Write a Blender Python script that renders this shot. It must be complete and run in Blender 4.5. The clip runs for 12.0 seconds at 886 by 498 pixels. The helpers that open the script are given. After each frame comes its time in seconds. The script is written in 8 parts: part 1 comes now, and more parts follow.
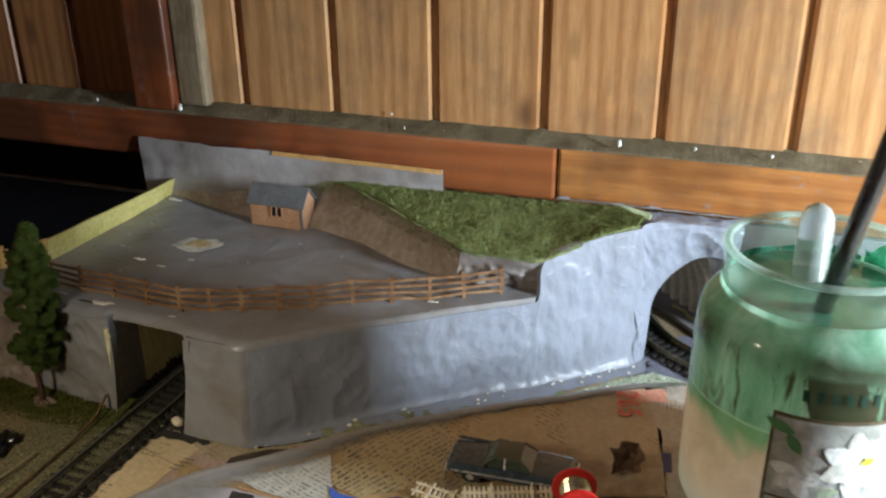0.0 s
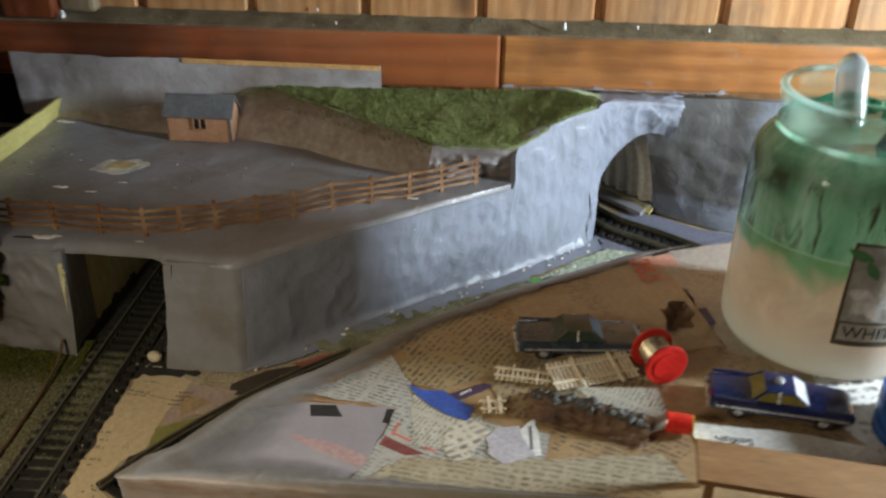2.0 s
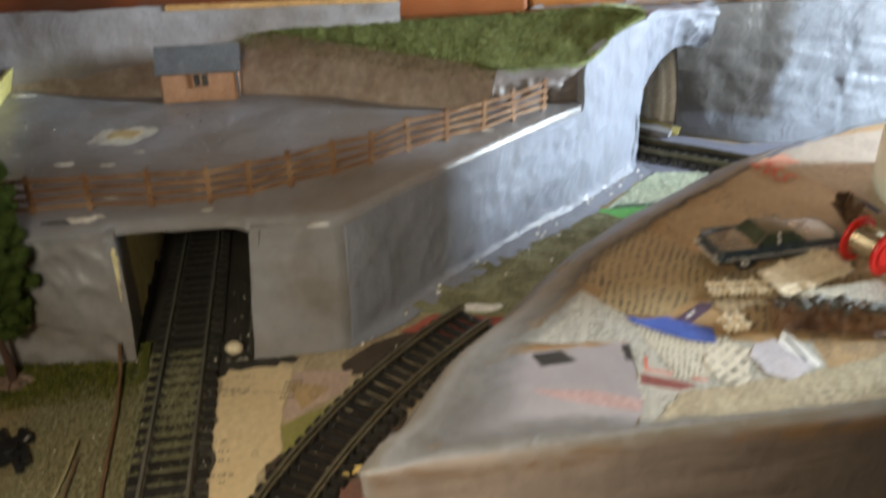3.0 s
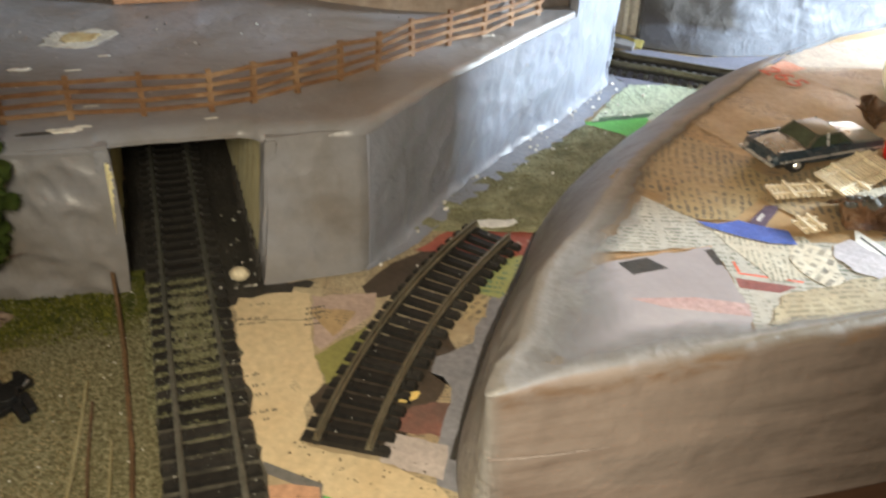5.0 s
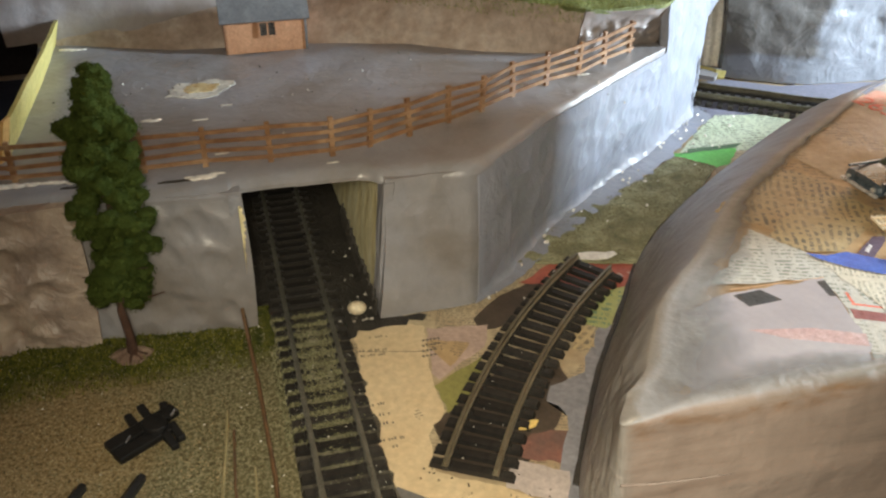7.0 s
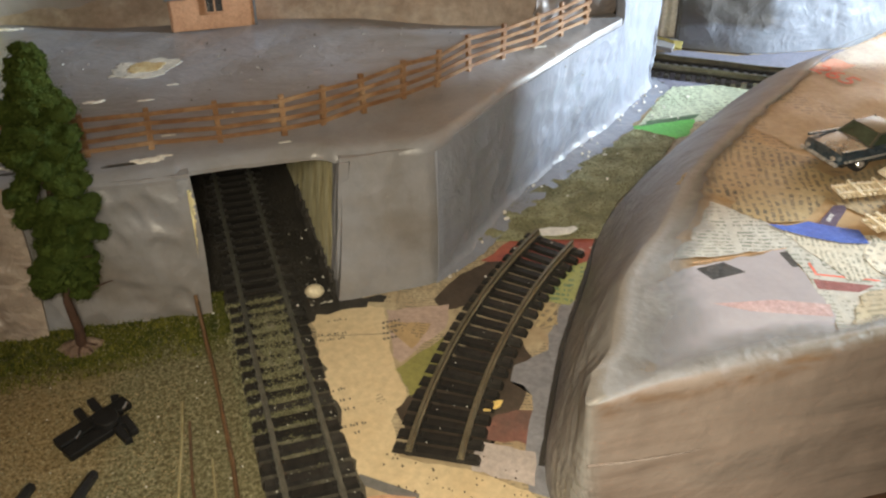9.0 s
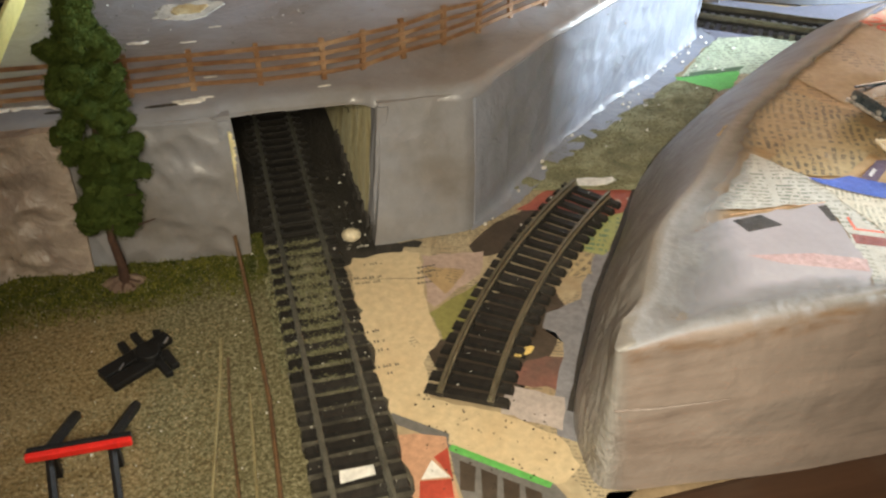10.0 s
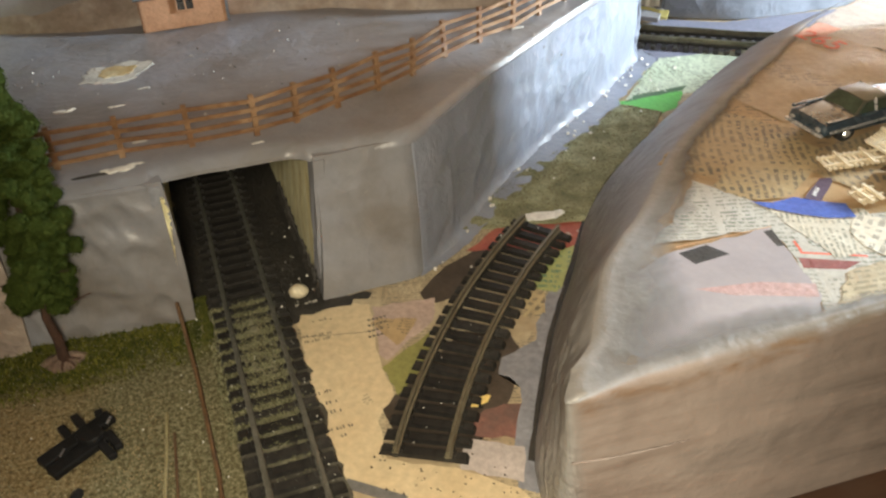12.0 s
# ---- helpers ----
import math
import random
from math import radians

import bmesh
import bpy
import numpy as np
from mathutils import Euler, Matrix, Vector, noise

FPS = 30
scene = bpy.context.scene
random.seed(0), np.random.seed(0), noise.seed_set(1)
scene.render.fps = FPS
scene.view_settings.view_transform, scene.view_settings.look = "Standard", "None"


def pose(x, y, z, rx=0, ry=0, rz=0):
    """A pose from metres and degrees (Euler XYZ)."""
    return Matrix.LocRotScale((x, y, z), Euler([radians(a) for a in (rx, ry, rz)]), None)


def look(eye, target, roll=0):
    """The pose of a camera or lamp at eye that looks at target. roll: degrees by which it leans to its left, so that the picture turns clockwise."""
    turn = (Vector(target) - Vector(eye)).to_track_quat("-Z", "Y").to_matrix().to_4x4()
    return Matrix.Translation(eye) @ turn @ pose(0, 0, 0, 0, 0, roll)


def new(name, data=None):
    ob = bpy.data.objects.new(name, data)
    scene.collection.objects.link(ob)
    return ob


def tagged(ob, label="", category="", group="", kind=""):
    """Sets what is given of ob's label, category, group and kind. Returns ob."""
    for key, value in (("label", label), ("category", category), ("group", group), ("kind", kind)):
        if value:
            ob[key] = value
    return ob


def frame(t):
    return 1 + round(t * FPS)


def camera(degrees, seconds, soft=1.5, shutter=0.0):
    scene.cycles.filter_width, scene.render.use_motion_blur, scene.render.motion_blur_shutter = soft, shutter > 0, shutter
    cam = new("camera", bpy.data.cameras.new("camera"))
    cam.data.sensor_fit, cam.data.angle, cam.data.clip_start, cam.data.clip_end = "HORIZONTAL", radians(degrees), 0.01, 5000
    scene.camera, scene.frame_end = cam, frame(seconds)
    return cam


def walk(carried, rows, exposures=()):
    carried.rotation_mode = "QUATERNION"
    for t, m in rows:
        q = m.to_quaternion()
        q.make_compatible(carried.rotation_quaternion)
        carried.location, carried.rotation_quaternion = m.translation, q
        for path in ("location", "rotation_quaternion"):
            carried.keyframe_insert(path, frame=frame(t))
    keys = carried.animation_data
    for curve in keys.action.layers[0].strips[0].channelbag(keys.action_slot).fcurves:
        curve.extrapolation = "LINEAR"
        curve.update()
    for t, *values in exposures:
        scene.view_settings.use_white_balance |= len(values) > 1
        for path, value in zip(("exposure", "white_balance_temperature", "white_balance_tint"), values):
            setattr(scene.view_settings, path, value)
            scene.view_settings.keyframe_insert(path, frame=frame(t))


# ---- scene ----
cam = camera(53.47, 12.0, soft=2.3, shutter=0.5)
# seconds, x, y, z, rx, ry, rz
ROWS = [
    (0.0, 0.0, 0.0, 0.3056, 66.3, 0.55, 19.64),
    (0.5, 0.0135, -0.0201, 0.3119, 65.69, 1.7, 19.12),
    (1.0, 0.0081, -0.0317, 0.3051, 62.6, 0.94, 19.57),
    (1.5, -0.0555, -0.0343, 0.3033, 62.71, -0.04, 11.69),
    (2.0, -0.1231, -0.0214, 0.2843, 61.38, -0.88, 3.52),
    (2.5, -0.2099, 0.0126, 0.2589, 61.06, 0.3, -7.03),
    (3.0, -0.2584, 0.0247, 0.2343, 60.64, 0.53, -9.72),
    (3.2, -0.2639, 0.0264, 0.2149, 58.35, 0.22, -6.9),
    (4.8, -0.3104, 0.0589, 0.2111, 55.85, -3.04, -18.03),
    (5.0, -0.3213, 0.0592, 0.2114, 56.56, -2.93, -18.18),
    (5.5, -0.3354, 0.0529, 0.2191, 58.27, -1.04, -17.75),
    (6.0, -0.3409, 0.0518, 0.2219, 58.32, -0.86, -17.38),
    (6.5, -0.3436, 0.0538, 0.2221, 58.2, -0.39, -16.28),
    (6.7, -0.3455, 0.0539, 0.2234, 58.23, -0.19, -15.45),
    (8.3, -0.344, 0.0582, 0.2181, 56.97, -0.82, -17.23),
    (8.5, -0.3442, 0.0597, 0.2186, 56.8, -1.02, -18.01),
    (9.0, -0.3422, 0.0608, 0.2192, 56.66, -0.33, -18.34),
    (9.5, -0.3407, 0.0615, 0.2162, 55.58, -0.33, -18.3),
    (10.0, -0.3424, 0.0573, 0.2189, 53.52, -0.07, -15.54),
    (10.5, -0.3423, 0.0574, 0.2199, 53.7, 0.58, -15.08),
    (11.0, -0.3388, 0.0586, 0.2231, 55.82, 2.61, -17.86),
    (11.5, -0.3332, 0.0618, 0.2218, 56.52, 2.91, -18.94),
    (12.0, -0.3295, 0.0656, 0.2214, 55.05, 2.5, -19.58),
]
EXPOSURES = [(0.0, -0.05), (0.8, -0.18), (1.5, -0.28), (2.0, -0.30), (2.5, 0.06), (3.2, 0.31), (5.0, 0.75), (9.3, 0.75), (10.3, 0.91), (11.5, 0.88), (12.0, 0.84)]
walk(cam, [(t, pose(*p)) for t, *p in ROWS], EXPOSURES)

# ---- light ----
WINDOW_POWER, WINDOW_COLOR = 10.0, (0.78, 0.915, 1.0)
WARM_FILL_POWER, WARM_FILL_COLOR = 3.8, (1.0, 0.895, 0.668)

world = bpy.data.worlds.new("world")
scene.world = world
world.use_nodes = True
_sky = world.node_tree.nodes.new("ShaderNodeTexSky")
_sky.sky_type, _sky.sun_disc = "NISHITA", False
_sky.sun_elevation, _sky.sun_rotation = radians(35), radians(100)
_bg = world.node_tree.nodes["Background"]
_bg.inputs["Strength"].default_value = 0.1
world.node_tree.links.new(_sky.outputs[0], _bg.inputs["Color"])


def area_lamp(name, eye, target, w, h, power, colour):
    d = bpy.data.lights.new(name, "AREA")
    d.shape, d.size, d.size_y, d.energy, d.color = "RECTANGLE", w, h, power, colour
    ob = new(name, d)
    ob.matrix_world = look(eye, target)
    return ob


# daylight through the narrow window in the right-hand wall
area_lamp("window_light", (0.440, 0.298, 0.215), (-0.2, 0.38, 0.09), 0.06, 0.19, WINDOW_POWER, WINDOW_COLOR)
# unseen warm spot added as fill, fixed near the camera's later path
warm_fill = bpy.data.lights.new("warm_fill_spot", "SPOT")
warm_fill.energy, warm_fill.color, warm_fill.shadow_soft_size = WARM_FILL_POWER, WARM_FILL_COLOR, 0.03
warm_fill.spot_size, warm_fill.spot_blend = radians(90), 1.0
new("warm_fill_spot", warm_fill).matrix_world = look((-0.352, 0.018, 0.246), (-0.225, 0.26, 0.0))

# ---- materials ----


def nodes_of(name):
    m = bpy.data.materials.new(name)
    m.use_nodes = True
    nt = m.node_tree
    return m, nt, nt.nodes["Principled BSDF"]


def add(nt, kind, **values):
    n = nt.nodes.new(kind)
    for k, v in values.items():
        n.inputs[k].default_value = v
    return n


def coords(nt, stretch=(1, 1, 1), turn=0.0):
    c = nt.nodes.new("ShaderNodeTexCoord")
    m = nt.nodes.new("ShaderNodeMapping")
    m.inputs["Scale"].default_value = stretch
    m.inputs["Rotation"].default_value = (0, 0, radians(turn))
    nt.links.new(c.outputs["Object"], m.inputs["Vector"])
    return m.outputs["Vector"]


def ramp(nt, fac, stops):
    r = nt.nodes.new("ShaderNodeValToRGB")
    e = r.color_ramp.elements
    while len(e) < len(stops):
        e.new(0.5)
    for el, (p, c) in zip(e, stops):
        el.position, el.color = p, (*c, 1)
    nt.links.new(fac, r.inputs["Fac"])
    return r.outputs["Color"]


def mixed(nt, fac, a, b, mode="MIX"):
    n = nt.nodes.new("ShaderNodeMix")
    n.data_type, n.blend_type = "RGBA", mode
    for s, v in ((n.inputs["Factor"], fac), (n.inputs["A"], a), (n.inputs["B"], b)):
        if hasattr(v, "links"):
            nt.links.new(v, s)
        elif isinstance(v, (int, float)):
            s.default_value = v
        else:
            s.default_value = (*v, 1)
    return n.outputs["Result"]


def math_node(nt, op, a, b=0.0, c=0.0):
    n = nt.nodes.new("ShaderNodeMath")
    n.operation = op
    for s, v in zip(n.inputs, (a, b, c)):
        if hasattr(v, "links"):
            nt.links.new(v, s)
        else:
            s.default_value = v
    return n.outputs[0]


def noisy(nt, vec, scale, detail=4.0, rough=0.55, distort=0.0):
    n = add(nt, "ShaderNodeTexNoise", Scale=scale, Detail=detail, Roughness=rough, Distortion=distort)
    nt.links.new(vec, n.inputs["Vector"])
    return n.outputs["Fac"]


def bumped(nt, bsdf, height, strength=0.3, distance=0.001):
    b = add(nt, "ShaderNodeBump", Strength=strength, Distance=distance)
    nt.links.new(height, b.inputs["Height"])
    nt.links.new(b.outputs[0], bsdf.inputs["Normal"])


def wrinkles(nt, amount, scale=46.0):
    """Creases of wet paper: thin sharp ridges at two sizes, where a noise passes its middle."""
    v, out = coords(nt), None
    for k, share in ((1.0, 1.0), (2.7, 0.5)):
        n = noisy(nt, v, scale * k, 3.0, 0.5, 0.9)
        ridge = math_node(nt, "MAXIMUM", math_node(nt, "MULTIPLY_ADD", math_node(nt, "ABSOLUTE", math_node(nt, "SUBTRACT", n, 0.5)), -9.0, 1.0), 0.0)
        ridge = math_node(nt, "MULTIPLY", ridge, share * amount)
        out = ridge if out is None else math_node(nt, "ADD", out, ridge)
    return out


def surface(name, cols, scale=40.0, fine=400.0, rough=0.6, bump=0.3, dist=0.0008, metal=0.0, spec=0.5, stretch=(1, 1, 1), turn=0.0,
            speck=None, coat=0.0, contrast=0.25, island=0.0, wrinkle=0.0):
    """Mottled surface: broad stains of cols, fine grain, relief and uneven gloss; speck = (colour, amount, scale)."""
    m, nt, b = nodes_of(name)
    v = coords(nt, stretch, turn)
    big, small = noisy(nt, v, scale, 5.0, 0.6, 0.4), noisy(nt, v, fine, 4.0, 0.65)
    n = len(cols)
    col = ramp(nt, big, [(0.30 + 0.40 * i / max(1, n - 1), c) for i, c in enumerate(cols)])
    shade = ramp(nt, small, [(0.25, (1 - contrast,) * 3), (0.75, (1 + contrast,) * 3)])
    col = mixed(nt, 1.0, col, shade, "MULTIPLY")
    if speck:
        sp = ramp(nt, noisy(nt, v, speck[2], 2.0, 0.5), [(1 - speck[1], (0, 0, 0)), (min(1.0, 1.03 - speck[1]), (1, 1, 1))])
        col = mixed(nt, sp, col, speck[0])
    if island:
        oi = nt.nodes.new("ShaderNodeObjectInfo")
        tone = ramp(nt, oi.outputs["Random"], [(0.0, (1 - island,) * 3), (1.0, (1 + island,) * 3)])
        col = mixed(nt, 1.0, col, tone, "MULTIPLY")
    nt.links.new(col, b.inputs["Base Color"])
    r = math_node(nt, "MULTIPLY_ADD", big, 0.3, rough - 0.15)
    nt.links.new(r, b.inputs["Roughness"])
    b.inputs["Metallic"].default_value, b.inputs["Specular IOR Level"].default_value, b.inputs["Coat Weight"].default_value = metal, spec, coat
    height = math_node(nt, "ADD", small, math_node(nt, "MULTIPLY", big, 1.5))
    if wrinkle:
        height = math_node(nt, "ADD", height, wrinkles(nt, wrinkle))
    bumped(nt, b, height, bump, dist)
    return m


def timber(name, light, dark, rough=0.45, ring=0.3, dirt=0.0, coat=0.0, worn=0.0, bleached=None):
    """Wood with its grain along z (or x when turned by the object), knots and dirt."""
    m, nt, b = nodes_of(name)
    oi = nt.nodes.new("ShaderNodeObjectInfo")
    c = nt.nodes.new("ShaderNodeTexCoord")
    off = nt.nodes.new("ShaderNodeVectorMath")
    off.operation = "MULTIPLY_ADD"
    nt.links.new(oi.outputs["Random"], off.inputs[0])
    off.inputs[1].default_value = (3.1, 1.7, 5.3)
    nt.links.new(c.outputs["Object"], off.inputs[2])
    mp = nt.nodes.new("ShaderNodeMapping")
    mp.inputs["Scale"].default_value = (1, 1, 0.09)
    nt.links.new(off.outputs[0], mp.inputs["Vector"])
    v = mp.outputs["Vector"]
    w = add(nt, "ShaderNodeTexWave", Scale=30.0, Distortion=9.0, Detail=2.5)
    w.inputs["Detail Scale"].default_value = 1.1
    nt.links.new(v, w.inputs["Vector"])
    grain, broad = noisy(nt, v, 420.0, 4.0, 0.7), noisy(nt, v, 14.0, 4.0, 0.6)
    stain = noisy(nt, off.outputs[0], 22.0, 5.0, 0.65)
    g = math_node(nt, "ADD", math_node(nt, "MULTIPLY", w.outputs["Fac"], ring), math_node(nt, "MULTIPLY", broad, 1.1 - ring))
    col = ramp(nt, g, [(0.2, light), (0.85, dark)])
    col = mixed(nt, 1.0, col, ramp(nt, grain, [(0.3, (0.78, 0.75, 0.71)), (0.7, (1.10, 1.10, 1.10))]), "MULTIPLY")
    col = mixed(nt, 1.0, col, ramp(nt, oi.outputs["Random"], [(0.0, (0.80, 0.76, 0.72)), (1.0, (1.12, 1.10, 1.06))]), "MULTIPLY")
    col = mixed(nt, ramp(nt, stain, [(0.58 - dirt * 0.2, (0, 0, 0)), (0.80, (dirt, dirt, dirt))]), col, (0.10, 0.08, 0.06))
    knot = add(nt, "ShaderNodeTexVoronoi", Scale=17.0)
    mk = nt.nodes.new("ShaderNodeMapping")
    mk.inputs["Scale"].default_value = (1, 1, 0.45)
    nt.links.new(off.outputs[0], mk.inputs["Vector"])
    nt.links.new(mk.outputs[0], knot.inputs["Vector"])
    col = mixed(nt, ramp(nt, knot.outputs["Distance"], [(0.05, (0.85, 0.85, 0.85)), (0.13, (0, 0, 0))]), col, (0.09, 0.035, 0.012))
    if worn:
        patchy = noisy(nt, off.outputs[0], 75.0, 6.0, 0.7, 0.8)
        col = mixed(nt, ramp(nt, patchy, [(0.60, (0, 0, 0)), (0.66, (worn, worn, worn))]), col, (0.26, 0.24, 0.23))
        col = mixed(nt, ramp(nt, noisy(nt, off.outputs[0], 9.0, 3.0, 0.6), [(0.40, (0.75, 0.75, 0.75)), (0.55, (0, 0, 0))]), col, (0.05, 0.02, 0.012))
    if bleached:
        at, length, pale = bleached
        zz = nt.nodes.new("ShaderNodeSeparateXYZ")
        nt.links.new(c.outputs["Object"], zz.inputs[0])
        share = math_node(nt, "ADD", math_node(nt, "MULTIPLY_ADD", zz.outputs["Z"], 1 / length, -at / length), math_node(nt, "MULTIPLY_ADD", stain, 1.6, -0.8))
        col = mixed(nt, ramp(nt, share, [(0.0, (0, 0, 0)), (1.0, (0.85, 0.85, 0.85))]), col, mixed(nt, g, pale, tuple(0.55 * k for k in pale)))
    nt.links.new(col, b.inputs["Base Color"])
    nt.links.new(math_node(nt, "MULTIPLY_ADD", stain, 0.35, rough - 0.17), b.inputs["Roughness"])
    b.inputs["Coat Weight"].default_value = coat
    b.inputs["Coat Roughness"].default_value = 0.3
    bumped(nt, b, math_node(nt, "ADD", grain, w.outputs["Fac"]), 0.15, 0.0004)
    return m


def newsprint(name, paper, ink=(0.05, 0.05, 0.05), turn=0.0, pitch=0.0024, cover=0.55, stain=0.4, column=0.03, stain_col=(0.22, 0.13, 0.06)):
    """Printed newspaper: rows of small words in columns, yellowed and stained."""
    pitch, column = pitch * 0.66, column * 0.8
    m, nt, b = nodes_of(name)
    v = coords(nt, (1, 1, 1), turn)
    xyz = nt.nodes.new("ShaderNodeSeparateXYZ")
    nt.links.new(v, xyz.inputs[0])
    line = math_node(nt, "DIVIDE", math_node(nt, "MULTIPLY_ADD", noisy(nt, v, 34.0, 2.0, 0.5), 0.006, xyz.outputs["Y"]), pitch)
    row = math_node(nt, "FRACT", line)
    on_row = math_node(nt, "LESS_THAN", row, 0.52)
    snap = nt.nodes.new("ShaderNodeCombineXYZ")
    nt.links.new(math_node(nt, "DIVIDE", xyz.outputs["X"], pitch * 0.85), snap.inputs[0])
    nt.links.new(math_node(nt, "MULTIPLY", math_node(nt, "FLOOR", line), 7.31), snap.inputs[1])
    words = math_node(nt, "GREATER_THAN", noisy(nt, snap.outputs[0], 1.0, 1.0, 0.5), 0.44)
    col_frac = math_node(nt, "FRACT", math_node(nt, "DIVIDE", xyz.outputs["X"], column))
    in_col = math_node(nt, "GREATER_THAN", col_frac, 0.10)
    patch = math_node(nt, "LESS_THAN", noisy(nt, v, 24.0, 2.0, 0.5), 0.5 + (cover - 0.5) * 0.6)
    inked = math_node(nt, "MULTIPLY", math_node(nt, "MULTIPLY", on_row, words), math_node(nt, "MULTIPLY", in_col, patch))
    inked = math_node(nt, "MULTIPLY", inked, math_node(nt, "GREATER_THAN", noisy(nt, v, 1.5 / pitch, 2.0, 0.6), 0.42))
    fade = math_node(nt, "MULTIPLY", inked, math_node(nt, "MULTIPLY_ADD", noisy(nt, v, 48.0, 3.0, 0.6), 1.7, -0.25))
    base = mixed(nt, ramp(nt, noisy(nt, v, 26.0, 5.0, 0.65, 0.6), [(0.42, (0, 0, 0)), (0.72, (stain, stain, stain))]), paper, stain_col)
    base = mixed(nt, 1.0, base, ramp(nt, noisy(nt, v, 320.0), [(0.3, (0.85, 0.85, 0.85)), (0.7, (1.1, 1.1, 1.1))]), "MULTIPLY")
    nt.links.new(mixed(nt, fade, base, ink), b.inputs["Base Color"])
    nt.links.new(math_node(nt, "MULTIPLY_ADD", noisy(nt, v, 30.0), 0.5, 0.22), b.inputs["Roughness"])
    bumped(nt, b, noisy(nt, v, 70.0, 5.0, 0.6, 1.0), 0.35, 0.002)
    return m


GREY = surface("grey_paint", [(0.176, 0.157, 0.144), (0.222, 0.216, 0.226), (0.248, 0.254, 0.290)], 20, 160, 0.36, 0.25, 0.001, contrast=0.10, wrinkle=0.4, speck=((0.34, 0.32, 0.30), 0.215, 330.0))
GREY_ROCK = surface("grey_rock_paint", [(0.203, 0.213, 0.246), (0.236, 0.251, 0.302), (0.263, 0.282, 0.348)], 42, 170, 0.34, 0.3, 0.0015, contrast=0.08, stretch=(1, 1, 0.32), wrinkle=0.45)
BROWN_EARTH = surface("brown_earth_paint", [(0.225, 0.165, 0.130), (0.345, 0.275, 0.228), (0.47, 0.415, 0.38)], 34, 230, 0.55, 0.5, 0.0012)
SLATE = surface("slate_paint", [(0.19, 0.195, 0.225), (0.27, 0.28, 0.315)], 60, 400, 0.5, 0.3)
YELLOW_BOARD = surface("yellowed_polystyrene", [(0.60, 0.50, 0.24), (0.80, 0.73, 0.45), (0.86, 0.82, 0.62)], 130, 600, 0.7, 0.8, 0.0014, stretch=(1, 1, 0.22))
YELLOW_CARD = surface("yellow_card", [(0.40, 0.34, 0.10), (0.50, 0.44, 0.17)], 40, 300, 0.6, 0.3)
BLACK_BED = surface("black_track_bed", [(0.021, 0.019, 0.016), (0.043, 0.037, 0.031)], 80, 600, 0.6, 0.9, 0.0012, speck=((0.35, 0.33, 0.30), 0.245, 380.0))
SLEEPER = surface("sleeper_plastic", [(0.013, 0.012, 0.012), (0.036, 0.033, 0.029)], 150, 700, 0.55, 0.4, 0.0004, spec=0.25, island=0.3)
RAIL = surface("tarnished_rail", [(0.115, 0.104, 0.070), (0.215, 0.200, 0.145)], 120, 900, 0.42, 0.3, 0.0003, metal=0.6)
BLACK = surface("black_plastic", [(0.006, 0.006, 0.006), (0.012, 0.012, 0.013)], 90, 500, 0.5, 0.2, spec=0.3)
BOARD = timber("pine_board", (0.63, 0.368, 0.172), (0.37, 0.168, 0.064), 0.45, 0.26, 0.55, 0.1)
BOARD_LEFT = timber("brown_board", (0.44, 0.215, 0.090), (0.25, 0.10, 0.038), 0.42, 0.3, 0.4, 0.15)
VARNISH_RED = timber("red_varnished_timber", (0.325, 0.088, 0.031), (0.175, 0.044, 0.016), 0.32, 0.3, 0.5, 0.35, 0.35, (0.46, 0.22, (0.42, 0.135, 0.045)))
VARNISH_ORANGE = timber("orange_varnished_timber", (0.55, 0.25, 0.08), (0.38, 0.14, 0.04), 0.32, 0.3, 0.45, 0.35, 0.45)
DUSTY = surface("dusty_timber", [(0.075, 0.056, 0.030), (0.135, 0.106, 0.060), (0.195, 0.162, 0.100)], 45, 500, 0.8, 0.6, 0.001, speck=((0.5, 0.48, 0.44), 0.245, 300.0))
DARK_WOOD = timber("dark_table_wood", (0.055, 0.026, 0.014), (0.022, 0.011, 0.006), 0.5, 0.4, 0.3)
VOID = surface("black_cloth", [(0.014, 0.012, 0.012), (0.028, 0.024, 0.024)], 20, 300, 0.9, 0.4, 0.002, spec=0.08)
BARE_BOARD = newsprint("floor_newspaper", (0.46, 0.38, 0.25), turn=20, stain=0.6)

# ---- mesh helpers ----


def thing(name, label, category, at=(0, 0, 0), turn=0.0, group="", kind=""):
    e = new(name)
    e.empty_display_size = 0.005
    e.matrix_basis = pose(*at, 0, 0, turn)
    return tagged(e, label, category, group, kind)


def part(name, bm, material, parent=None, label="", smooth=False, local=True, bevel=0.0):
    """Links a bmesh as one mesh object, under parent when given; local: its coordinates are the parent's own."""
    bmesh.ops.recalc_face_normals(bm, faces=bm.faces)
    me = bpy.data.meshes.new(name)
    bm.to_mesh(me)
    bm.free()
    if smooth:
        me.shade_smooth()
        me.set_sharp_from_angle(angle=radians(48))
    me.materials.append(material)
    ob = new(name, me)
    if parent is not None:
        ob.parent = parent
        if not local:
            ob.matrix_parent_inverse = parent.matrix_basis.inverted()
    if bevel:
        b = ob.modifiers.new("bevel", "BEVEL")
        b.width, b.segments, b.limit_method = bevel, 2, "ANGLE"
    return tagged(ob, label)


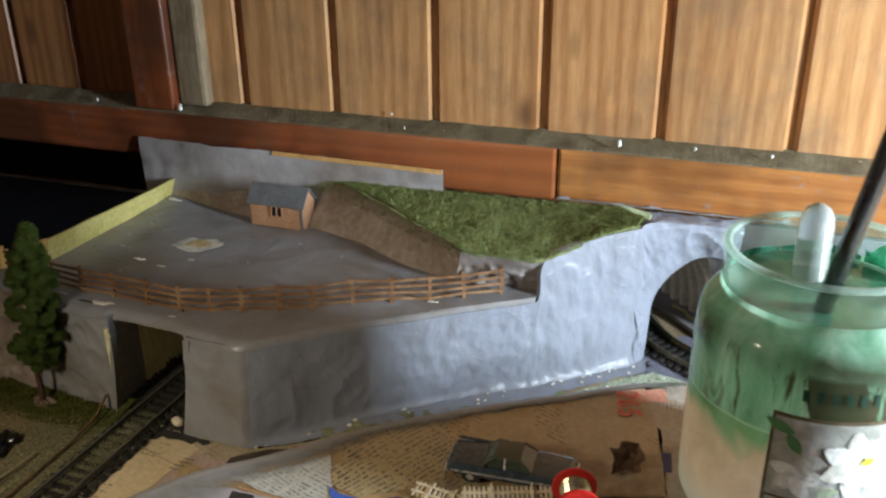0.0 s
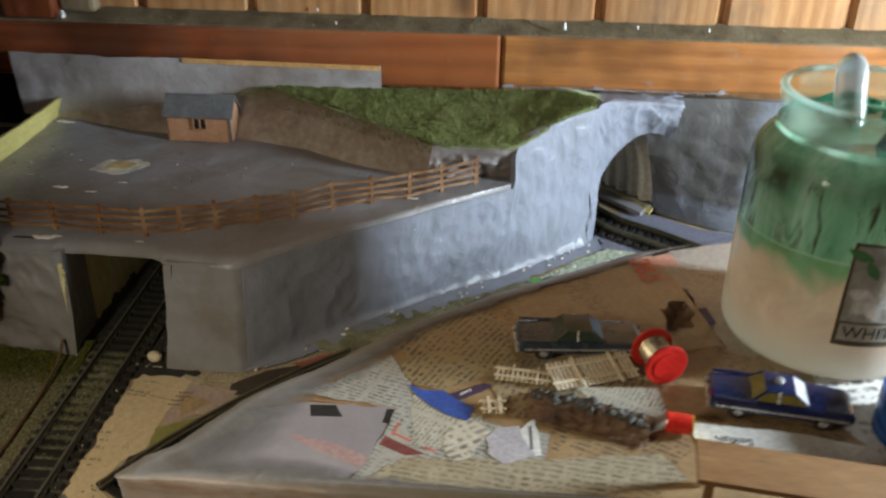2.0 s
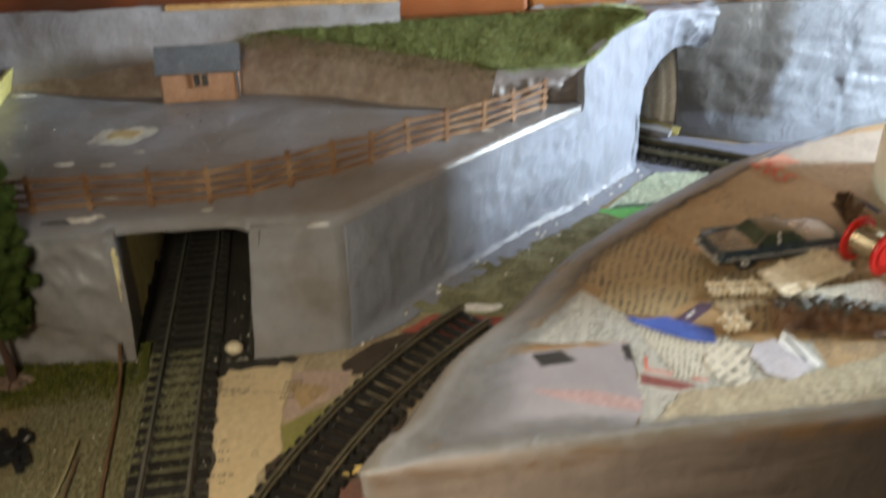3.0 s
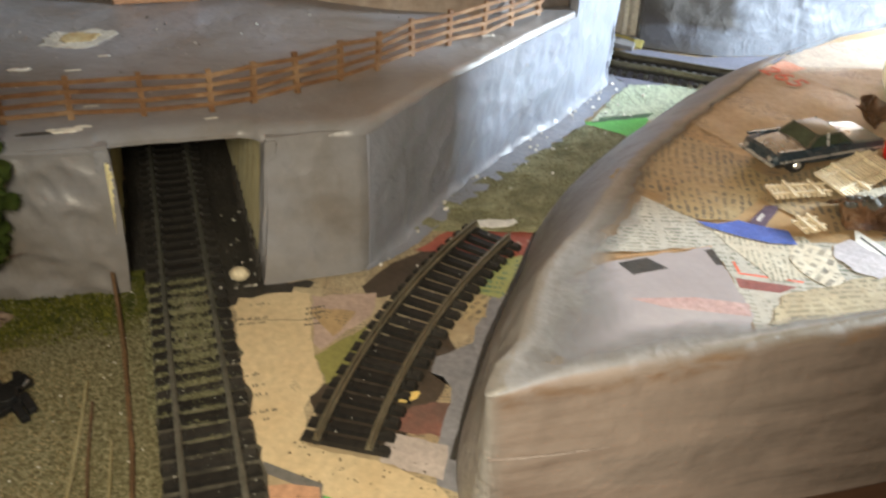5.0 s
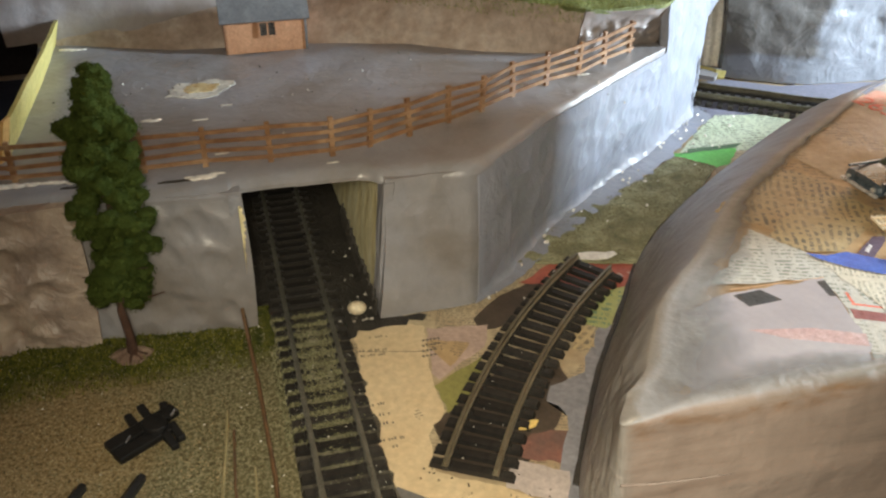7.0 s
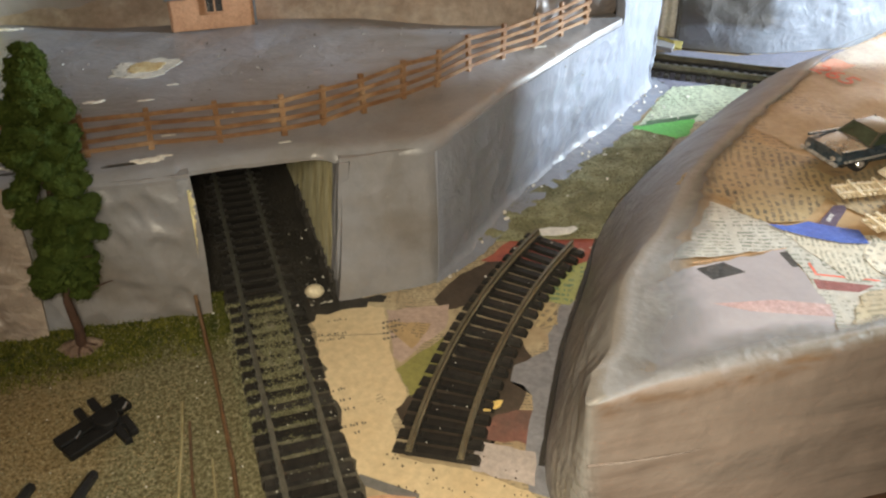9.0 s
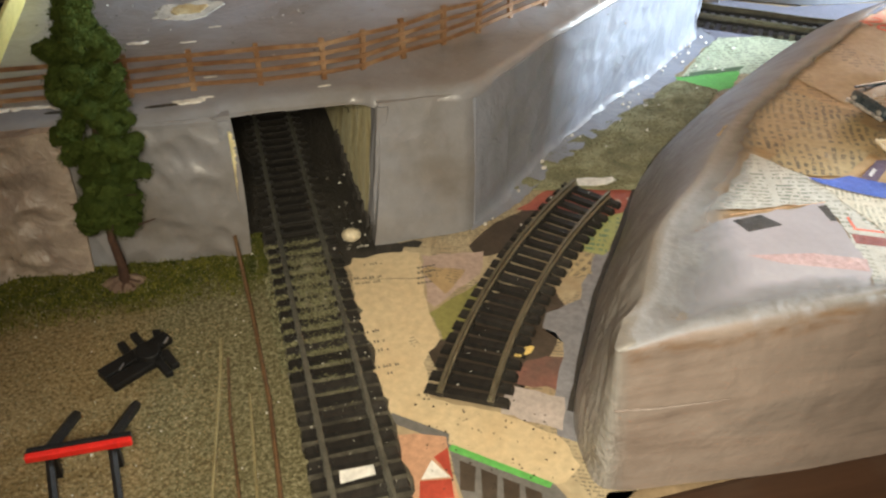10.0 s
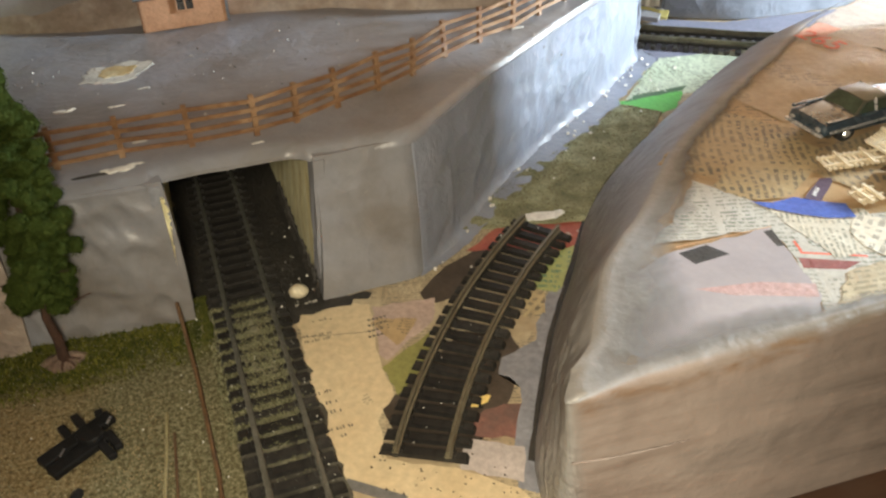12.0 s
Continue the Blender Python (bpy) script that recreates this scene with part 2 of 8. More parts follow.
def box(size, at=(0, 0, 0), turn=(0, 0, 0), bm=None, taper=1.0):
    bm = bm or bmesh.new()
    r = bmesh.ops.create_cube(bm, size=1.0)
    for v in r["verts"]:
        k = taper if v.co.z > 0 else 1.0
        v.co = Vector((v.co.x * size[0] * k, v.co.y * size[1] * k, v.co.z * size[2]))
    bmesh.ops.transform(bm, matrix=pose(*at, *turn), verts=r["verts"])
    return bm


def rod(a, b, r, r2=None, seg=10, bm=None):
    bm = bm or bmesh.new()
    a, b = Vector(a), Vector(b)
    m = Matrix.Translation((a + b) / 2) @ (b - a).to_track_quat("Z", "Y").to_matrix().to_4x4()
    bmesh.ops.create_cone(bm, cap_ends=True, segments=seg, radius1=r, radius2=r if r2 is None else r2, depth=(b - a).length, matrix=m)
    return bm


def prism(poly, z0, z1, bm=None, rag=0.0, seed=0):
    """An upright prism over a polygon; rag: how far its edge is torn."""
    bm = bm or bmesh.new()
    pts = list(poly)
    if rag:
        rnd, out = random.Random(seed), []
        for (ax, ay), (bx, by) in zip(pts, pts[1:] + pts[:1]):
            n = max(1, int(math.hypot(bx - ax, by - ay) / 0.004))
            for i in range(n):
                t = i / n
                j = rag if i else rag * 0.4
                out.append((ax + (bx - ax) * t + rnd.uniform(-j, j), ay + (by - ay) * t + rnd.uniform(-j, j)))
        pts = out
    low, top = [bm.verts.new((x, y, z0)) for x, y in pts], [bm.verts.new((x, y, z1)) for x, y in pts]
    for i in range(len(pts)):
        j = (i + 1) % len(pts)
        bm.faces.new((low[i], low[j], top[j], top[i]))
    f = [bm.faces.new(top), bm.faces.new(low[::-1])]
    bmesh.ops.triangulate(bm, faces=f)
    return bm


def slab(fn, nu, nv, back, bm=None):
    """A sheet fn(u, v) with thickness: back is the step to its other side."""
    bm = bm or bmesh.new()
    back = Vector(back)
    g = [[Vector(fn(i / nu, j / nv)) for j in range(nv + 1)] for i in range(nu + 1)]
    a = [[bm.verts.new(p) for p in r] for r in g]
    b = [[bm.verts.new(p + back) for p in r] for r in g]
    for i in range(nu):
        for j in range(nv):
            bm.faces.new((a[i][j], a[i + 1][j], a[i + 1][j + 1], a[i][j + 1]))
            bm.faces.new((b[i][j], b[i][j + 1], b[i + 1][j + 1], b[i + 1][j]))
    for j in range(nv):
        bm.faces.new((a[0][j], a[0][j + 1], b[0][j + 1], b[0][j]))
        bm.faces.new((a[nu][j + 1], a[nu][j], b[nu][j], b[nu][j + 1]))
    for i in range(nu):
        bm.faces.new((a[i + 1][0], a[i][0], b[i][0], b[i + 1][0]))
        bm.faces.new((a[i][nv], a[i + 1][nv], b[i + 1][nv], b[i][nv]))
    return bm


def along(pts, t):
    """The place at the share t of a polyline's length, smoothed at its corners."""
    p = [Vector(q) for q in pts]
    s = [0.0]
    for q, r in zip(p, p[1:]):
        s.append(s[-1] + (r - q).length)
    d = min(max(t, 0.0), 1.0) * s[-1]
    for i in range(len(p) - 1):
        if d <= s[i + 1] or i == len(p) - 2:
            k = (d - s[i]) / max(1e-9, s[i + 1] - s[i])
            a, b, c, e = p[max(i - 1, 0)], p[i], p[i + 1], p[min(i + 2, len(p) - 1)]
            return 0.5 * ((2 * b) + (c - a) * k + (2 * a - 5 * b + 4 * c - e) * k * k + (3 * b - a - 3 * c + e) * k ** 3)


def crease(x, y, z=0.0):
    """Crumpled-paper relief: sharp ridges between flat facets, about -0.5 to 0.5."""
    n = noise.noise(Vector((x, y, z)))
    m = noise.noise(Vector((x * 2.3 + 7.1, y * 2.3 - 3.7, z + 5.5)))
    return (1 - 2.2 * abs(n)) * 0.5 + (1 - 2.2 * abs(m)) * 0.22 - 0.25


def wob(p, scale, amount):
    return noise.noise(Vector(p) * scale) * amount


def lathe(profile, seg=48, bm=None, at=(0, 0, 0)):
    """A turned body about z from (radius, height) pairs; a closed profile makes a shell."""
    bm = bm or bmesh.new()
    rings = []
    for r, z in profile:
        rings.append([bm.verts.new((at[0] + r * math.cos(2 * math.pi * i / seg), at[1] + r * math.sin(2 * math.pi * i / seg), at[2] + z)) for i in range(seg)])
    for a, b in zip(rings, rings[1:]):
        for i in range(seg):
            j = (i + 1) % seg
            bm.faces.new((a[i], a[j], b[j], b[i]))
    return bm, rings


def lettering(name, body, size, material, parent, m, bend=0.0, label=""):
    """Flat raised letters in the built-in font, laid at m; bend: radius of a cylinder round which they run."""
    cu = bpy.data.curves.new(name, "FONT")
    cu.body, cu.size, cu.align_x, cu.align_y = body, size, "CENTER", "CENTER"
    cu.extrude = 0.0001
    ob = bpy.data.objects.new(name, cu)
    scene.collection.objects.link(ob)
    me = bpy.data.meshes.new_from_object(ob.evaluated_get(bpy.context.evaluated_depsgraph_get()))
    bpy.data.objects.remove(ob)
    if bend:
        for v in me.vertices:
            a = v.co.x / bend
            v.co = Vector((math.sin(a) * (bend + v.co.z), -math.cos(a) * (bend + v.co.z), v.co.y))
    me.transform(m)
    me.materials.clear()
    me.materials.append(material)
    ob = new(name, me)
    ob.parent = parent
    return tagged(ob, label)

# ---- the shed ----
WALL_Y, RAIL_Y = 0.563, 0.547


def wall_board(i, x0, x1, material):
    """One upright matchboard with a bevelled tongue edge, 12 mm thick."""
    w = x1 - x0
    prof = [(0, 0.0045), (0.003, 0.0), (w - 0.0056, 0.0), (w - 0.0038, 0.0040), (w, 0.0040), (w, 0.012), (0, 0.012)]
    bm = bmesh.new()
    lo, hi = [bm.verts.new((x, y, 0.09)) for x, y in prof], [bm.verts.new((x, y, 1.30)) for x, y in prof]
    for a in range(len(prof)):
        b = (a + 1) % len(prof)
        bm.faces.new((lo[a], lo[b], hi[b], hi[a]))
    bm.faces.new(lo[::-1]), bm.faces.new(hi)
    return bm


wall_back = thing("wall_north", "matchboarded shed wall of knotty orange pine", "wall", (0, WALL_Y, 0), kind="structure")
EDGES = [-0.3590, -0.2840, -0.2075, -0.1305, -0.0535, 0.0265, 0.107, 0.187, 0.267, 0.347, 0.4465]
for i, (a, b) in enumerate(zip([-0.4345] + EDGES, EDGES)):
    ob = part("board", wall_board(i, a, b, BOARD), BOARD, wall_back)
    ob.location = (a, 0, 0)
for i in range(16):
    ob = part("board", wall_board(i, 0, 0.062, BOARD_LEFT), BOARD_LEFT, wall_back)
    ob.location = (-0.4500 - 0.062 * (i + 1), 0.004, 0)


def turned_timber(name, x0, x1, y0, y1, z0, z1, material, parent, label="", bevel=0.0025):
    """A level timber; its grain runs along x."""
    L, D, H = x1 - x0, y1 - y0, z1 - z0
    bm = box((H, D, L))
    ob = part(name, bm, material, parent, label, bevel=bevel)
    ob.matrix_basis = Matrix.Translation(((x0 + x1) / 2, (y0 + y1) / 2, (z0 + z1) / 2)) @ pose(0, 0, 0, 0, 90, 0)
    return ob


wall_rail = thing("wall_rail", "red-brown varnished bottom rail with a dusty top", "wall rail", (0, RAIL_Y, 0.095), kind="structure")
wall_rail.matrix_basis = Matrix.Identity(4)
turned_timber("rail_timber", -1.45, -0.1177, RAIL_Y, 0.60, 0.0965, 0.1335, VARNISH_RED, wall_rail, "dark red-brown varnished timber")
turned_timber("rail_timber", -0.1170, 0.447, RAIL_Y, 0.60, 0.0990, 0.1335, VARNISH_ORANGE, wall_rail, "worn orange varnished timber")


def dust_top(u, v):
    x = -1.45 + 1.896 * u
    y = RAIL_Y + 0.0012 + 0.0165 * v
    return (x, y, 0.1340 + 0.0068 * v + wob((x, y, 0), 60, 0.0008))


part("dusty_ledge", slab(dust_top, 240, 4, (0, 0.0, -0.0012)), DUSTY, wall_rail, "grey dusty ledge")
part("paint_drips", slab(lambda u, v: (-0.1160 + 0.1500 * u, RAIL_Y - 0.0004, 0.0988 + (0.0003 + 0.0075 * max(0.0, noise.noise(Vector((u * 13, 0, 3))) - 0.02) * abs(noise.noise(Vector((u * 41, 0, 5))) + 0.5) + 0.0014 * abs(noise.noise(Vector((u * 60, 0, 8))))) * v), 160, 2, (0, 0.0006, 0)), surface("drips_of_grey_paint", [(0.20, 0.17, 0.16), (0.30, 0.29, 0.32)], 60, 300, 0.6, 0.2), wall_rail, "grey-blue paint smeared along the bottom edge")
post = thing("wall_post", "red-brown varnished upright post with a grey batten", "post", (-0.431, 0.552, 0.134), kind="structure")
part("post_timber", box((0.0355, 0.020, 1.165), (-0.4312, 0.5560, 0.7175)), VARNISH_RED, post, local=False, bevel=0.002)
part("batten", box((0.025, 0.012, 1.163), (-0.4008, 0.5592, 0.7195)), surface("grubby_batten", [(0.11, 0.075, 0.040), (0.20, 0.145, 0.085), (0.29, 0.225, 0.140)], 40, 400, 0.7, 0.5, stretch=(1, 1, 0.3)), post, "dusty grey batten", local=False, bevel=0.003)

# near-black sheet put in for the unlit space under the rail
dark_panel = thing("wall_lower", "dark sheet standing in for the unlit space under the wall rail", "wall", (-0.35, 0.60, -0.02), kind="structure")
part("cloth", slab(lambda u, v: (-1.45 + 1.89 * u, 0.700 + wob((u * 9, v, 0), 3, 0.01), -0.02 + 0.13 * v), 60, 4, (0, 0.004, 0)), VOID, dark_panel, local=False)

shed = thing("wall_east", "pine shed wall with a window opening", "wall", (0.45, 0, -0.8), kind="structure")
for size, at in (((0.04, 2.2, 0.91), (0.47, -0.50, -0.345)), ((0.04, 2.2, 0.98), (0.47, -0.50, 0.81)),
                 ((0.04, 0.26, 0.21), (0.47, 0.470, 0.215)), ((0.04, 1.856, 0.21), (0.47, -0.672, 0.215))):
    part("wall_panel", box(size, at), BOARD, shed, local=False)
win = thing("window_1", "small shed window with a painted frame", "window", (0.47, 0.298, 0.11), kind="structure")
WHITE_PAINT = surface("white_paint", [(0.62, 0.61, 0.58), (0.78, 0.77, 0.74)], 30, 300, 0.5, 0.2)
for size, at in (((0.03, 0.084, 0.008), (0.47, 0.298, 0.114)), ((0.03, 0.084, 0.008), (0.47, 0.298, 0.316)), ((0.03, 0.010, 0.194), (0.47, 0.261, 0.215)), ((0.03, 0.010, 0.194), (0.47, 0.335, 0.215))):
    part("window_frame", box(size, at), WHITE_PAINT, win, local=False)
# unseen walls close the room; pale boards chosen to lift the bounced light
for name, size, at in (("wall_west", (0.04, 2.2, 2.10), (-1.47, -0.50, 0.25)), ("wall_south", (2.26, 0.04, 2.10), (-0.35, -1.62, 0.25))):
    w = thing(name, "unseen pine wall closing the room, pale to bounce light", "wall", (at[0], at[1], -0.8), kind="structure")
    part("wall_panel", box(size, at), BOARD, w, local=False)
# unseen ceiling, white only to reflect more light into the shadows
tagged(part("ceiling", box((2.26, 2.24, 0.03), (-0.35, -0.5, 1.315)), WHITE_PAINT), "unseen white ceiling added to bounce light", "ceiling", kind="structure")
tagged(part("floor", box((2.26, 2.24, 0.03), (-0.35, -0.5, -0.815)), DARK_WOOD), "dark wooden shed floor", "floor", kind="structure")

# ---- the table and its papered top ----
table = thing("layout_table", "wooden table under the railway, with a dark front edge", "table", (-0.3, 0.4, -0.8))
part("tabletop", box((1.88, 0.52, 0.03), (-0.50, 0.452, -0.0155)), surface("table_board", [(0.20, 0.14, 0.08), (0.32, 0.24, 0.15)], 25, 300, 0.6, 0.4), table, local=False)
ed = turned_timber("front_edge", -0.256, 0.44, 0.160, 0.2040, -0.045, 0.0004, DARK_WOOD, table, "dark worn front edge")
ed.matrix_parent_inverse = table.matrix_basis.inverted()
ed2 = turned_timber("front_edge", -1.44, -0.264, 0.160, 0.1915, -0.048, -0.008, DARK_WOOD, table)
ed2.matrix_parent_inverse = table.matrix_basis.inverted()
for x in (-1.35, 0.38):
    for y in (0.23, 0.66):
        part("leg", box((0.05, 0.05, 0.77), (x, y, -0.4155)), DARK_WOOD, table, local=False)

SHEETS = []


def sheet(name, poly, level, material, label, category="newspaper", base=0.0, rag=0.0008, parent=None, curl=0.0):
    """A torn scrap of paper pasted flat, level counts the layers below it."""
    z0 = base + 0.00015 + 0.00008 * level + 0.000007 * (len(SHEETS) % 10)
    bm = prism(poly, z0, z0 + 0.000004, rag=rag, seed=len(SHEETS))
    cx, cy = sum(p[0] for p in poly) / len(poly), sum(p[1] for p in poly) / len(poly)
    for v in bm.verts:
        v.co -= Vector((cx, cy, z0))
    ob = part(name, bm, material)
    ob.location = (cx, cy, z0)
    SHEETS.append(ob)
    return tagged(ob, label, category)


def mark(paper, poly, material, label="", name="print", up=0.000003):
    """A printed patch on a scrap of paper, as a part of it."""
    z0 = 0.000004 + up
    bm = prism([(x - paper.location.x, y - paper.location.y) for x, y in poly], z0, z0 + 0.000002)
    return part(name, bm, material, paper, label)


def flat(name, a, b=None, scale=60, rough=0.55, **k):
    b = b or tuple(c * 1.35 for c in a)
    return surface(name, [a, b], scale, 420, rough, 0.35, 0.0008, **k)


CREAM = newsprint("cream_newspaper", (0.62, 0.50, 0.32), turn=-8, stain=0.30, cover=0.30, stain_col=(0.45, 0.28, 0.12))
TAN_NEWS = newsprint("tan_newspaper", (0.45, 0.32, 0.17), turn=35, stain=0.55)
PINK_PAPER = flat("pink_paper", (0.36, 0.27, 0.23))
DARK_PAPER = flat("dark_brown_paper", (0.035, 0.026, 0.018), (0.08, 0.06, 0.045))
RED_PAPER = flat("red_print", (0.34, 0.05, 0.03))
GREEN_PRINT = flat("bright_green_print", (0.10, 0.36, 0.08))
PALE_GREEN = newsprint("pale_green_newspaper", (0.50, 0.555, 0.42), turn=4, stain=0.25, pitch=0.0046, cover=0.9, stain_col=(0.3, 0.42, 0.22))
OLIVE = flat("olive_print", (0.20, 0.19, 0.06))
PURPLE = flat("violet_grey_print", (0.14, 0.14, 0.18))
GREY_PRINT = flat("grey_print", (0.13, 0.125, 0.12))
GREY_SMEAR = flat("grey_paint_smear", (0.165, 0.165, 0.185), (0.27, 0.27, 0.30), 90)
WHITE_PAPER = flat("white_paper", (0.66, 0.65, 0.62), (0.78, 0.77, 0.75))

sheet("newspaper", [(-0.345, 0.195), (-0.262, 0.195), (-0.2475, 0.2085), (-0.2200, 0.2052), (-0.1600, 0.1995), (0.30, 0.1945), (0.30, 0.52), (-0.05, 0.55), (-0.29, 0.40), (-0.345, 0.36)], 0, BARE_BOARD, "old brown newspaper pasted over the tabletop")
sheet("newspaper", [(-0.302, 0.349), (-0.287, 0.350), (-0.273, 0.342), (-0.278, 0.311), (-0.279, 0.289), (-0.288, 0.278), (-0.290, 0.261), (-0.270, 0.249), (-0.254, 0.234), (-0.252, 0.220), (-0.259, 0.216), (-0.265, 0.215), (-0.289, 0.238), (-0.306, 0.258), (-0.306, 0.290)], 2, CREAM, "cream torn newspaper on the table")
sheet("newspaper", [(-0.273, 0.340), (-0.247, 0.336), (-0.253, 0.322), (-0.276, 0.307), (-0.278, 0.311)], 3, PINK_PAPER, "dull pink scrap of newspaper")
sheet("newspaper", [(-0.276, 0.330), (-0.272, 0.332), (-0.258, 0.326), (-0.270, 0.313)], 4, TAN_NEWS, "tan printed newspaper strip")
sheet("newspaper", [(-0.279, 0.304), (-0.255, 0.317), (-0.262, 0.300), (-0.278, 0.288)], 3, OLIVE, "olive green printed scrap")
sheet("newspaper", [(-0.252, 0.341), (-0.236, 0.355), (-0.215, 0.362), (-0.225, 0.345), (-0.238, 0.332), (-0.250, 0.333)], 2, DARK_PAPER, "dark brown printed scrap under the curved track")
sheet("newspaper", [(-0.285, 0.283), (-0.245, 0.312), (-0.228, 0.303), (-0.227, 0.290), (-0.244, 0.269), (-0.262, 0.254), (-0.285, 0.262)], 2, DARK_PAPER, "dark brown printed scrap under the curved track")
mark(SHEETS[1], [(-0.3040, 0.2580), (-0.2880, 0.2440), (-0.2895, 0.2400), (-0.3060, 0.2545)], GREY_PRINT, "grey printed bar")
PRINT_INK = flat("faded_black_print", (0.10, 0.085, 0.065))
rnd = random.Random(12)
for x0, y0, x1, y1, h in ((-0.3026, 0.3317, -0.2912, 0.3300, 0.0016), (-0.3027, 0.3284, -0.2926, 0.3272, 0.0016), (-0.2971, 0.3397, -0.2891, 0.3385, 0.0013), (-0.3053, 0.2987, -0.2978, 0.2991, 0.0019), (-0.3055, 0.2929, -0.2982, 0.2930, 0.0019), (-0.3061, 0.2883, -0.2978, 0.2879, 0.0019), (-0.3050, 0.2798, -0.2961, 0.2795, 0.0017), (-0.3014, 0.2759, -0.2982, 0.2757, 0.0015)):
    x = x0
    while x < x1 - 0.0008:
        w = min(x1 - x, rnd.uniform(0.0016, 0.0036))
        y = y0 + (y1 - y0) * (x - x0) / (x1 - x0)
        n = max(1, int(w / 0.0009))
        for k in range(n):
            a, q = x + k * w / n, h * rnd.uniform(0.55, 1.0)
            mark(SHEETS[1], [(a, y), (a + 0.0006, y - 0.0001), (a + 0.0006, y + q), (a, y + q)], PRINT_INK, name="printed_stroke")
        x += w + 0.0009
mark(SHEETS[1], [(-0.3040, 0.3326), (-0.2760, 0.3252), (-0.2760, 0.3249), (-0.3040, 0.3322)], PRINT_INK, "thin printed rule")
for k in range(4):
    y = 0.3316 - 0.0033 * k
    for m in range(5 - k // 2):
        x = -0.2766 - 0.0008 * k + 0.0016 * m
        mark(SHEETS[2], [(x, y), (x + 0.0011, y - 0.0002), (x + 0.0011, y + 0.0011), (x, y + 0.0012)], PRINT_INK, name="printed_stroke", up=0.00012)
photo = sheet("newspaper", [(-0.290, 0.2405), (-0.2625, 0.2160), (-0.258, 0.200), (-0.292, 0.200)], 3, GREY_PRINT, "dark grey printed photograph with a green line", rag=0.0003)
mark(photo, [(-0.2885, 0.2395), (-0.2628, 0.2165), (-0.2645, 0.2148), (-0.2903, 0.2375)], GREEN_PRINT, "bright green printed line")
for k in range(4):
    a = (-0.288 + 0.0055 * k, 0.2325 - 0.0050 * k)
    mark(photo, [a, (a[0] + 0.0042, a[1] - 0.0038), (a[0] + 0.0010, a[1] - 0.013), (a[0] - 0.0030, a[1] - 0.011)], DARK_PAPER, up=0.00001)
salmon = sheet("newspaper", [(-0.309, 0.248), (-0.298, 0.247), (-0.2895, 0.243), (-0.2915, 0.225), (-0.294, 0.197), (-0.311, 0.197)], 3, flat("salmon_print", (0.42, 0.24, 0.15)), "salmon printed scrap beside the track")
mark(salmon, [(-0.2902, 0.2385), (-0.2920, 0.226), (-0.2955, 0.236)], RED_PAPER, "red printed triangle")
mark(salmon, [(-0.302, 0.228), (-0.2925, 0.2262), (-0.2935, 0.219), (-0.304, 0.221)], RED_PAPER, "red printed patch")
mark(salmon, [(-0.2965, 0.235), (-0.2925, 0.2270), (-0.3015, 0.2285)], WHITE_PAPER, "white printed wedge")
sheet("newspaper", [(-0.268, 0.251), (-0.261, 0.259), (-0.246, 0.249), (-0.252, 0.235), (-0.269, 0.248)], 4, flat("lilac_paper", (0.38, 0.33, 0.31)), "pale lilac scrap of paper")
sheet("newspaper", [(-0.262, 0.262), (-0.252, 0.270), (-0.236, 0.268), (-0.238, 0.258), (-0.247, 0.253), (-0.258, 0.259)], 3, flat("brick_red_smear", (0.10, 0.07, 0.06), (0.26, 0.11, 0.085), 55), "brick red smeared scrap")
sheet("paint_smear", [(-0.236, 0.292), (-0.220, 0.296), (-0.220, 0.272), (-0.231, 0.260), (-0.239, 0.266), (-0.236, 0.275), (-0.241, 0.284)], 4, GREY_SMEAR, "grey paint smear on the table", "paint", rag=0.0015)
FOOT_RUN = [(-0.2490, 0.2300), (-0.2455, 0.2420), (-0.2310, 0.2670), (-0.2125, 0.2970), (-0.1865, 0.3320), (-0.1580, 0.3715)]
sheet("paint_smear", [(x - 0.0055 - 0.0012 * math.sin(i * 2.1), y + 0.0040) for i, (x, y) in enumerate(FOOT_RUN)] + [(x + 0.0040, y - 0.0030) for x, y in FOOT_RUN[::-1]], 3, GREY_SMEAR, "grey paint along the foot of the mound", "paint", rag=0.0010)
sheet("newspaper", [(-0.2192, 0.3104), (-0.2119, 0.3244), (-0.2043, 0.3230), (-0.2100, 0.3097)], 4, newsprint("tan_columns", (0.46, 0.36, 0.20), turn=-35, pitch=0.0048, cover=0.95, stain=0.2, column=0.012), "tan newspaper with printed columns", rag=0.0004)
sheet("newspaper", [(-0.1897, 0.3450), (-0.1740, 0.3480), (-0.1830, 0.3300), (-0.2000, 0.3200), (-0.2093, 0.3270)], 4, newsprint("yellow_green_newspaper", (0.36, 0.40, 0.15), ink=(0.05, 0.16, 0.12), turn=28, pitch=0.0052, cover=0.95, stain=0.35), "yellow-green printed scrap beside the track", rag=0.0004)
red_scrap = sheet("newspaper", [(-0.2240, 0.3620), (-0.1980, 0.3770), (-0.1811, 0.3795), (-0.1530, 0.3775), (-0.1600, 0.3600), (-0.1700, 0.3455), (-0.1886, 0.3462), (-0.2000, 0.3520)], 3, flat("dull_red_print", (0.28, 0.06, 0.05), (0.40, 0.12, 0.08)), "dull red printed scrap at the end of the track")
for x, y in ((-0.1767, 0.3663), (-0.1742, 0.3668), (-0.1707, 0.3673), (-0.1673, 0.3677), (-0.1777, 0.3543), (-0.1724, 0.3541)):
    mark(red_scrap, [(x, y), (x + 0.0018, y + 0.0002), (x + 0.0014, y + 0.0034), (x - 0.0004, y + 0.0030)], PINK_PAPER, name="printed_stroke")
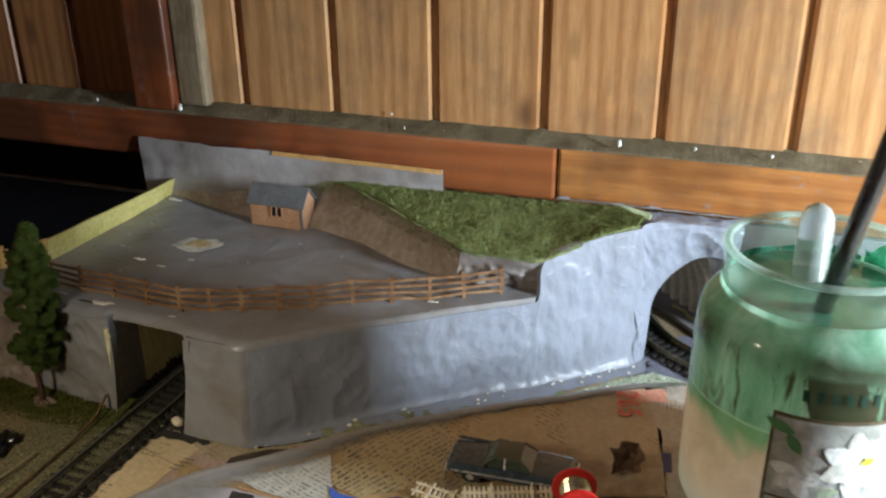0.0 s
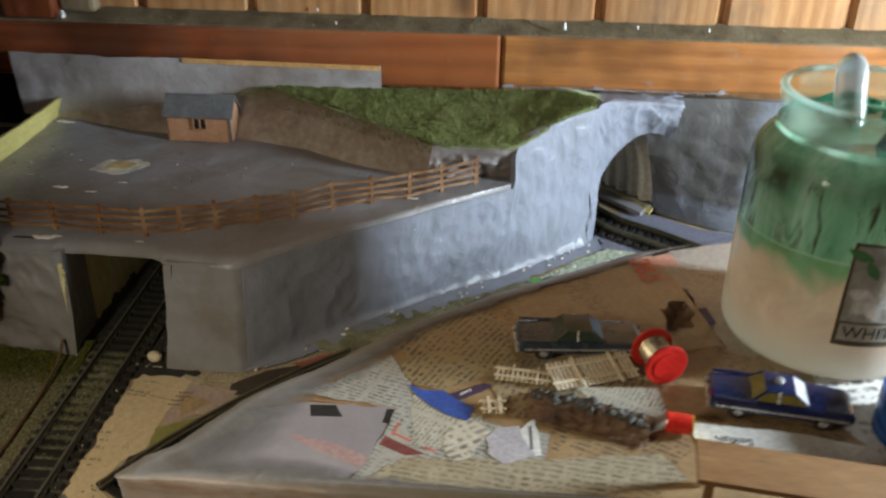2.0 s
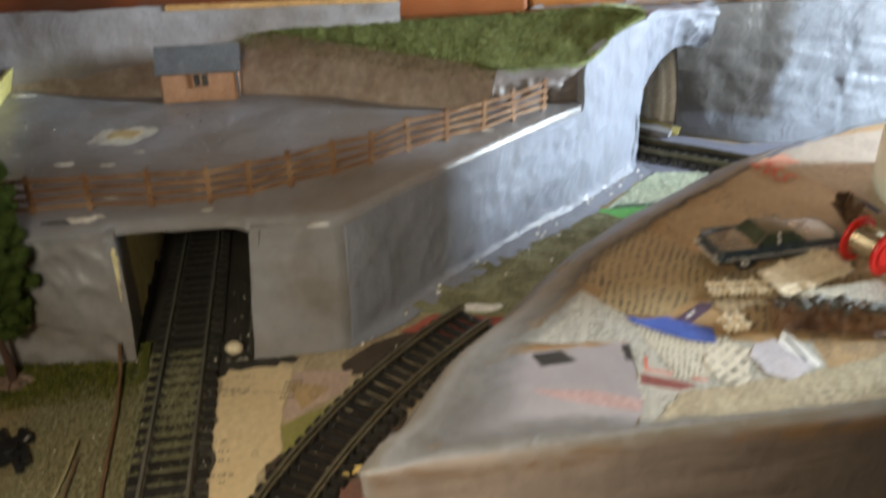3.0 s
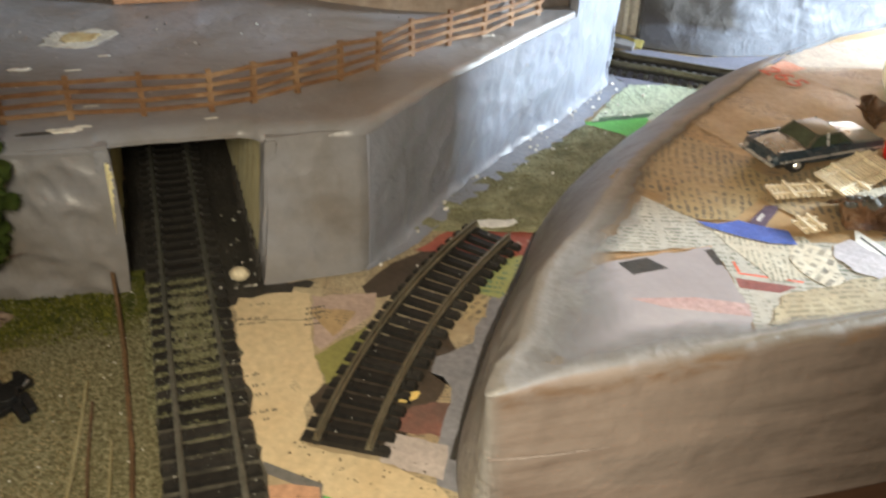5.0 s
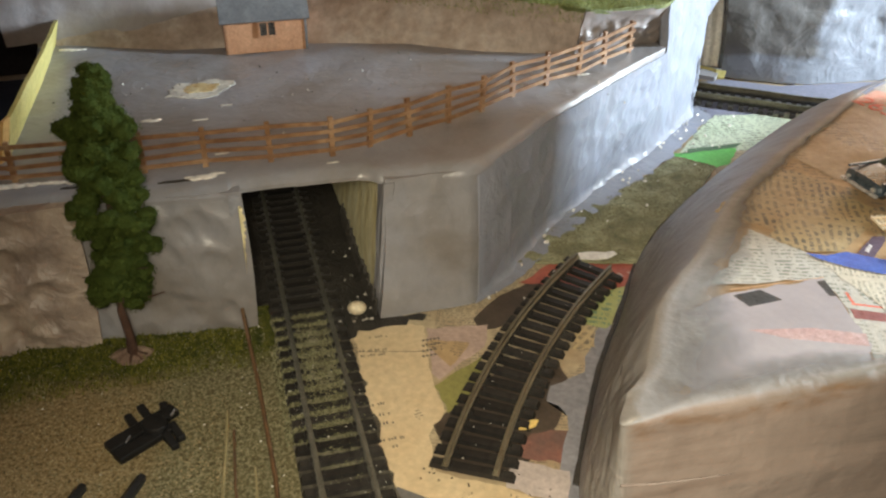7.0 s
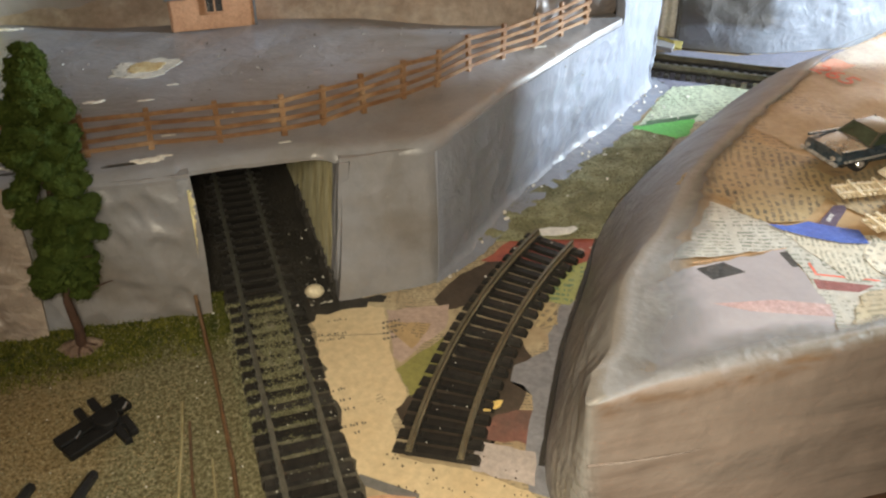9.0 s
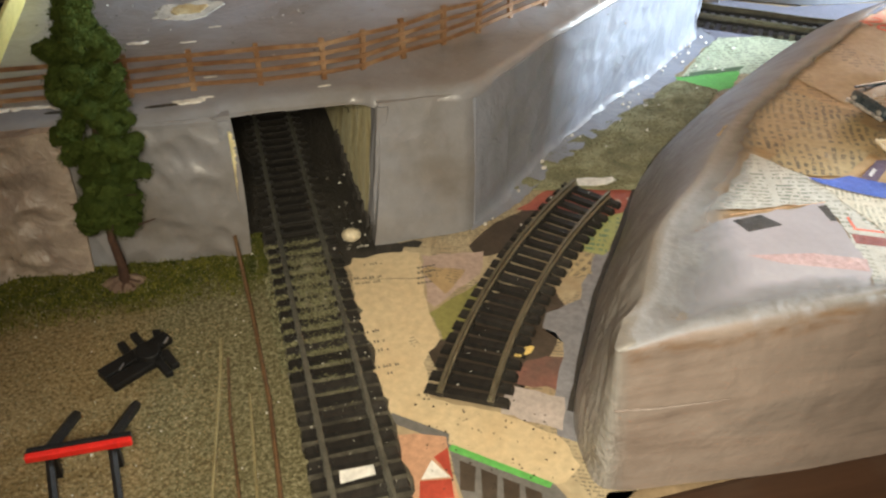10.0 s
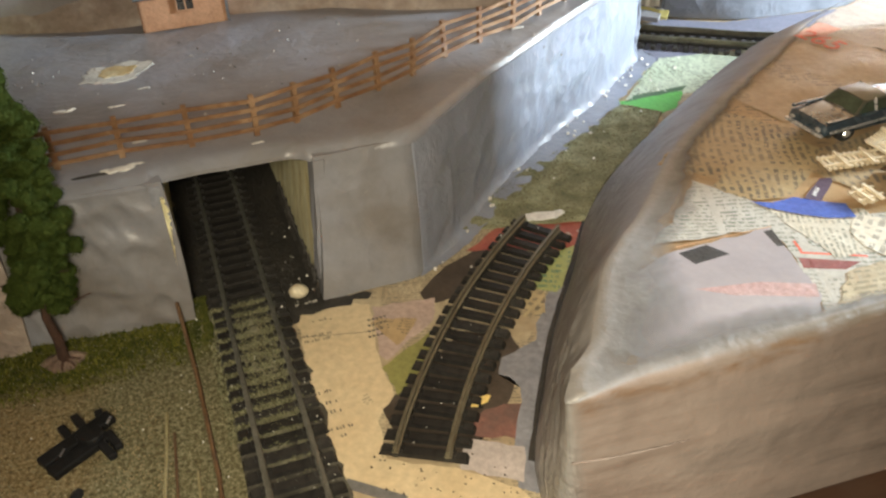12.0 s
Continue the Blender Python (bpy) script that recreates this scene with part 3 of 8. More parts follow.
sheet("newspaper", [(-0.1895, 0.377), (-0.182, 0.3765), (-0.175, 0.3795), (-0.1745, 0.376), (-0.180, 0.3715), (-0.188, 0.372)], 5, WHITE_PAPER, "torn white scrap at the end of the track", "paper scrap")
sheet("newspaper", [(-0.0913, 0.4650), (-0.0523, 0.4623), (-0.0680, 0.4440), (-0.0785, 0.4420), (-0.1112, 0.4476)], 3, GREEN_PRINT, "bright green printed scrap")
sheet("newspaper", [(-0.0397, 0.5091), (0.0116, 0.4979), (0.0400, 0.4900), (0.0200, 0.4700), (-0.0353, 0.4600), (-0.0478, 0.4580), (-0.0873, 0.4655), (-0.0584, 0.4940)], 2, PALE_GREEN, "pale green newspaper by the far track")
sheet("newspaper", [(-0.0802, 0.4684), (-0.0451, 0.4677), (-0.0519, 0.4630), (-0.0895, 0.4629)], 4, flat("dark_green_print", (0.06, 0.11, 0.06)), "dark green printed strip by the wall", rag=0.0005)
sheet("newspaper", [(-0.0480, 0.5309), (-0.0470, 0.5450), (-0.0250, 0.5650), (0.0000, 0.5640), (0.0300, 0.5430), (0.1200, 0.5300), (0.1200, 0.4850), (0.0300, 0.4940), (0.0103, 0.5010), (-0.0037, 0.5002), (-0.0402, 0.5075), (-0.0569, 0.5017)], 1, PURPLE, "violet-grey paint beside the far track", "paint", rag=0.0003)

# ---- mound with the workbench clutter ----
TOP = 0.058
M_TOP = [(-0.2525, 0.2075), (-0.2350, 0.2290), (-0.2155, 0.2575), (-0.1850, 0.2850), (-0.1550, 0.3150), (-0.1170, 0.3430), (-0.0680, 0.3745), (-0.0410, 0.3920), (-0.0198, 0.4030), (0.0300, 0.4230), (0.1000, 0.4380), (0.3500, 0.4580)]
M_LOW = [(-0.2555, 0.2060), (-0.2455, 0.2420), (-0.2310, 0.2670), (-0.2125, 0.2970), (-0.1865, 0.3320), (-0.1580, 0.3715), (-0.1100, 0.4080), (-0.0750, 0.4310), (-0.0450, 0.4420), (0.0200, 0.4480), (0.1000, 0.4480), (0.3500, 0.4680)]


M_FOOT_LINE = [(0.35, 0.1925), (0.10, 0.1930), (-0.02, 0.1940), (-0.10, 0.1960), (-0.1615, 0.1992), (-0.1904, 0.2008), (-0.2207, 0.2050), (-0.2475, 0.2098), (-0.2500, 0.2230)] + M_LOW[1:]
M_SHOULDER = [(0.35, 0.2118), (0.10, 0.2118), (-0.02, 0.2118), (-0.10, 0.2118), (-0.1615, 0.2118), (-0.1990, 0.2122), (-0.2330, 0.2116), (-0.2518, 0.2092), (-0.2462, 0.2185)] + M_TOP[1:]
M_INNER = [(0.35, 0.2165), (0.10, 0.2165), (-0.02, 0.2170), (-0.10, 0.2190), (-0.150, 0.2250), (-0.156, 0.2300), (-0.160, 0.2350), (-0.162, 0.2395), (-0.163, 0.2430), (-0.165, 0.2500), (-0.166, 0.2600), (-0.156, 0.2740), (-0.138, 0.2970), (-0.1040, 0.3270), (-0.0590, 0.3620), (-0.0350, 0.3820), (-0.0160, 0.3950), (0.033, 0.4160), (0.102, 0.4320), (0.35, 0.4530)]


def knot(pts, t):
    """A smooth curve through pts; t counts the points passed."""
    i = min(int(t), len(pts) - 2)
    k = t - i
    a, b, c, e = (Vector(pts[min(max(q, 0), len(pts) - 1)]) for q in (i - 1, i, i + 1, i + 2))
    return 0.5 * ((2 * b) + (c - a) * k + (2 * a - 5 * b + 4 * c - e) * k * k + (3 * b - a - 3 * c + e) * k ** 3)


def mound_skin():
    """One painted skin from the mound's foot up and over its shoulder; its second map coordinate runs on inwards over the papers."""
    n, up, over = len(M_SHOULDER) - 1, 34, 12
    verts, faces, mapped, climbs = [], [], [], []
    steps = [n * i / 520 for i in range(521)]
    for t in steps:
        a, b, c = knot(M_FOOT_LINE, t), knot(M_SHOULDER, t), knot(M_INNER, t)
        f = min(1.0, max(0.0, (t - 6.6) / 2.2))
        f = f * f * (3 - 2 * f)
        out = (a - b).normalized()
        near = math.exp(-((t - 8.4) / 1.7) ** 2)
        for j in range(up + over + 1):
            v = min(1.0, j / up)
            k, curl = min(1.0, v / 0.80), max(0.0, (v - 0.80) / 0.20)
            q = v * math.pi / 2
            share = (0.70 * k + 0.30 * (1 - math.cos(curl * math.pi / 2))) * (1 - f) + f * (0.28 * (1 - math.cos(q)) + 0.72 * v ** 1.10)
            height = ((TOP - 0.0024) * k + 0.0037 * math.sin(curl * math.pi / 2)) * (1 - f) + f * (TOP + 0.0013) * (0.28 * math.sin(q) + 0.72 * (1 - (1 - v) ** 1.22))
            w = max(0.0, (j - up) / over)
            p = a.lerp(b, share) if w == 0 else b.lerp(c, w)
            fold = crease(p.x * 34, p.y * 34, height * 34 + 2) * (0.0010 + 0.0016 * near) + crease(p.x * 80, p.y * 80, height * 80 + 9) * (0.0003 + 0.0010 * near)
            fold *= math.sin(math.pi * min(1.0, 0.04 + v * 0.8)) * (1 - w) ** 9
            sag = 0.0011 * noise.noise(Vector((p.x * 26, p.y * 26, 4))) * f
            verts.append((p.x + out.x * fold, p.y + out.y * fold, max(0.0003, height) + fold * 0.5 * v - 0.0003 * w + sag * math.sin(math.pi * v)))
            mapped.append((t / n, w))
            climbs.append((t / n, v))
    m = up + over + 1
    for i in range(len(steps) - 1):
        for j in range(m - 1):
            faces.append((i * m + j, (i + 1) * m + j, (i + 1) * m + j + 1, i * m + j + 1))
    me = bpy.data.meshes.new("skin")
    me.from_pydata(verts, [], [q[::-1] for q in faces])
    for name, values in (("reach", mapped), ("climb", climbs)):
        layer = me.uv_layers.new(name=name)
        for loop in me.loops:
            layer.data[loop.index].uv = values[loop.vertex_index]
    me.shade_smooth()
    return me


def skin_material():
    """Grey paint, thick on the slopes and brushed out thin over the newspaper; the front is bare pinkish-brown paper."""
    m, nt, b = nodes_of("mound_grey_paint")
    v = coords(nt)

    def split(name):
        uv = nt.nodes.new("ShaderNodeUVMap")
        uv.uv_map = name
        st = nt.nodes.new("ShaderNodeSeparateXYZ")
        nt.links.new(uv.outputs[0], st.inputs[0])
        return st.outputs[0], st.outputs[1]

    run, reach = split("reach")
    _, climb = split("climb")
    xyz = nt.nodes.new("ShaderNodeSeparateXYZ")
    nt.links.new(v, xyz.inputs[0])
    big, fine = noisy(nt, coords(nt, (1, 1, 1.5)), 17.0, 5.0, 0.6, 0.4), noisy(nt, v, 130.0, 4.0, 0.65)
    streak = noisy(nt, coords(nt, (1, 1.5, 1), 28), 30.0, 4.0, 0.6, 0.9)
    grey = ramp(nt, big, [(0.30, (0.205, 0.192, 0.180)), (0.50, (0.262, 0.248, 0.238)), (0.70, (0.315, 0.303, 0.298))])
    # top given a darker colour to take down the window light on it
    grey = mixed(nt, ramp(nt, reach, [(0.01, (0, 0, 0)), (0.14, (1, 1, 1))]), grey, mixed(nt, 1.0, grey, (0.64, 0.64, 0.64), "MULTIPLY"))
    rub = math_node(nt, "MULTIPLY_ADD", xyz.outputs["X"], 14.0, math_node(nt, "MULTIPLY_ADD", streak, 2.2, 0.95))
    grey = mixed(nt, ramp(nt, rub, [(0.15, (0, 0, 0)), (0.75, (0.25, 0.25, 0.25))]), grey, (0.175, 0.160, 0.140))
    smudge = noisy(nt, coords(nt, (1, 1, 0.55), 15), 62.0, 6.0, 0.70, 1.6)
    patch = noisy(nt, v, 13.0, 3.0, 0.5)
    amount = math_node(nt, "MULTIPLY", ramp(nt, smudge, [(0.43, (0, 0, 0)), (0.62, (0.34, 0.34, 0.34))]), ramp(nt, patch, [(0.38, (0.1, 0.1, 0.1)), (0.62, (1, 1, 1))]))
    grey = mixed(nt, amount, grey, (0.105, 0.088, 0.068))
    scratch = noisy(nt, coords(nt, (1, 1, 0.45), 32), 58.0, 5.0, 0.62, 2.2)
    pale = math_node(nt, "MAXIMUM", math_node(nt, "MULTIPLY_ADD", math_node(nt, "ABSOLUTE", math_node(nt, "SUBTRACT", scratch, 0.53)), -34.0, 1.0), 0.0)
    dark = math_node(nt, "MAXIMUM", math_node(nt, "MULTIPLY_ADD", math_node(nt, "ABSOLUTE", math_node(nt, "SUBTRACT", scratch, 0.44)), -27.0, 1.0), 0.0)
    low_down = ramp(nt, math_node(nt, "ADD", climb, math_node(nt, "MULTIPLY", patch, 0.5)), [(0.50, (1, 1, 1)), (1.15, (0.12, 0.12, 0.12))])
    grey = mixed(nt, math_node(nt, "MULTIPLY", math_node(nt, "MULTIPLY", dark, low_down), 0.5), grey, (0.085, 0.074, 0.062))
    grey = mixed(nt, math_node(nt, "MULTIPLY", math_node(nt, "MULTIPLY", pale, low_down), 0.6), grey, (0.43, 0.41, 0.39))
    # the front: long level brush marks, shade painted in towards the far end, a raw brown lip under the top edge
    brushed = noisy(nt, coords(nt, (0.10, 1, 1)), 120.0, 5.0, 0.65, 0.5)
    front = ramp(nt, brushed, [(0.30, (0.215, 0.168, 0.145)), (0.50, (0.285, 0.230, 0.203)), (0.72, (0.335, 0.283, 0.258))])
    front_shade = math_node(nt, "MULTIPLY_ADD", xyz.outputs["X"], 9.0, math_node(nt, "MULTIPLY_ADD", brushed, 1.9, 1.10))
    front = mixed(nt, ramp(nt, front_shade, [(0.15, (0, 0, 0)), (1.0, (0.9, 0.9, 0.9))]), front, (0.075, 0.058, 0.048))
    lip = math_node(nt, "MULTIPLY", ramp(nt, climb, [(0.74, (0, 0, 0)), (0.80, (1, 1, 1)), (0.90, (1, 1, 1)), (0.97, (0, 0, 0))]), ramp(nt, noisy(nt, coords(nt, (0.35, 1, 1)), 95.0, 4.0, 0.6, 0.6), [(0.46, (0, 0, 0)), (0.58, (0.8, 0.8, 0.8))]))
    front = mixed(nt, lip, front, (0.190, 0.110, 0.055))
    is_front = math_node(nt, "MULTIPLY", ramp(nt, run, [(0.355, (1, 1, 1)), (0.372, (0, 0, 0))]), ramp(nt, climb, [(0.93, (1, 1, 1)), (0.995, (0, 0, 0))]))
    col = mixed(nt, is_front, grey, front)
    raw = math_node(nt, "MULTIPLY", math_node(nt, "MULTIPLY", ramp(nt, climb, [(0.84, (0, 0, 0)), (0.94, (0.85, 0.85, 0.85))]), ramp(nt, reach, [(0.0, (1, 1, 1)), (0.10, (0, 0, 0))])),
                    math_node(nt, "MULTIPLY", ramp(nt, run, [(0.345, (1, 1, 1)), (0.365, (0, 0, 0))]), ramp(nt, math_node(nt, "MULTIPLY_ADD", xyz.outputs["X"], 22.0, math_node(nt, "ADD", 4.2, streak)), [(0.0, (0, 0, 0)), (1.0, (1, 1, 1))])))
    col = mixed(nt, raw, col, (0.125, 0.095, 0.055))
    col = mixed(nt, 1.0, col, ramp(nt, fine, [(0.25, (0.92, 0.92, 0.92)), (0.75, (1.08, 1.08, 1.08))]), "MULTIPLY")
    nt.links.new(col, b.inputs["Base Color"])
    nt.links.new(math_node(nt, "ADD", math_node(nt, "MULTIPLY_ADD", streak, 0.35, 0.30), math_node(nt, "MULTIPLY", reach, 0.6)), b.inputs["Roughness"])
    far = ramp(nt, math_node(nt, "MULTIPLY_ADD", xyz.outputs["X"], 12.0, 2.1), [(0.0, (1.0, 1.0, 1.0)), (1.0, (2.0, 2.0, 2.0))])
    thick = math_node(nt, "ADD", math_node(nt, "MULTIPLY_ADD", math_node(nt, "MULTIPLY", reach, far), -2.45, 1.42), math_node(nt, "MULTIPLY_ADD", streak, 1.7, -0.85))
    bare = ramp(nt, math_node(nt, "MULTIPLY_ADD", xyz.outputs["X"], 22.0, 1.1), [(0.0, (0, 0, 0)), (1.0, (1.2, 1.2, 1.2))])
    thick = math_node(nt, "SUBTRACT", thick, bare)
    nt.links.new(ramp(nt, thick, [(0.0, (0, 0, 0)), (1.0, (1, 1, 1))]), b.inputs["Alpha"])
    creased = math_node(nt, "MULTIPLY", math_node(nt, "MULTIPLY", wrinkles(nt, 2.4, 42.0), math_node(nt, "MULTIPLY_ADD", is_front, -0.85, 1.0)), ramp(nt, patch, [(0.40, (0.15, 0.15, 0.15)), (0.60, (1, 1, 1))]))
    creased = math_node(nt, "MULTIPLY", creased, ramp(nt, climb, [(0.45, (1, 1, 1)), (0.90, (0.14, 0.14, 0.14))]))
    bumped(nt, b, math_node(nt, "ADD", creased, math_node(nt, "ADD", fine, math_node(nt, "MULTIPLY", big, 2.0))), 0.32, 0.0014)
    return m


mound = thing("papered_mound", "grey-painted papier-mache mound topped with old newspaper", "model hill", (0.0, 0.30, 0))
skin = mound_skin()
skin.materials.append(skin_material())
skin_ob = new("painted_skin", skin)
skin_ob.parent = mound
skin_ob.matrix_parent_inverse = mound.matrix_basis.inverted()
tagged(skin_ob, "wrinkled grey-painted skin")
fold_line, FOLD = bmesh.new(), [(-0.2500, 0.2090, 0.0360), (-0.2400, 0.2073, 0.0357), (-0.2310, 0.2067, 0.0352), (-0.2230, 0.2064, 0.0346), (-0.2150, 0.2064, 0.0340)]
for i, (p, q) in enumerate(zip(FOLD, FOLD[1:])):
    rod(p, q, 0.00045 - 0.00008 * i, 0.00037 - 0.00008 * i, 6, fold_line)
part("paper_fold", fold_line, surface("pale_fold", [(0.26, 0.21, 0.19), (0.34, 0.29, 0.27)], 90, 500, 0.5, 0.2), mound, "raised fold in the front paper", True, local=False)
NEWS_BROWN = newsprint("stained_brown_newspaper", (0.40, 0.27, 0.14), turn=28, pitch=0.0044, cover=0.45, stain=0.6, stain_col=(0.13, 0.07, 0.03))
CORE_LINE = [tuple(Vector(p).lerp(Vector(q), 0.12)) for p, q in zip(M_SHOULDER, M_INNER)]
part("top", prism(CORE_LINE, 0.0005, TOP), NEWS_BROWN, mound, "brown glue-stained newspaper", local=False)
GAP = M_LOW[1:8]
# black strip painting the contact shade where mound meets table
part("foot_gap", prism([(x - 0.0017, y + 0.0012) for x, y in GAP] + [(x + 0.0016, y - 0.0011) for x, y in GAP[::-1]], 0.0004, 0.0011, rag=0.0002, seed=8), BLACK_BED, mound, "thin black strip drawn as shade along the mound's foot", local=False)

# ---- nails and paint splashes on the wall rail ----
NAIL = surface("pale_nail_head", [(0.55, 0.55, 0.54), (0.80, 0.80, 0.79)], 200, 900, 0.4, 0.2)
for x, y, z, r in ((-0.0775, 0.5485, 0.1392, 0.0021), (-0.4080, 0.5470, 0.1372, 0.0024), (-0.0305, 0.5505, 0.1398, 0.0010), (0.0150, 0.5500, 0.1395, 0.0011), (-0.2400, 0.5600, 0.1430, 0.0010), (-0.2260, 0.5490, 0.1372, 0.0009), (-0.4870, 0.5500, 0.1372, 0.0012)):
    bm = bmesh.new()
    for k in range(3):
        for v in bmesh.ops.create_icosphere(bm, subdivisions=2, radius=r * (1 - 0.25 * k))["verts"]:
            v.co = Vector((v.co.x * (0.7 + 0.2 * k), v.co.y * 0.7, v.co.z * 0.8 + 0.6 * r * k))
    ob = part("paint_blob", bm, NAIL, smooth=True)
    ob.location = (x, y, z)
    tagged(ob, "white blob of paint on the dusty rail", "paint", "paint blobs")

# ---- papers on the mound ----
LAV = surface("lavender_pink_paper", [(0.255, 0.234, 0.252), (0.302, 0.276, 0.292), (0.345, 0.315, 0.324)], 30, 420, 0.5, 0.08, 0.0006, contrast=0.05)
WHITE_NEWS = newsprint("white_newspaper", (0.42, 0.410, 0.375), ink=(0.12, 0.14, 0.11), turn=22, pitch=0.0034, cover=0.75, stain=0.18)
WHITE_NEWS_B = newsprint("grey_white_newspaper", (0.52, 0.49, 0.41), ink=(0.10, 0.11, 0.09), turn=-62, pitch=0.0027, cover=0.8, stain=0.3)
STRIP_NEWS = newsprint("buff_newspaper", (0.40, 0.346, 0.245), ink=(0.13, 0.12, 0.08), turn=8, pitch=0.0040, cover=0.95, stain=0.3, column=0.020)
GOLD_NEWS = newsprint("golden_stained_newspaper", (0.35, 0.265, 0.155), turn=-62, pitch=0.0044, cover=0.95, stain=0.5)
GOLD_NEWS_B = newsprint("golden_brown_newspaper", (0.40, 0.295, 0.175), turn=24, pitch=0.0044, cover=0.42, stain=0.7)
TAN_PAGE = newsprint("tan_page", (0.40, 0.305, 0.195), ink=(0.13, 0.09, 0.05), turn=24, pitch=0.0042, cover=0.30, stain=0.35)
BLUE_PRINT = flat("royal_blue_print", (0.03, 0.07, 0.32), (0.05, 0.11, 0.42))
INK = flat("black_ink", (0.02, 0.02, 0.02))
RED_LINE = flat("red_ink", (0.50, 0.09, 0.05))


def scrap(poly, level, material, label, rag=0.0008, name="newspaper", category="newspaper"):
    return sheet(name, poly, level + 2, material, label, category, base=TOP, rag=rag)


scrap([(-0.167, 0.308), (-0.124, 0.340), (-0.103, 0.307), (-0.125, 0.286), (-0.151, 0.288)], 0, GOLD_NEWS, "golden glue-stained newspaper on the mound")
scrap([(-0.111, 0.345), (-0.060, 0.376), (-0.050, 0.349), (-0.060, 0.318), (-0.105, 0.318)], 0, GOLD_NEWS_B, "golden brown newspaper under the dark car")
scrap([(-0.125, 0.292), (-0.060, 0.300), (-0.045, 0.265), (-0.110, 0.255)], 1, GOLD_NEWS, "golden stained newspaper under the white fences")
scrap([(-0.052, 0.293), (-0.006, 0.311), (0.020, 0.300), (0.020, 0.262), (-0.040, 0.262)], 1, GOLD_NEWS_B, "brown newspaper under the blue car")
scrap([(-0.1574, 0.2869), (-0.1503, 0.2926), (-0.1369, 0.3006), (-0.1265, 0.3099), (-0.1122, 0.3111), (-0.1064, 0.2950), (-0.1170, 0.2830), (-0.1308, 0.2746), (-0.1395, 0.2705), (-0.1513, 0.2743)], 2, newsprint("ochre_newspaper", (0.35, 0.270, 0.150), turn=-62, pitch=0.0042, cover=0.95, stain=0.35, column=0.04, stain_col=(0.37, 0.25, 0.09)), "ochre glue-stained newspaper with bold lines")
white_sheet = scrap([(-0.183, 0.272), (-0.162, 0.293), (-0.147, 0.266), (-0.128, 0.253), (-0.095, 0.246), (-0.100, 0.212), (-0.168, 0.2145), (-0.159, 0.240), (-0.156, 0.258), (-0.202, 0.264)], 1, WHITE_NEWS, "white printed newspaper pasted on the mound")
scrap([(-0.150, 0.270), (-0.121, 0.255), (-0.124, 0.232), (-0.148, 0.236)], 2, WHITE_NEWS_B, "white newspaper printed in small columns")
lavender = scrap([(-0.190, 0.258), (-0.156, 0.257), (-0.160, 0.238), (-0.164, 0.222), (-0.169, 0.2155), (-0.225, 0.2165), (-0.231, 0.226), (-0.212, 0.252)], 3, LAV, "pale lavender-pink printed paper")
mark(lavender, [(-0.1905, 0.2562), (-0.1800, 0.2568), (-0.1762, 0.2497), (-0.1888, 0.2492)], INK, "black printed mark")
mark(lavender, [(-0.1592, 0.2560), (-0.1560, 0.2560), (-0.1578, 0.2470), (-0.1602, 0.2475)], INK, "black printed mark")
mark(lavender, [(-0.196, 0.2385), (-0.176, 0.2340), (-0.162, 0.2270), (-0.165, 0.2215), (-0.177, 0.2270), (-0.187, 0.2315)], flat("dull_pink_print", (0.36, 0.22, 0.21), (0.42, 0.30, 0.29)), "dull pink printed curve")
mark(white_sheet, [(-0.1895, 0.2598), (-0.1550, 0.2580), (-0.1550, 0.2576), (-0.1895, 0.2594)], flat("rusty_print", (0.42, 0.24, 0.13)), "thin rusty printed line")
mark(white_sheet, [(-0.1540, 0.2480), (-0.1530, 0.2483), (-0.1545, 0.2425), (-0.1555, 0.2425)], RED_LINE, "thin red printed line")
mark(white_sheet, [(-0.1555, 0.2425), (-0.1380, 0.2330), (-0.1385, 0.2322), (-0.1560, 0.2417)], RED_LINE, "thin red printed line")
mark(white_sheet, [(-0.158, 0.240), (-0.142, 0.231), (-0.149, 0.2295), (-0.160, 0.235)], flat("maroon_print", (0.17, 0.05, 0.045)), "maroon printed triangle")
scrap([(-0.1518, 0.2726), (-0.1460, 0.2694), (-0.1373, 0.2694), (-0.1324, 0.2651), (-0.1244, 0.2594), (-0.1267, 0.2511), (-0.1353, 0.2542), (-0.1438, 0.2612), (-0.1501, 0.2683)], 5, BLUE_PRINT, "torn royal blue printed scrap", 0.0003)
violet = scrap([(-0.1340, 0.2678), (-0.1214, 0.2761), (-0.1173, 0.2751), (-0.1187, 0.2725), (-0.1310, 0.2632)], 4, flat("dark_violet_print", (0.05, 0.03, 0.06)), "dark violet printed strip", 0.0002)
for k in range(4):
    x, y = -0.1300 + 0.0012 * k, 0.2672 + 0.0009 * k
    mark(violet, [(x, y), (x + 0.0007, y + 0.0004), (x + 0.0002, y + 0.0018), (x - 0.0005, y + 0.0014)], WHITE_PAPER, name="printed_stroke")
scrap([(-0.1340, 0.2454), (-0.1257, 0.2527), (-0.1173, 0.2461), (-0.1221, 0.2372), (-0.1245, 0.2290), (-0.1320, 0.2275), (-0.1354, 0.2370)], 4, newsprint("cream_white_newspaper", (0.59, 0.545, 0.45), turn=-35, pitch=0.005, cover=0.75, stain=0.2), "cream white scrap with large print")
bar_scrap = scrap([(-0.1063, 0.2471), (-0.1001, 0.2552), (-0.0981, 0.2333), (-0.1026, 0.2323)], 5, WHITE_PAPER, "white scrap with a black stroke", 0.0003)
mark(bar_scrap, [(-0.1027, 0.2492), (-0.1017, 0.2505), (-0.1012, 0.2364), (-0.1023, 0.2364)], INK, "black printed stroke")
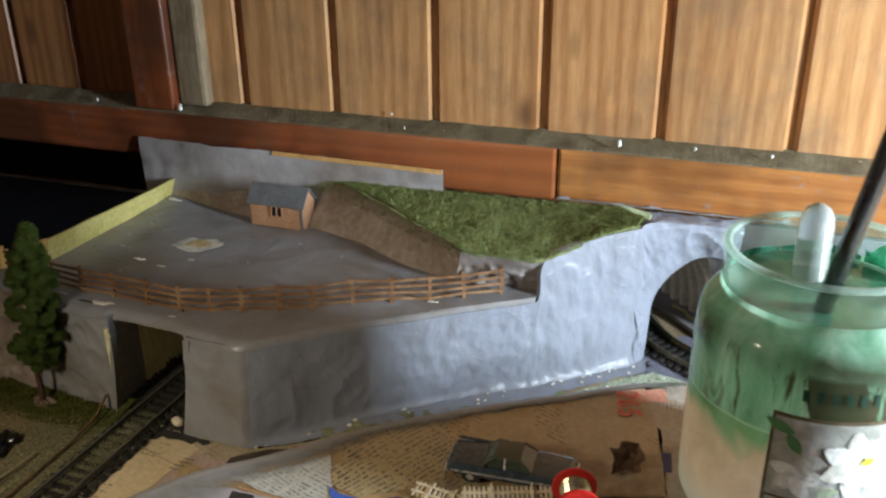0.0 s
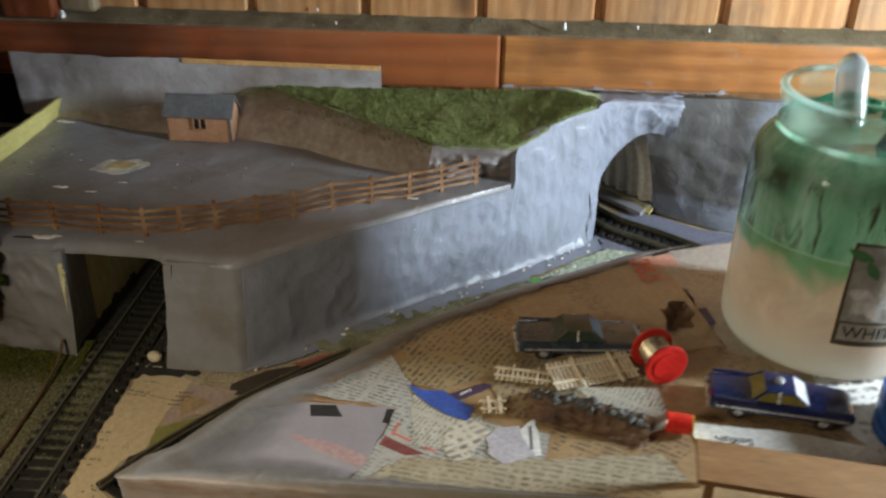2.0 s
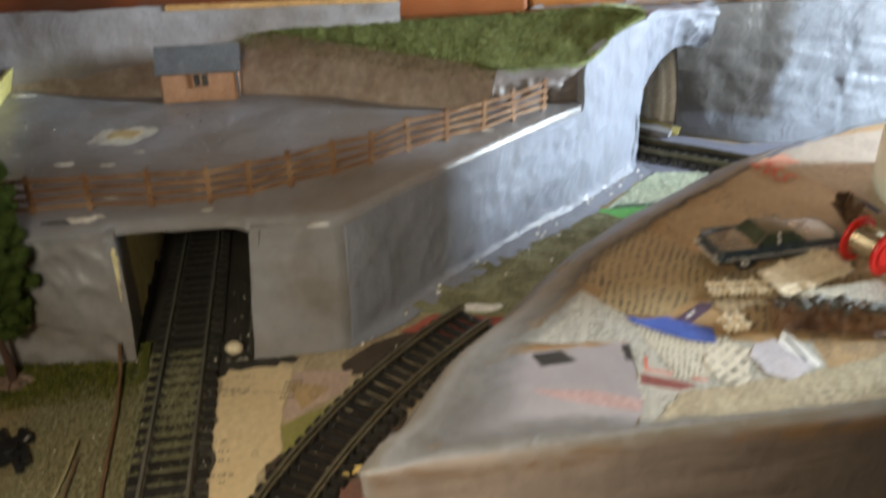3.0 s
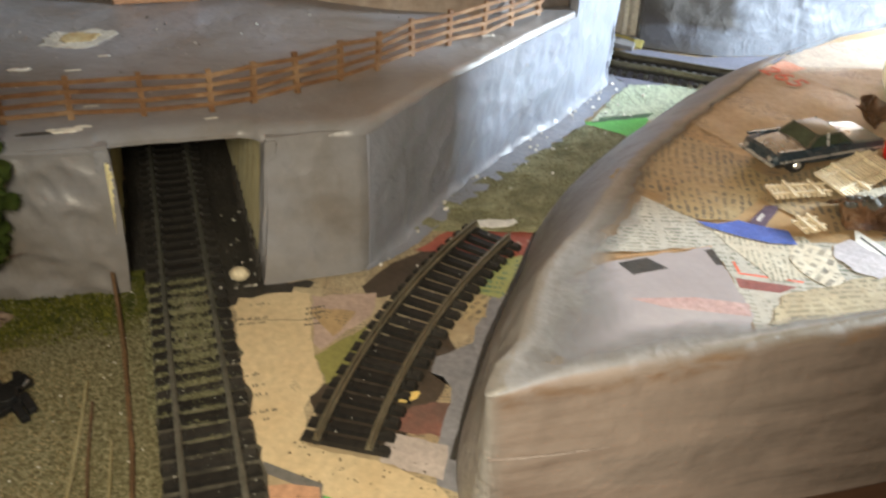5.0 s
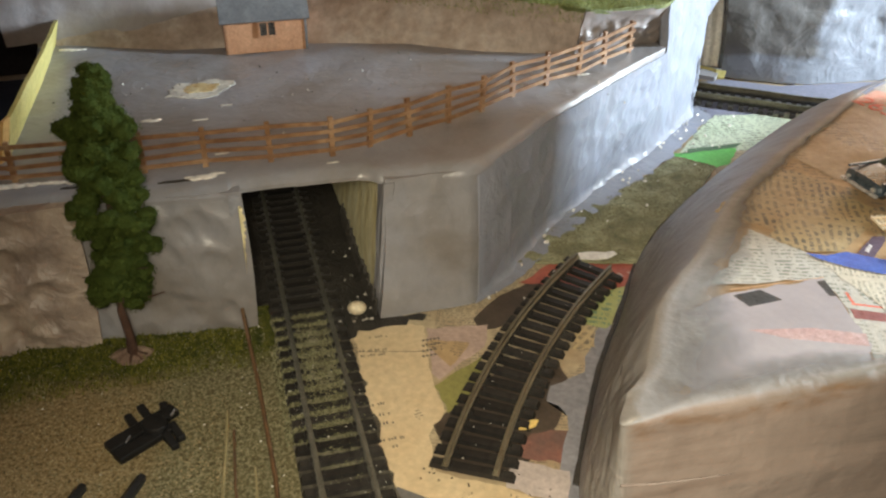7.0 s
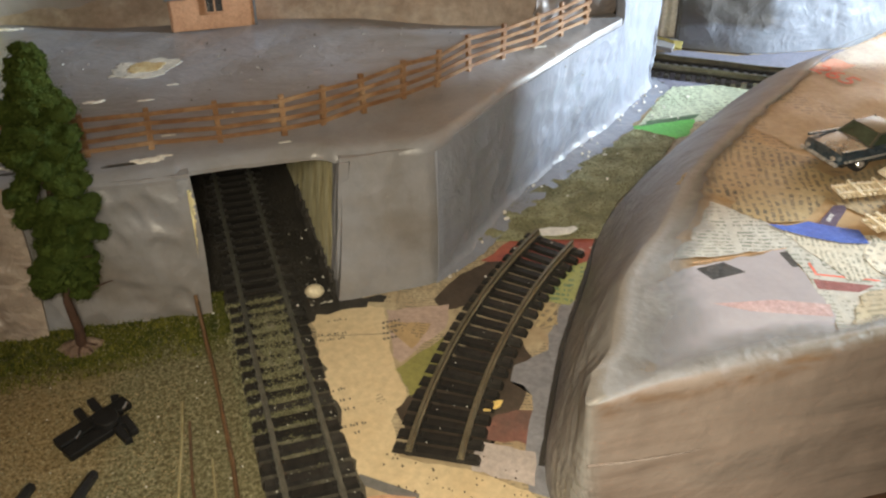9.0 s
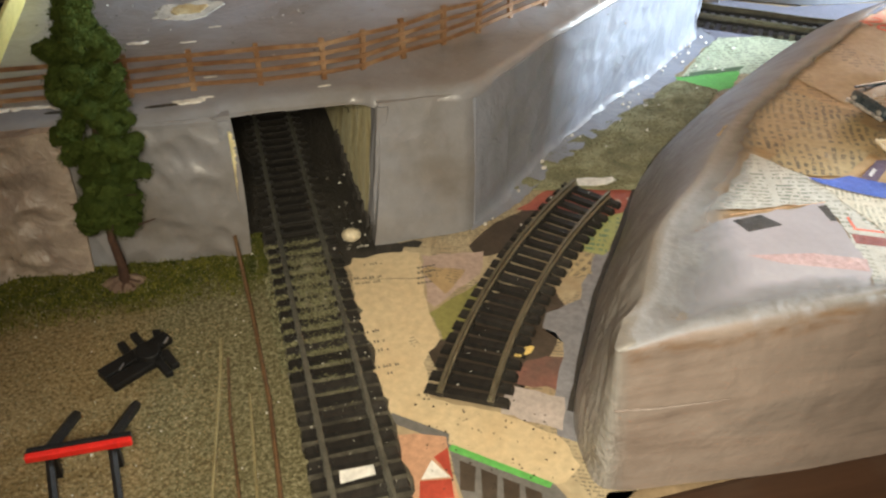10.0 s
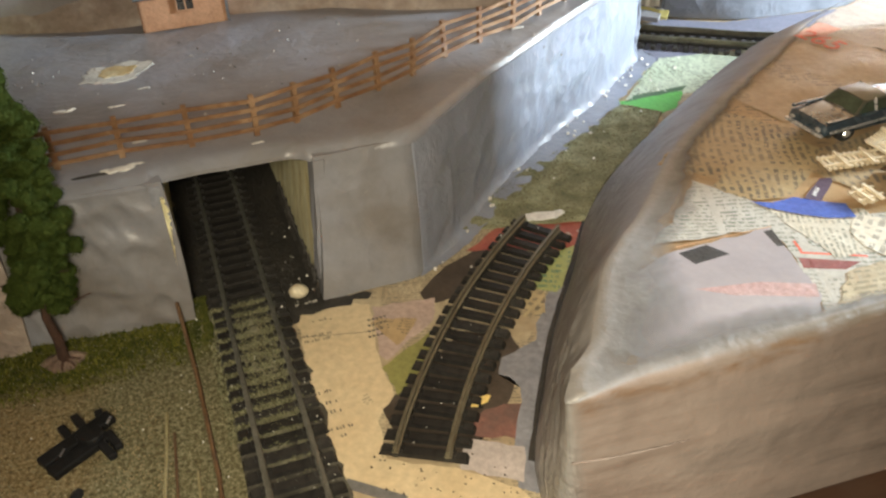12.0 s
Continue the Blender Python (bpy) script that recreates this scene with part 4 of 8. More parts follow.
scrap([(-0.162, 0.217), (-0.150, 0.228), (-0.108, 0.230), (-0.053, 0.238), (-0.045, 0.225), (-0.080, 0.2140), (-0.152, 0.2130)], 4, STRIP_NEWS, "buff newspaper with bold print")
scrap([(-0.1195, 0.2417), (-0.1146, 0.2481), (-0.1068, 0.2497), (-0.1029, 0.2386), (-0.1002, 0.2328), (-0.1129, 0.2277), (-0.1188, 0.2327)], 6, flat("pale_lilac_print", (0.40, 0.38, 0.42), (0.50, 0.47, 0.50)), "pale lilac-grey scrap of paper", 0.0012)
scrap([(-0.083, 0.276), (-0.049, 0.279), (-0.046, 0.264), (-0.055, 0.256), (-0.071, 0.260)], 2, WHITE_NEWS_B, "white scrap of newspaper")
SELFISH = scrap([(-0.039, 0.2570), (0.003, 0.2540), (0.030, 0.2470), (0.030, 0.2380), (0.001, 0.2410), (-0.018, 0.2400), (-0.038, 0.2450)], 3, WHITE_PAPER, "white newspaper strip with a printed word", 0.0005)
scrap([(0.020, 0.300), (0.045, 0.320), (0.110, 0.330), (0.130, 0.240), (0.035, 0.232), (0.020, 0.262)], 2, newsprint("big_print_newspaper", (0.72, 0.70, 0.66), turn=-12, pitch=0.008, cover=0.9, stain=0.1, column=0.05), "white newspaper in large print")
page = scrap([(-0.070, 0.369), (-0.046, 0.388), (-0.034, 0.395), (-0.023, 0.360), (-0.014, 0.313), (-0.049, 0.301), (-0.061, 0.332)], 2, TAN_PAGE, "tan newspaper page with red figures", 0.0005)
scrap([(-0.043, 0.388), (-0.019, 0.400), (0.06, 0.410), (0.08, 0.33), (-0.005, 0.305), (-0.0125, 0.309), (-0.0215, 0.361)], 1, newsprint("grey_page", (0.42, 0.36, 0.29), turn=80, pitch=0.003, cover=0.5, stain=0.3), "greyish newspaper page beside the jar")
mark(page, [(-0.0195, 0.343), (-0.0150, 0.344), (-0.0130, 0.330), (-0.0165, 0.329)], flat("navy_print", (0.03, 0.035, 0.10)), "navy printed block", up=0.0001)
scrap([(-0.024, 0.400), (0.011, 0.413), (0.060, 0.420), (0.060, 0.385), (0.019, 0.378), (-0.004, 0.383), (-0.022, 0.389)], 3, newsprint("bright_newspaper", (0.35, 0.31, 0.27), turn=30, cover=0.4, stain=0.08), "bright white newspaper at the mound's edge")
scrap([(-0.046, 0.388), (-0.025, 0.397), (-0.020, 0.386), (-0.034, 0.380)], 4, flat("faded_red_print", (0.45, 0.16, 0.11), (0.55, 0.33, 0.25), 120), "faded red printed scrap of newspaper", 0.0012)


def print_on(paper, name, body, size, material, x, y, turn, lift=0.00003):
    """Letters printed on a scrap; x, y are places of the room."""
    m = Matrix.Translation(Vector((x, y, 0)) - Vector((paper.location.x, paper.location.y, 0)) + Vector((0, 0, lift))) @ pose(0, 0, 0, 0, 0, turn)
    return lettering(name, body, size, material, paper, m)


print_on(page, "red_figures", "265", 0.0158, RED_LINE, -0.0400, 0.3770, -78, 0.0009)
print_on(SELFISH, "printed_word", "Selfish", 0.0058, INK, -0.0235, 0.2478, 175)

# ---- grey hill with its deck, tunnel and rock face ----
DECK = 0.0655
hill = thing("railway_hill", "grey-painted papier-mache hill with a railway tunnel", "model hill", (-0.25, 0.45, 0))


def deck_height(x, y):
    rise = 0.0045 * max(0.0, min(1.0, (y - 0.455) / 0.08)) ** 2 * max(0.0, min(1.0, (-0.365 - x) / 0.05))
    return DECK + rise + wob((x, y, 0), 14, 0.0016) + wob((x, y, 3), 45, 0.0006)


EDGE = [(-0.4300, 0.3710), (-0.4000, 0.3680), (-0.350, 0.3622), (-0.339, 0.3660), (-0.295, 0.3640), (-0.284, 0.3588), (-0.262, 0.3572), (-0.2468, 0.3570), (-0.2283, 0.3724), (-0.1994, 0.3985), (-0.1694, 0.4205), (-0.1394, 0.4405), (-0.1085, 0.4618)]
FOOT = [(-0.4295, 0.552), (-0.390, 0.546), (-0.350, 0.5425), (-0.339, 0.5415), (-0.295, 0.5325), (-0.284, 0.5265), (-0.270, 0.520), (-0.2450, 0.506), (-0.2250, 0.496), (-0.2080, 0.4870), (-0.1900, 0.4800), (-0.1700, 0.4740), (-0.1085, 0.4790)]


def deck(u, v):
    t = u * (len(EDGE) - 1)
    a, b = knot(EDGE, t), knot(FOOT, t)
    p = a.lerp(b, v)
    roll = 0.0034 * max(0.0, 1 - v / 0.035) ** 2
    rag = 0.0009 * noise.noise(Vector((p.x * 260, 0, 5))) * max(0.0, 1 - v / 0.03) if -0.340 < p.x < -0.290 else 0.0
    return (p.x, p.y + rag, deck_height(p.x, p.y) - roll)


part("deck", slab(deck, 130, 60, (0, 0, -0.0016)), GREY, hill, "grey-blue painted deck", True, local=False)


def deck_strip(u, v):
    x = -0.640 + 0.2102 * u
    y = 0.3870 - 0.0145 * u + (0.4080 - 0.3870 + 0.0145 * u) * v
    return (x, y, deck_height(x, y) - 0.0046 * max(0.0, 1 - v / 0.2) ** 2.2)


part("deck_strip", slab(deck_strip, 50, 12, (0, 0, -0.0035)), GREY, hill, "narrow grey deck strip", True, local=False)
# near-black sheet put in for the unlit space past the hill
sheet("black_cloth", [(-1.40, 0.412), (-0.436, 0.412), (-0.436, 0.690), (-1.40, 0.690)], 0, VOID, "dark sheet standing in for the unlit space beyond the hill", "cloth")
# flaked paint on the deck
CHIP = surface("white_flake", [(0.66, 0.62, 0.56), (0.80, 0.77, 0.72)], 80, 500, 0.6, 0.3)


def flaked(u, v, size, lift, seed):
    a = 6.2832 * u
    r = size * v * (1 + 0.45 * noise.noise(Vector((math.cos(a) * 1.6, math.sin(a) * 1.6, seed))) + 0.22 * noise.noise(Vector((math.cos(a) * 5, math.sin(a) * 5, seed))))
    x, y = -0.3505 + r * 1.25 * math.cos(a) + 0.35 * r * math.sin(a), 0.4705 + r * 0.85 * math.sin(a)
    return (x, y, deck_height(x, y) + lift - 0.0002 * v)


part("bare_patch", slab(lambda u, v: flaked(u, v, 0.0120, 0.0004, 3), 90, 5, (0, 0, -0.0008)), surface("worn_cream_paint", [(0.30, 0.285, 0.265), (0.44, 0.42, 0.37), (0.56, 0.53, 0.46)], 130, 600, 0.7, 0.4), hill, "ragged white flaked patch", local=False)
part("bare_patch", slab(lambda u, v: flaked(u, v, 0.0068, 0.0007, 8), 70, 4, (0, 0, -0.0008)), surface("bare_cardboard", [(0.26, 0.16, 0.06), (0.38, 0.28, 0.13), (0.46, 0.39, 0.24)], 160, 600, 0.7, 0.4), hill, "bare brown card in the flaked patch", local=False)
BASE = [(-0.2455, 0.3534), (-0.2315, 0.3660), (-0.1960, 0.4030), (-0.1700, 0.4240), (-0.1500, 0.4400), (-0.1060, 0.4710), (-0.0800, 0.4935), (-0.0620, 0.5080), (-0.0490, 0.5215)]
CREST = [(-0.2450, 0.3588, 0.0600), (-0.2279, 0.3719, 0.0600), (-0.1990, 0.3980, 0.0600), (-0.1690, 0.4200, 0.0600), (-0.1390, 0.4400, 0.0602), (-0.1085, 0.4614, 0.0620), (-0.1045, 0.4690, 0.0880), (-0.0780, 0.4950, 0.0955), (-0.0540, 0.5120, 0.0985)]


def front_wall(u, v):
    a, b = along([(x, y, 0) for x, y in BASE], u), along(CREST, u)
    if b.z < 0.063:
        b.z = deck_height(b.x, b.y) - 0.0031
    p = a.lerp(b, v)
    out = Vector((0.68, -0.73, 0))
    fold = crease(u * 10, v * 2.3, 0) * 0.0020 + noise.noise(Vector((u * 42, v * 9, 5))) * 0.0006 + crease(u * 24 + v * 2, v * 4.5, 14) * 0.0009 * min(1.0, u * 2)
    belly = 0.0006 * math.sin(math.pi * v) + 0.0045 * max(0, 1 - v / 0.10) ** 2
    ends = min(1.0, u * 14, (1 - u) * 14 + 0.25)
    p = p + out * ((fold * 1.1 * (1 - v ** 8) + belly) * ends)
    torn = max(0.0, (u - 0.955) / 0.045)
    p = p + Vector((0.72, 0.69, 0)) * (torn * (0.0028 * noise.noise(Vector((v * 7, 0, 2))) + 0.0016 * noise.noise(Vector((v * 22, 0, 6)))))
    return (p.x, p.y, max(0.0006, p.z))


part("front_wall", slab(front_wall, 240, 40, (-0.0030, 0.0032, 0)), GREY_ROCK, hill, "wrinkled blue-grey painted front wall", True, local=False)


def face(u, v, x0, y0, x1, y1, top, seed, amp=0.0011, slant=0.0, turn_in=0.0):
    x, y = x0 + (x1 - x0) * u + (slant * v * (1 - u) ** 2), y0 + (y1 - y0) * u
    w = crease(u * 60 * abs(x1 - x0) + 0.6, v * 3.6 + u * 1.3, seed) * 1.4
    k = min(1.0, 8 * u, 8 * (1 - u))
    y += turn_in * max(0.0, (u - 0.86) / 0.14) ** 2
    return (x + 0.0012 * math.sin(v * 3), y - w * amp * k + 0.006 * v, (deck_height(x, y + 0.006) - 0.0022 - 0.0006 if top else 0) * v + 0.0006)


part("pier", slab(lambda u, v: face(u, v, -0.2898, 0.3515, -0.2456, 0.3516, 0.0605, 7, 0.0007, 0.0050, 0.0024), 40, 40, (0, 0.006, 0)), GREY, hill, "smooth grey tunnel pier", True, local=False)
part("pier", slab(lambda u, v: face(u, v, -0.4045, 0.3630, -0.3405, 0.3560, 0.0605, 21, 0.0022), 70, 44, (0, 0.005, 0)), GREY, hill, "crumpled grey tunnel pier", True, local=False)
part("pier", slab(lambda u, v: face(u, v, -0.6500, 0.3800, -0.4020, 0.3595, 0.0615, 33, 0.0060), 170, 44, (0, 0.006, 0)), surface("pinkish_brown_rock_paint", [(0.195, 0.155, 0.138), (0.315, 0.255, 0.215), (0.46, 0.385, 0.315)], 42, 210, 0.42, 0.4, 0.0016, contrast=0.12, wrinkle=0.9), hill, "crumpled pinkish-brown rock wall", True, local=False)


def inner_wall(name, x, thick, y0, y1, top, mat_, label, slant=0.0):
    part(name, slab(lambda u, v: (x + slant * v + wob((u * 6, v * 2, x * 50), 2, 0.0008), y0 + (y1 - y0) * u, 0.0006 + (top - 0.0006) * v), 24, 10, (thick, 0, 0)), mat_, hill, label, True, local=False)


inner_wall("tunnel_wall", -0.3410, -0.004, 0.3615, 0.3868, 0.0615, SLATE, "slate-grey inner tunnel wall")
inner_wall("tunnel_wall", -0.3412, -0.004, 0.3870, 0.5400, 0.0615, YELLOW_BOARD, "yellowed foam inner tunnel wall")
inner_wall("tunnel_wall", -0.2898, 0.004, 0.3565, 0.3668, 0.0615, GREY, "grey paint turned in round the pier", 0.0046)
inner_wall("tunnel_wall", -0.2896, 0.004, 0.3670, 0.5400, 0.0615, YELLOW_BOARD, "yellowed foam inner tunnel wall", 0.0050)
part("torn_foam", slab(lambda u, v: (-0.3420 + 0.0016 * v + wob((u * 30, v * 4, 2), 1.3, 0.0014 * v), 0.3588 + 0.0018 * v, 0.0170 + 0.0400 * u), 60, 4, (0, 0.0035, 0)), YELLOW_BOARD, hill, "torn yellow foam edge beside the tunnel mouth", local=False)
part("torn_fringe", slab(lambda u, v: (-0.2908 - 0.0010 * (1 - v) + wob((u * 40, v * 3, 0), 1.5, 0.0010), 0.3545 + 0.0900 * u, 0.0006 + v * (0.0052 + 0.0050 * abs(noise.noise(Vector((u * 24, 0, 4)))) + 0.0034 * noise.noise(Vector((u * 85, 1, 7))))), 260, 3, (0.0008, 0, 0)), BLACK_BED, hill, "ragged black edge along the tunnel wall", local=False)
part("torn_fringe", slab(lambda u, v: (-0.3405 + 0.0010 * (1 - v) + wob((u * 30, v * 3, 9), 1.5, 0.0010), 0.3620 + 0.0800 * u, 0.0006 + v * (0.0040 + 0.0050 * abs(noise.noise(Vector((u * 20, 0, 14)))) + 0.0030 * noise.noise(Vector((u * 70, 2, 9))))), 220, 3, (-0.0008, 0, 0)), BLACK_BED, hill, local=False)
# black panel added in place of the tunnel's open, unlit depth
part("tunnel_end", box((0.054, 0.003, 0.060), (-0.3145, 0.5425, 0.0310)), BLACK_BED, hill, "black panel added for the tunnel's unlit depth", local=False)
# the bank between deck and grass
BANK_TOP = [(-0.430, 0.5462, 0.0810), (-0.390, 0.5462, 0.0840), (-0.345, 0.5462, 0.0880), (-0.300, 0.5462, 0.0920), (-0.270, 0.5400, 0.0940), (-0.2450, 0.5240, 0.0930), (-0.2250, 0.5120, 0.0920), (-0.2080, 0.5000, 0.0915), (-0.1900, 0.4880, 0.0910), (-0.1620, 0.4700, 0.0900), (-0.1550, 0.4640, 0.0890)]
BANK_LOW = [(-0.430, 0.5380), (-0.390, 0.5330), (-0.345, 0.5270), (-0.300, 0.5240), (-0.270, 0.5140), (-0.2450, 0.5040), (-0.2250, 0.4940), (-0.2080, 0.4850), (-0.1900, 0.4780), (-0.1700, 0.4700), (-0.1600, 0.4660)]


def bank(u, v):
    a, b = along([(x, y, 0.0650) for x, y in BANK_LOW], u), along(BANK_TOP, u)
    p = a.lerp(b, v)
    w = noise.noise(Vector((u * 22, v * 3, 8))) * 0.0018 * math.sin(math.pi * v)
    return (p.x, p.y - w, p.z)


part("bank", slab(bank, 130, 12, (0.001, 0.004, -0.001)), BROWN_EARTH, hill, "brown-painted bank behind the deck", True, local=False)


def rock_end(u, v):
    a = along([(-0.1600, 0.4655, 0.0650), (-0.1450, 0.4705, 0.0650), (-0.1250, 0.4735, 0.0650), (-0.1080, 0.4740, 0.0640)], u)
    b = along([(-0.1560, 0.4630, 0.0890), (-0.1420, 0.4640, 0.0880), (-0.1230, 0.4640, 0.0875), (-0.1055, 0.4680, 0.0885)], u)
    p = a.lerp(b, v)
    w = (crease(u * 4, v * 2.2, 11) * 0.0040 + noise.noise(Vector((u * 12, v * 6, 14))) * 0.0008) * math.sin(math.pi * min(1, v + 0.1))
    return (p.x, p.y - w, p.z)


part("rock_end", slab(rock_end, 50, 22, (0, 0.004, 0)), surface("brown_grey_rock_paint", [(0.15, 0.115, 0.10), (0.23, 0.20, 0.19), (0.31, 0.30, 0.32)], 45, 200, 0.45, 0.3, 0.001, contrast=0.1), hill, "crumpled grey rock end", True, local=False)
# grass plateau
G_FRONT = [(-0.2760, 0.5440, 0.0935), (-0.2480, 0.5290, 0.0935), (-0.2250, 0.5150, 0.0928), (-0.2000, 0.4970, 0.0918), (-0.1720, 0.4780, 0.0910), (-0.1570, 0.4645, 0.0900), (-0.1380, 0.4645, 0.0895), (-0.1200, 0.4650, 0.0895), (-0.1035, 0.4695, 0.0900), (-0.0780, 0.4960, 0.0970), (-0.0560, 0.5120, 0.1000)]
G_BACK = [(-0.2770, 0.5465, 0.0935), (-0.2500, 0.5465, 0.0945), (-0.2250, 0.5465, 0.0950), (-0.2000, 0.5465, 0.0955), (-0.1750, 0.5465, 0.0955), (-0.1550, 0.5465, 0.0958), (-0.1350, 0.5465, 0.0960), (-0.1150, 0.5465, 0.0965), (-0.0950, 0.5455, 0.0975), (-0.0750, 0.5400, 0.0990), (-0.0560, 0.5260, 0.1010)]


def turf(u, v):
    p = along(G_FRONT, u).lerp(along(G_BACK, u), v)
    return (p.x, p.y, p.z + wob(p, 60, 0.0012) + wob(p, 200, 0.0008))


GRASS = surface("green_flock", [(0.078, 0.100, 0.030), (0.145, 0.172, 0.060), (0.22, 0.245, 0.10)], 60, 900, 0.85, 1.0, 0.002, contrast=0.5)
part("turf", slab(turf, 110, 40, (0, 0, -0.002)), GRASS, hill, "green flock grass", True, local=False)
part("pale_green_patch", slab(lambda u, v: (-0.0780 + 0.026 * u, 0.5440 - 0.009 * u - 0.012 * v * u, 0.1002 + 0.0006 * math.sin(5 * u) + 0.0006 * u), 10, 6, (0, 0, -0.0012)), flat("pale_green_paper", (0.42, 0.54, 0.34)), hill, "pale green paper corner", local=False)


def blades(name, place, count, height, seed, material, parent=None, lean=0.6, width=0.0005):
    """Thousands of short flock fibres standing on place(u, v)."""
    rnd, verts, faces = random.Random(seed), [], []
    for _ in range(count):
        p = Vector(place(rnd.random(), rnd.random()))
        h = height * rnd.uniform(0.5, 1.2)
        a = rnd.uniform(0, 6.283)
        tip = p + Vector((math.cos(a) * lean * h, math.sin(a) * lean * h, h))
        s = Vector((-math.sin(a + 0.7), math.cos(a + 0.7), 0)) * width
        k = len(verts)
        verts += [p - s - Vector((0, 0, 0.0005)), p + s - Vector((0, 0, 0.0005)), tip]
        faces.append((k, k + 1, k + 2))
    me = bpy.data.meshes.new(name)
    me.from_pydata(verts, [], faces)
    me.materials.append(material)
    ob = new(name, me)
    if parent is not None:
        ob.parent = parent
        ob.matrix_parent_inverse = parent.matrix_basis.inverted()
    return ob


def fibre_mat(name, a, b):
    m, nt, bs = nodes_of(name)
    g = nt.nodes.new("ShaderNodeNewGeometry")
    nt.links.new(ramp(nt, g.outputs["Random Per Island"], [(0.0, a), (1.0, b)]), bs.inputs["Base Color"])
    bs.inputs["Roughness"].default_value = 0.8
    bs.inputs["Specular IOR Level"].default_value = 0.06
    return m


FIBRE = fibre_mat("green_fibres", (0.10, 0.128, 0.036), (0.32, 0.34, 0.135))
tagged(blades("grass_fibres", turf, 34000, 0.0013, 3, FIBRE, hill, width=0.0003), "short green flock fibres", kind="stuff")
tagged(blades("grass_fibres", lambda u, v: bank(0.42 + 0.57 * u, 1.0 - 0.30 * v * v), 3500, 0.0016, 7, FIBRE, hill, width=0.0003), "stray green fibres over the bank", kind="stuff")
# rock over the second tunnel
ARCH_IN = [(-0.0490, 0.5215, 0.0006), (-0.0480, 0.5240, 0.0200), (-0.0470, 0.5300, 0.0400), (-0.0380, 0.5370, 0.0560), (-0.0230, 0.5445, 0.0680), (-0.0100, 0.5490, 0.0690), (0.0000, 0.5500, 0.0660)]
ARCH_OUT = [(-0.0555, 0.5150, 0.0006), (-0.0560, 0.5140, 0.0280), (-0.0570, 0.5120, 0.0600), (-0.0550, 0.5125, 0.0985), (-0.0280, 0.5290, 0.0975), (-0.0070, 0.5370, 0.0950), (0.0040, 0.5420, 0.0880)]


def portal(u, v):
    p = along(ARCH_IN, u).lerp(along(ARCH_OUT, u), v)
    w = crease(u * 8, v * 1.7, 20) * 0.0040 + noise.noise(Vector((u * 33, v * 6, 22))) * 0.0008
    k = math.sin(math.pi * min(1.0, v * 0.8 + 0.1))
    return (p.x + w * 0.4 * k, p.y - w * k - 0.002 * math.sin(math.pi * v), max(0.0006, p.z + w * 0.3))


part("portal_rock", slab(portal, 90, 14, (0.001, 0.004, 0)), GREY_ROCK, hill, "crumpled blue-grey rock over the far tunnel", True, local=False)


part("hill_top", slab(lambda u, v: along([(-0.0560, 0.5120, 0.0980), (-0.0280, 0.5285, 0.0972), (-0.0070, 0.5365, 0.0945), (0.0050, 0.5415, 0.0915)], u).lerp(Vector((-0.066 + 0.070 * u, 0.5475, 0.0968)), v) + Vector((0, 0, 0.0015 * noise.noise(Vector((u * 9, v * 4, 3))))), 30, 8, (0, 0, -0.002)), GREY_ROCK, hill, "grey rock under the wall rail", True, local=False)


def far_paint():
    """Bare brown paper, painted blue-grey along the foot and towards the far end."""
    m, nt, b = nodes_of("half_painted_paper")
    v = coords(nt)
    xyz = nt.nodes.new("ShaderNodeSeparateXYZ")
    nt.links.new(v, xyz.inputs[0])
    n1, n2 = noisy(nt, v, 26.0, 5.0, 0.6, 0.5), noisy(nt, v, 150.0, 4.0, 0.6)
    bare = ramp(nt, n1, [(0.3, (0.098, 0.092, 0.090)), (0.7, (0.130, 0.122, 0.118))])
    paint = ramp(nt, n1, [(0.3, (0.165, 0.175, 0.200)), (0.7, (0.235, 0.250, 0.290))])
    foot = math_node(nt, "MULTIPLY_ADD", xyz.outputs["Z"], -110.0, 2.4)
    far = math_node(nt, "MULTIPLY_ADD", xyz.outputs["X"], 40.0, -2.0)
    cover = math_node(nt, "ADD", math_node(nt, "MAXIMUM", foot, far), math_node(nt, "MULTIPLY_ADD", noisy(nt, coords(nt, (1, 1, 1.3), 12), 30.0, 5.0, 0.6, 0.6), 1.9, -0.85))
    col = mixed(nt, ramp(nt, cover, [(0.15, (0, 0, 0)), (0.55, (1, 1, 1))]), bare, paint)
    nt.links.new(mixed(nt, 1.0, col, ramp(nt, n2, [(0.3, (0.92, 0.92, 0.92)), (0.7, (1.08, 1.08, 1.08))]), "MULTIPLY"), b.inputs["Base Color"])
    nt.links.new(math_node(nt, "MULTIPLY_ADD", n1, 0.3, 0.16), b.inputs["Roughness"])
    bumped(nt, b, math_node(nt, "ADD", wrinkles(nt, 0.65, 17.0), math_node(nt, "ADD", n2, n1)), 0.35, 0.0014)
    return m


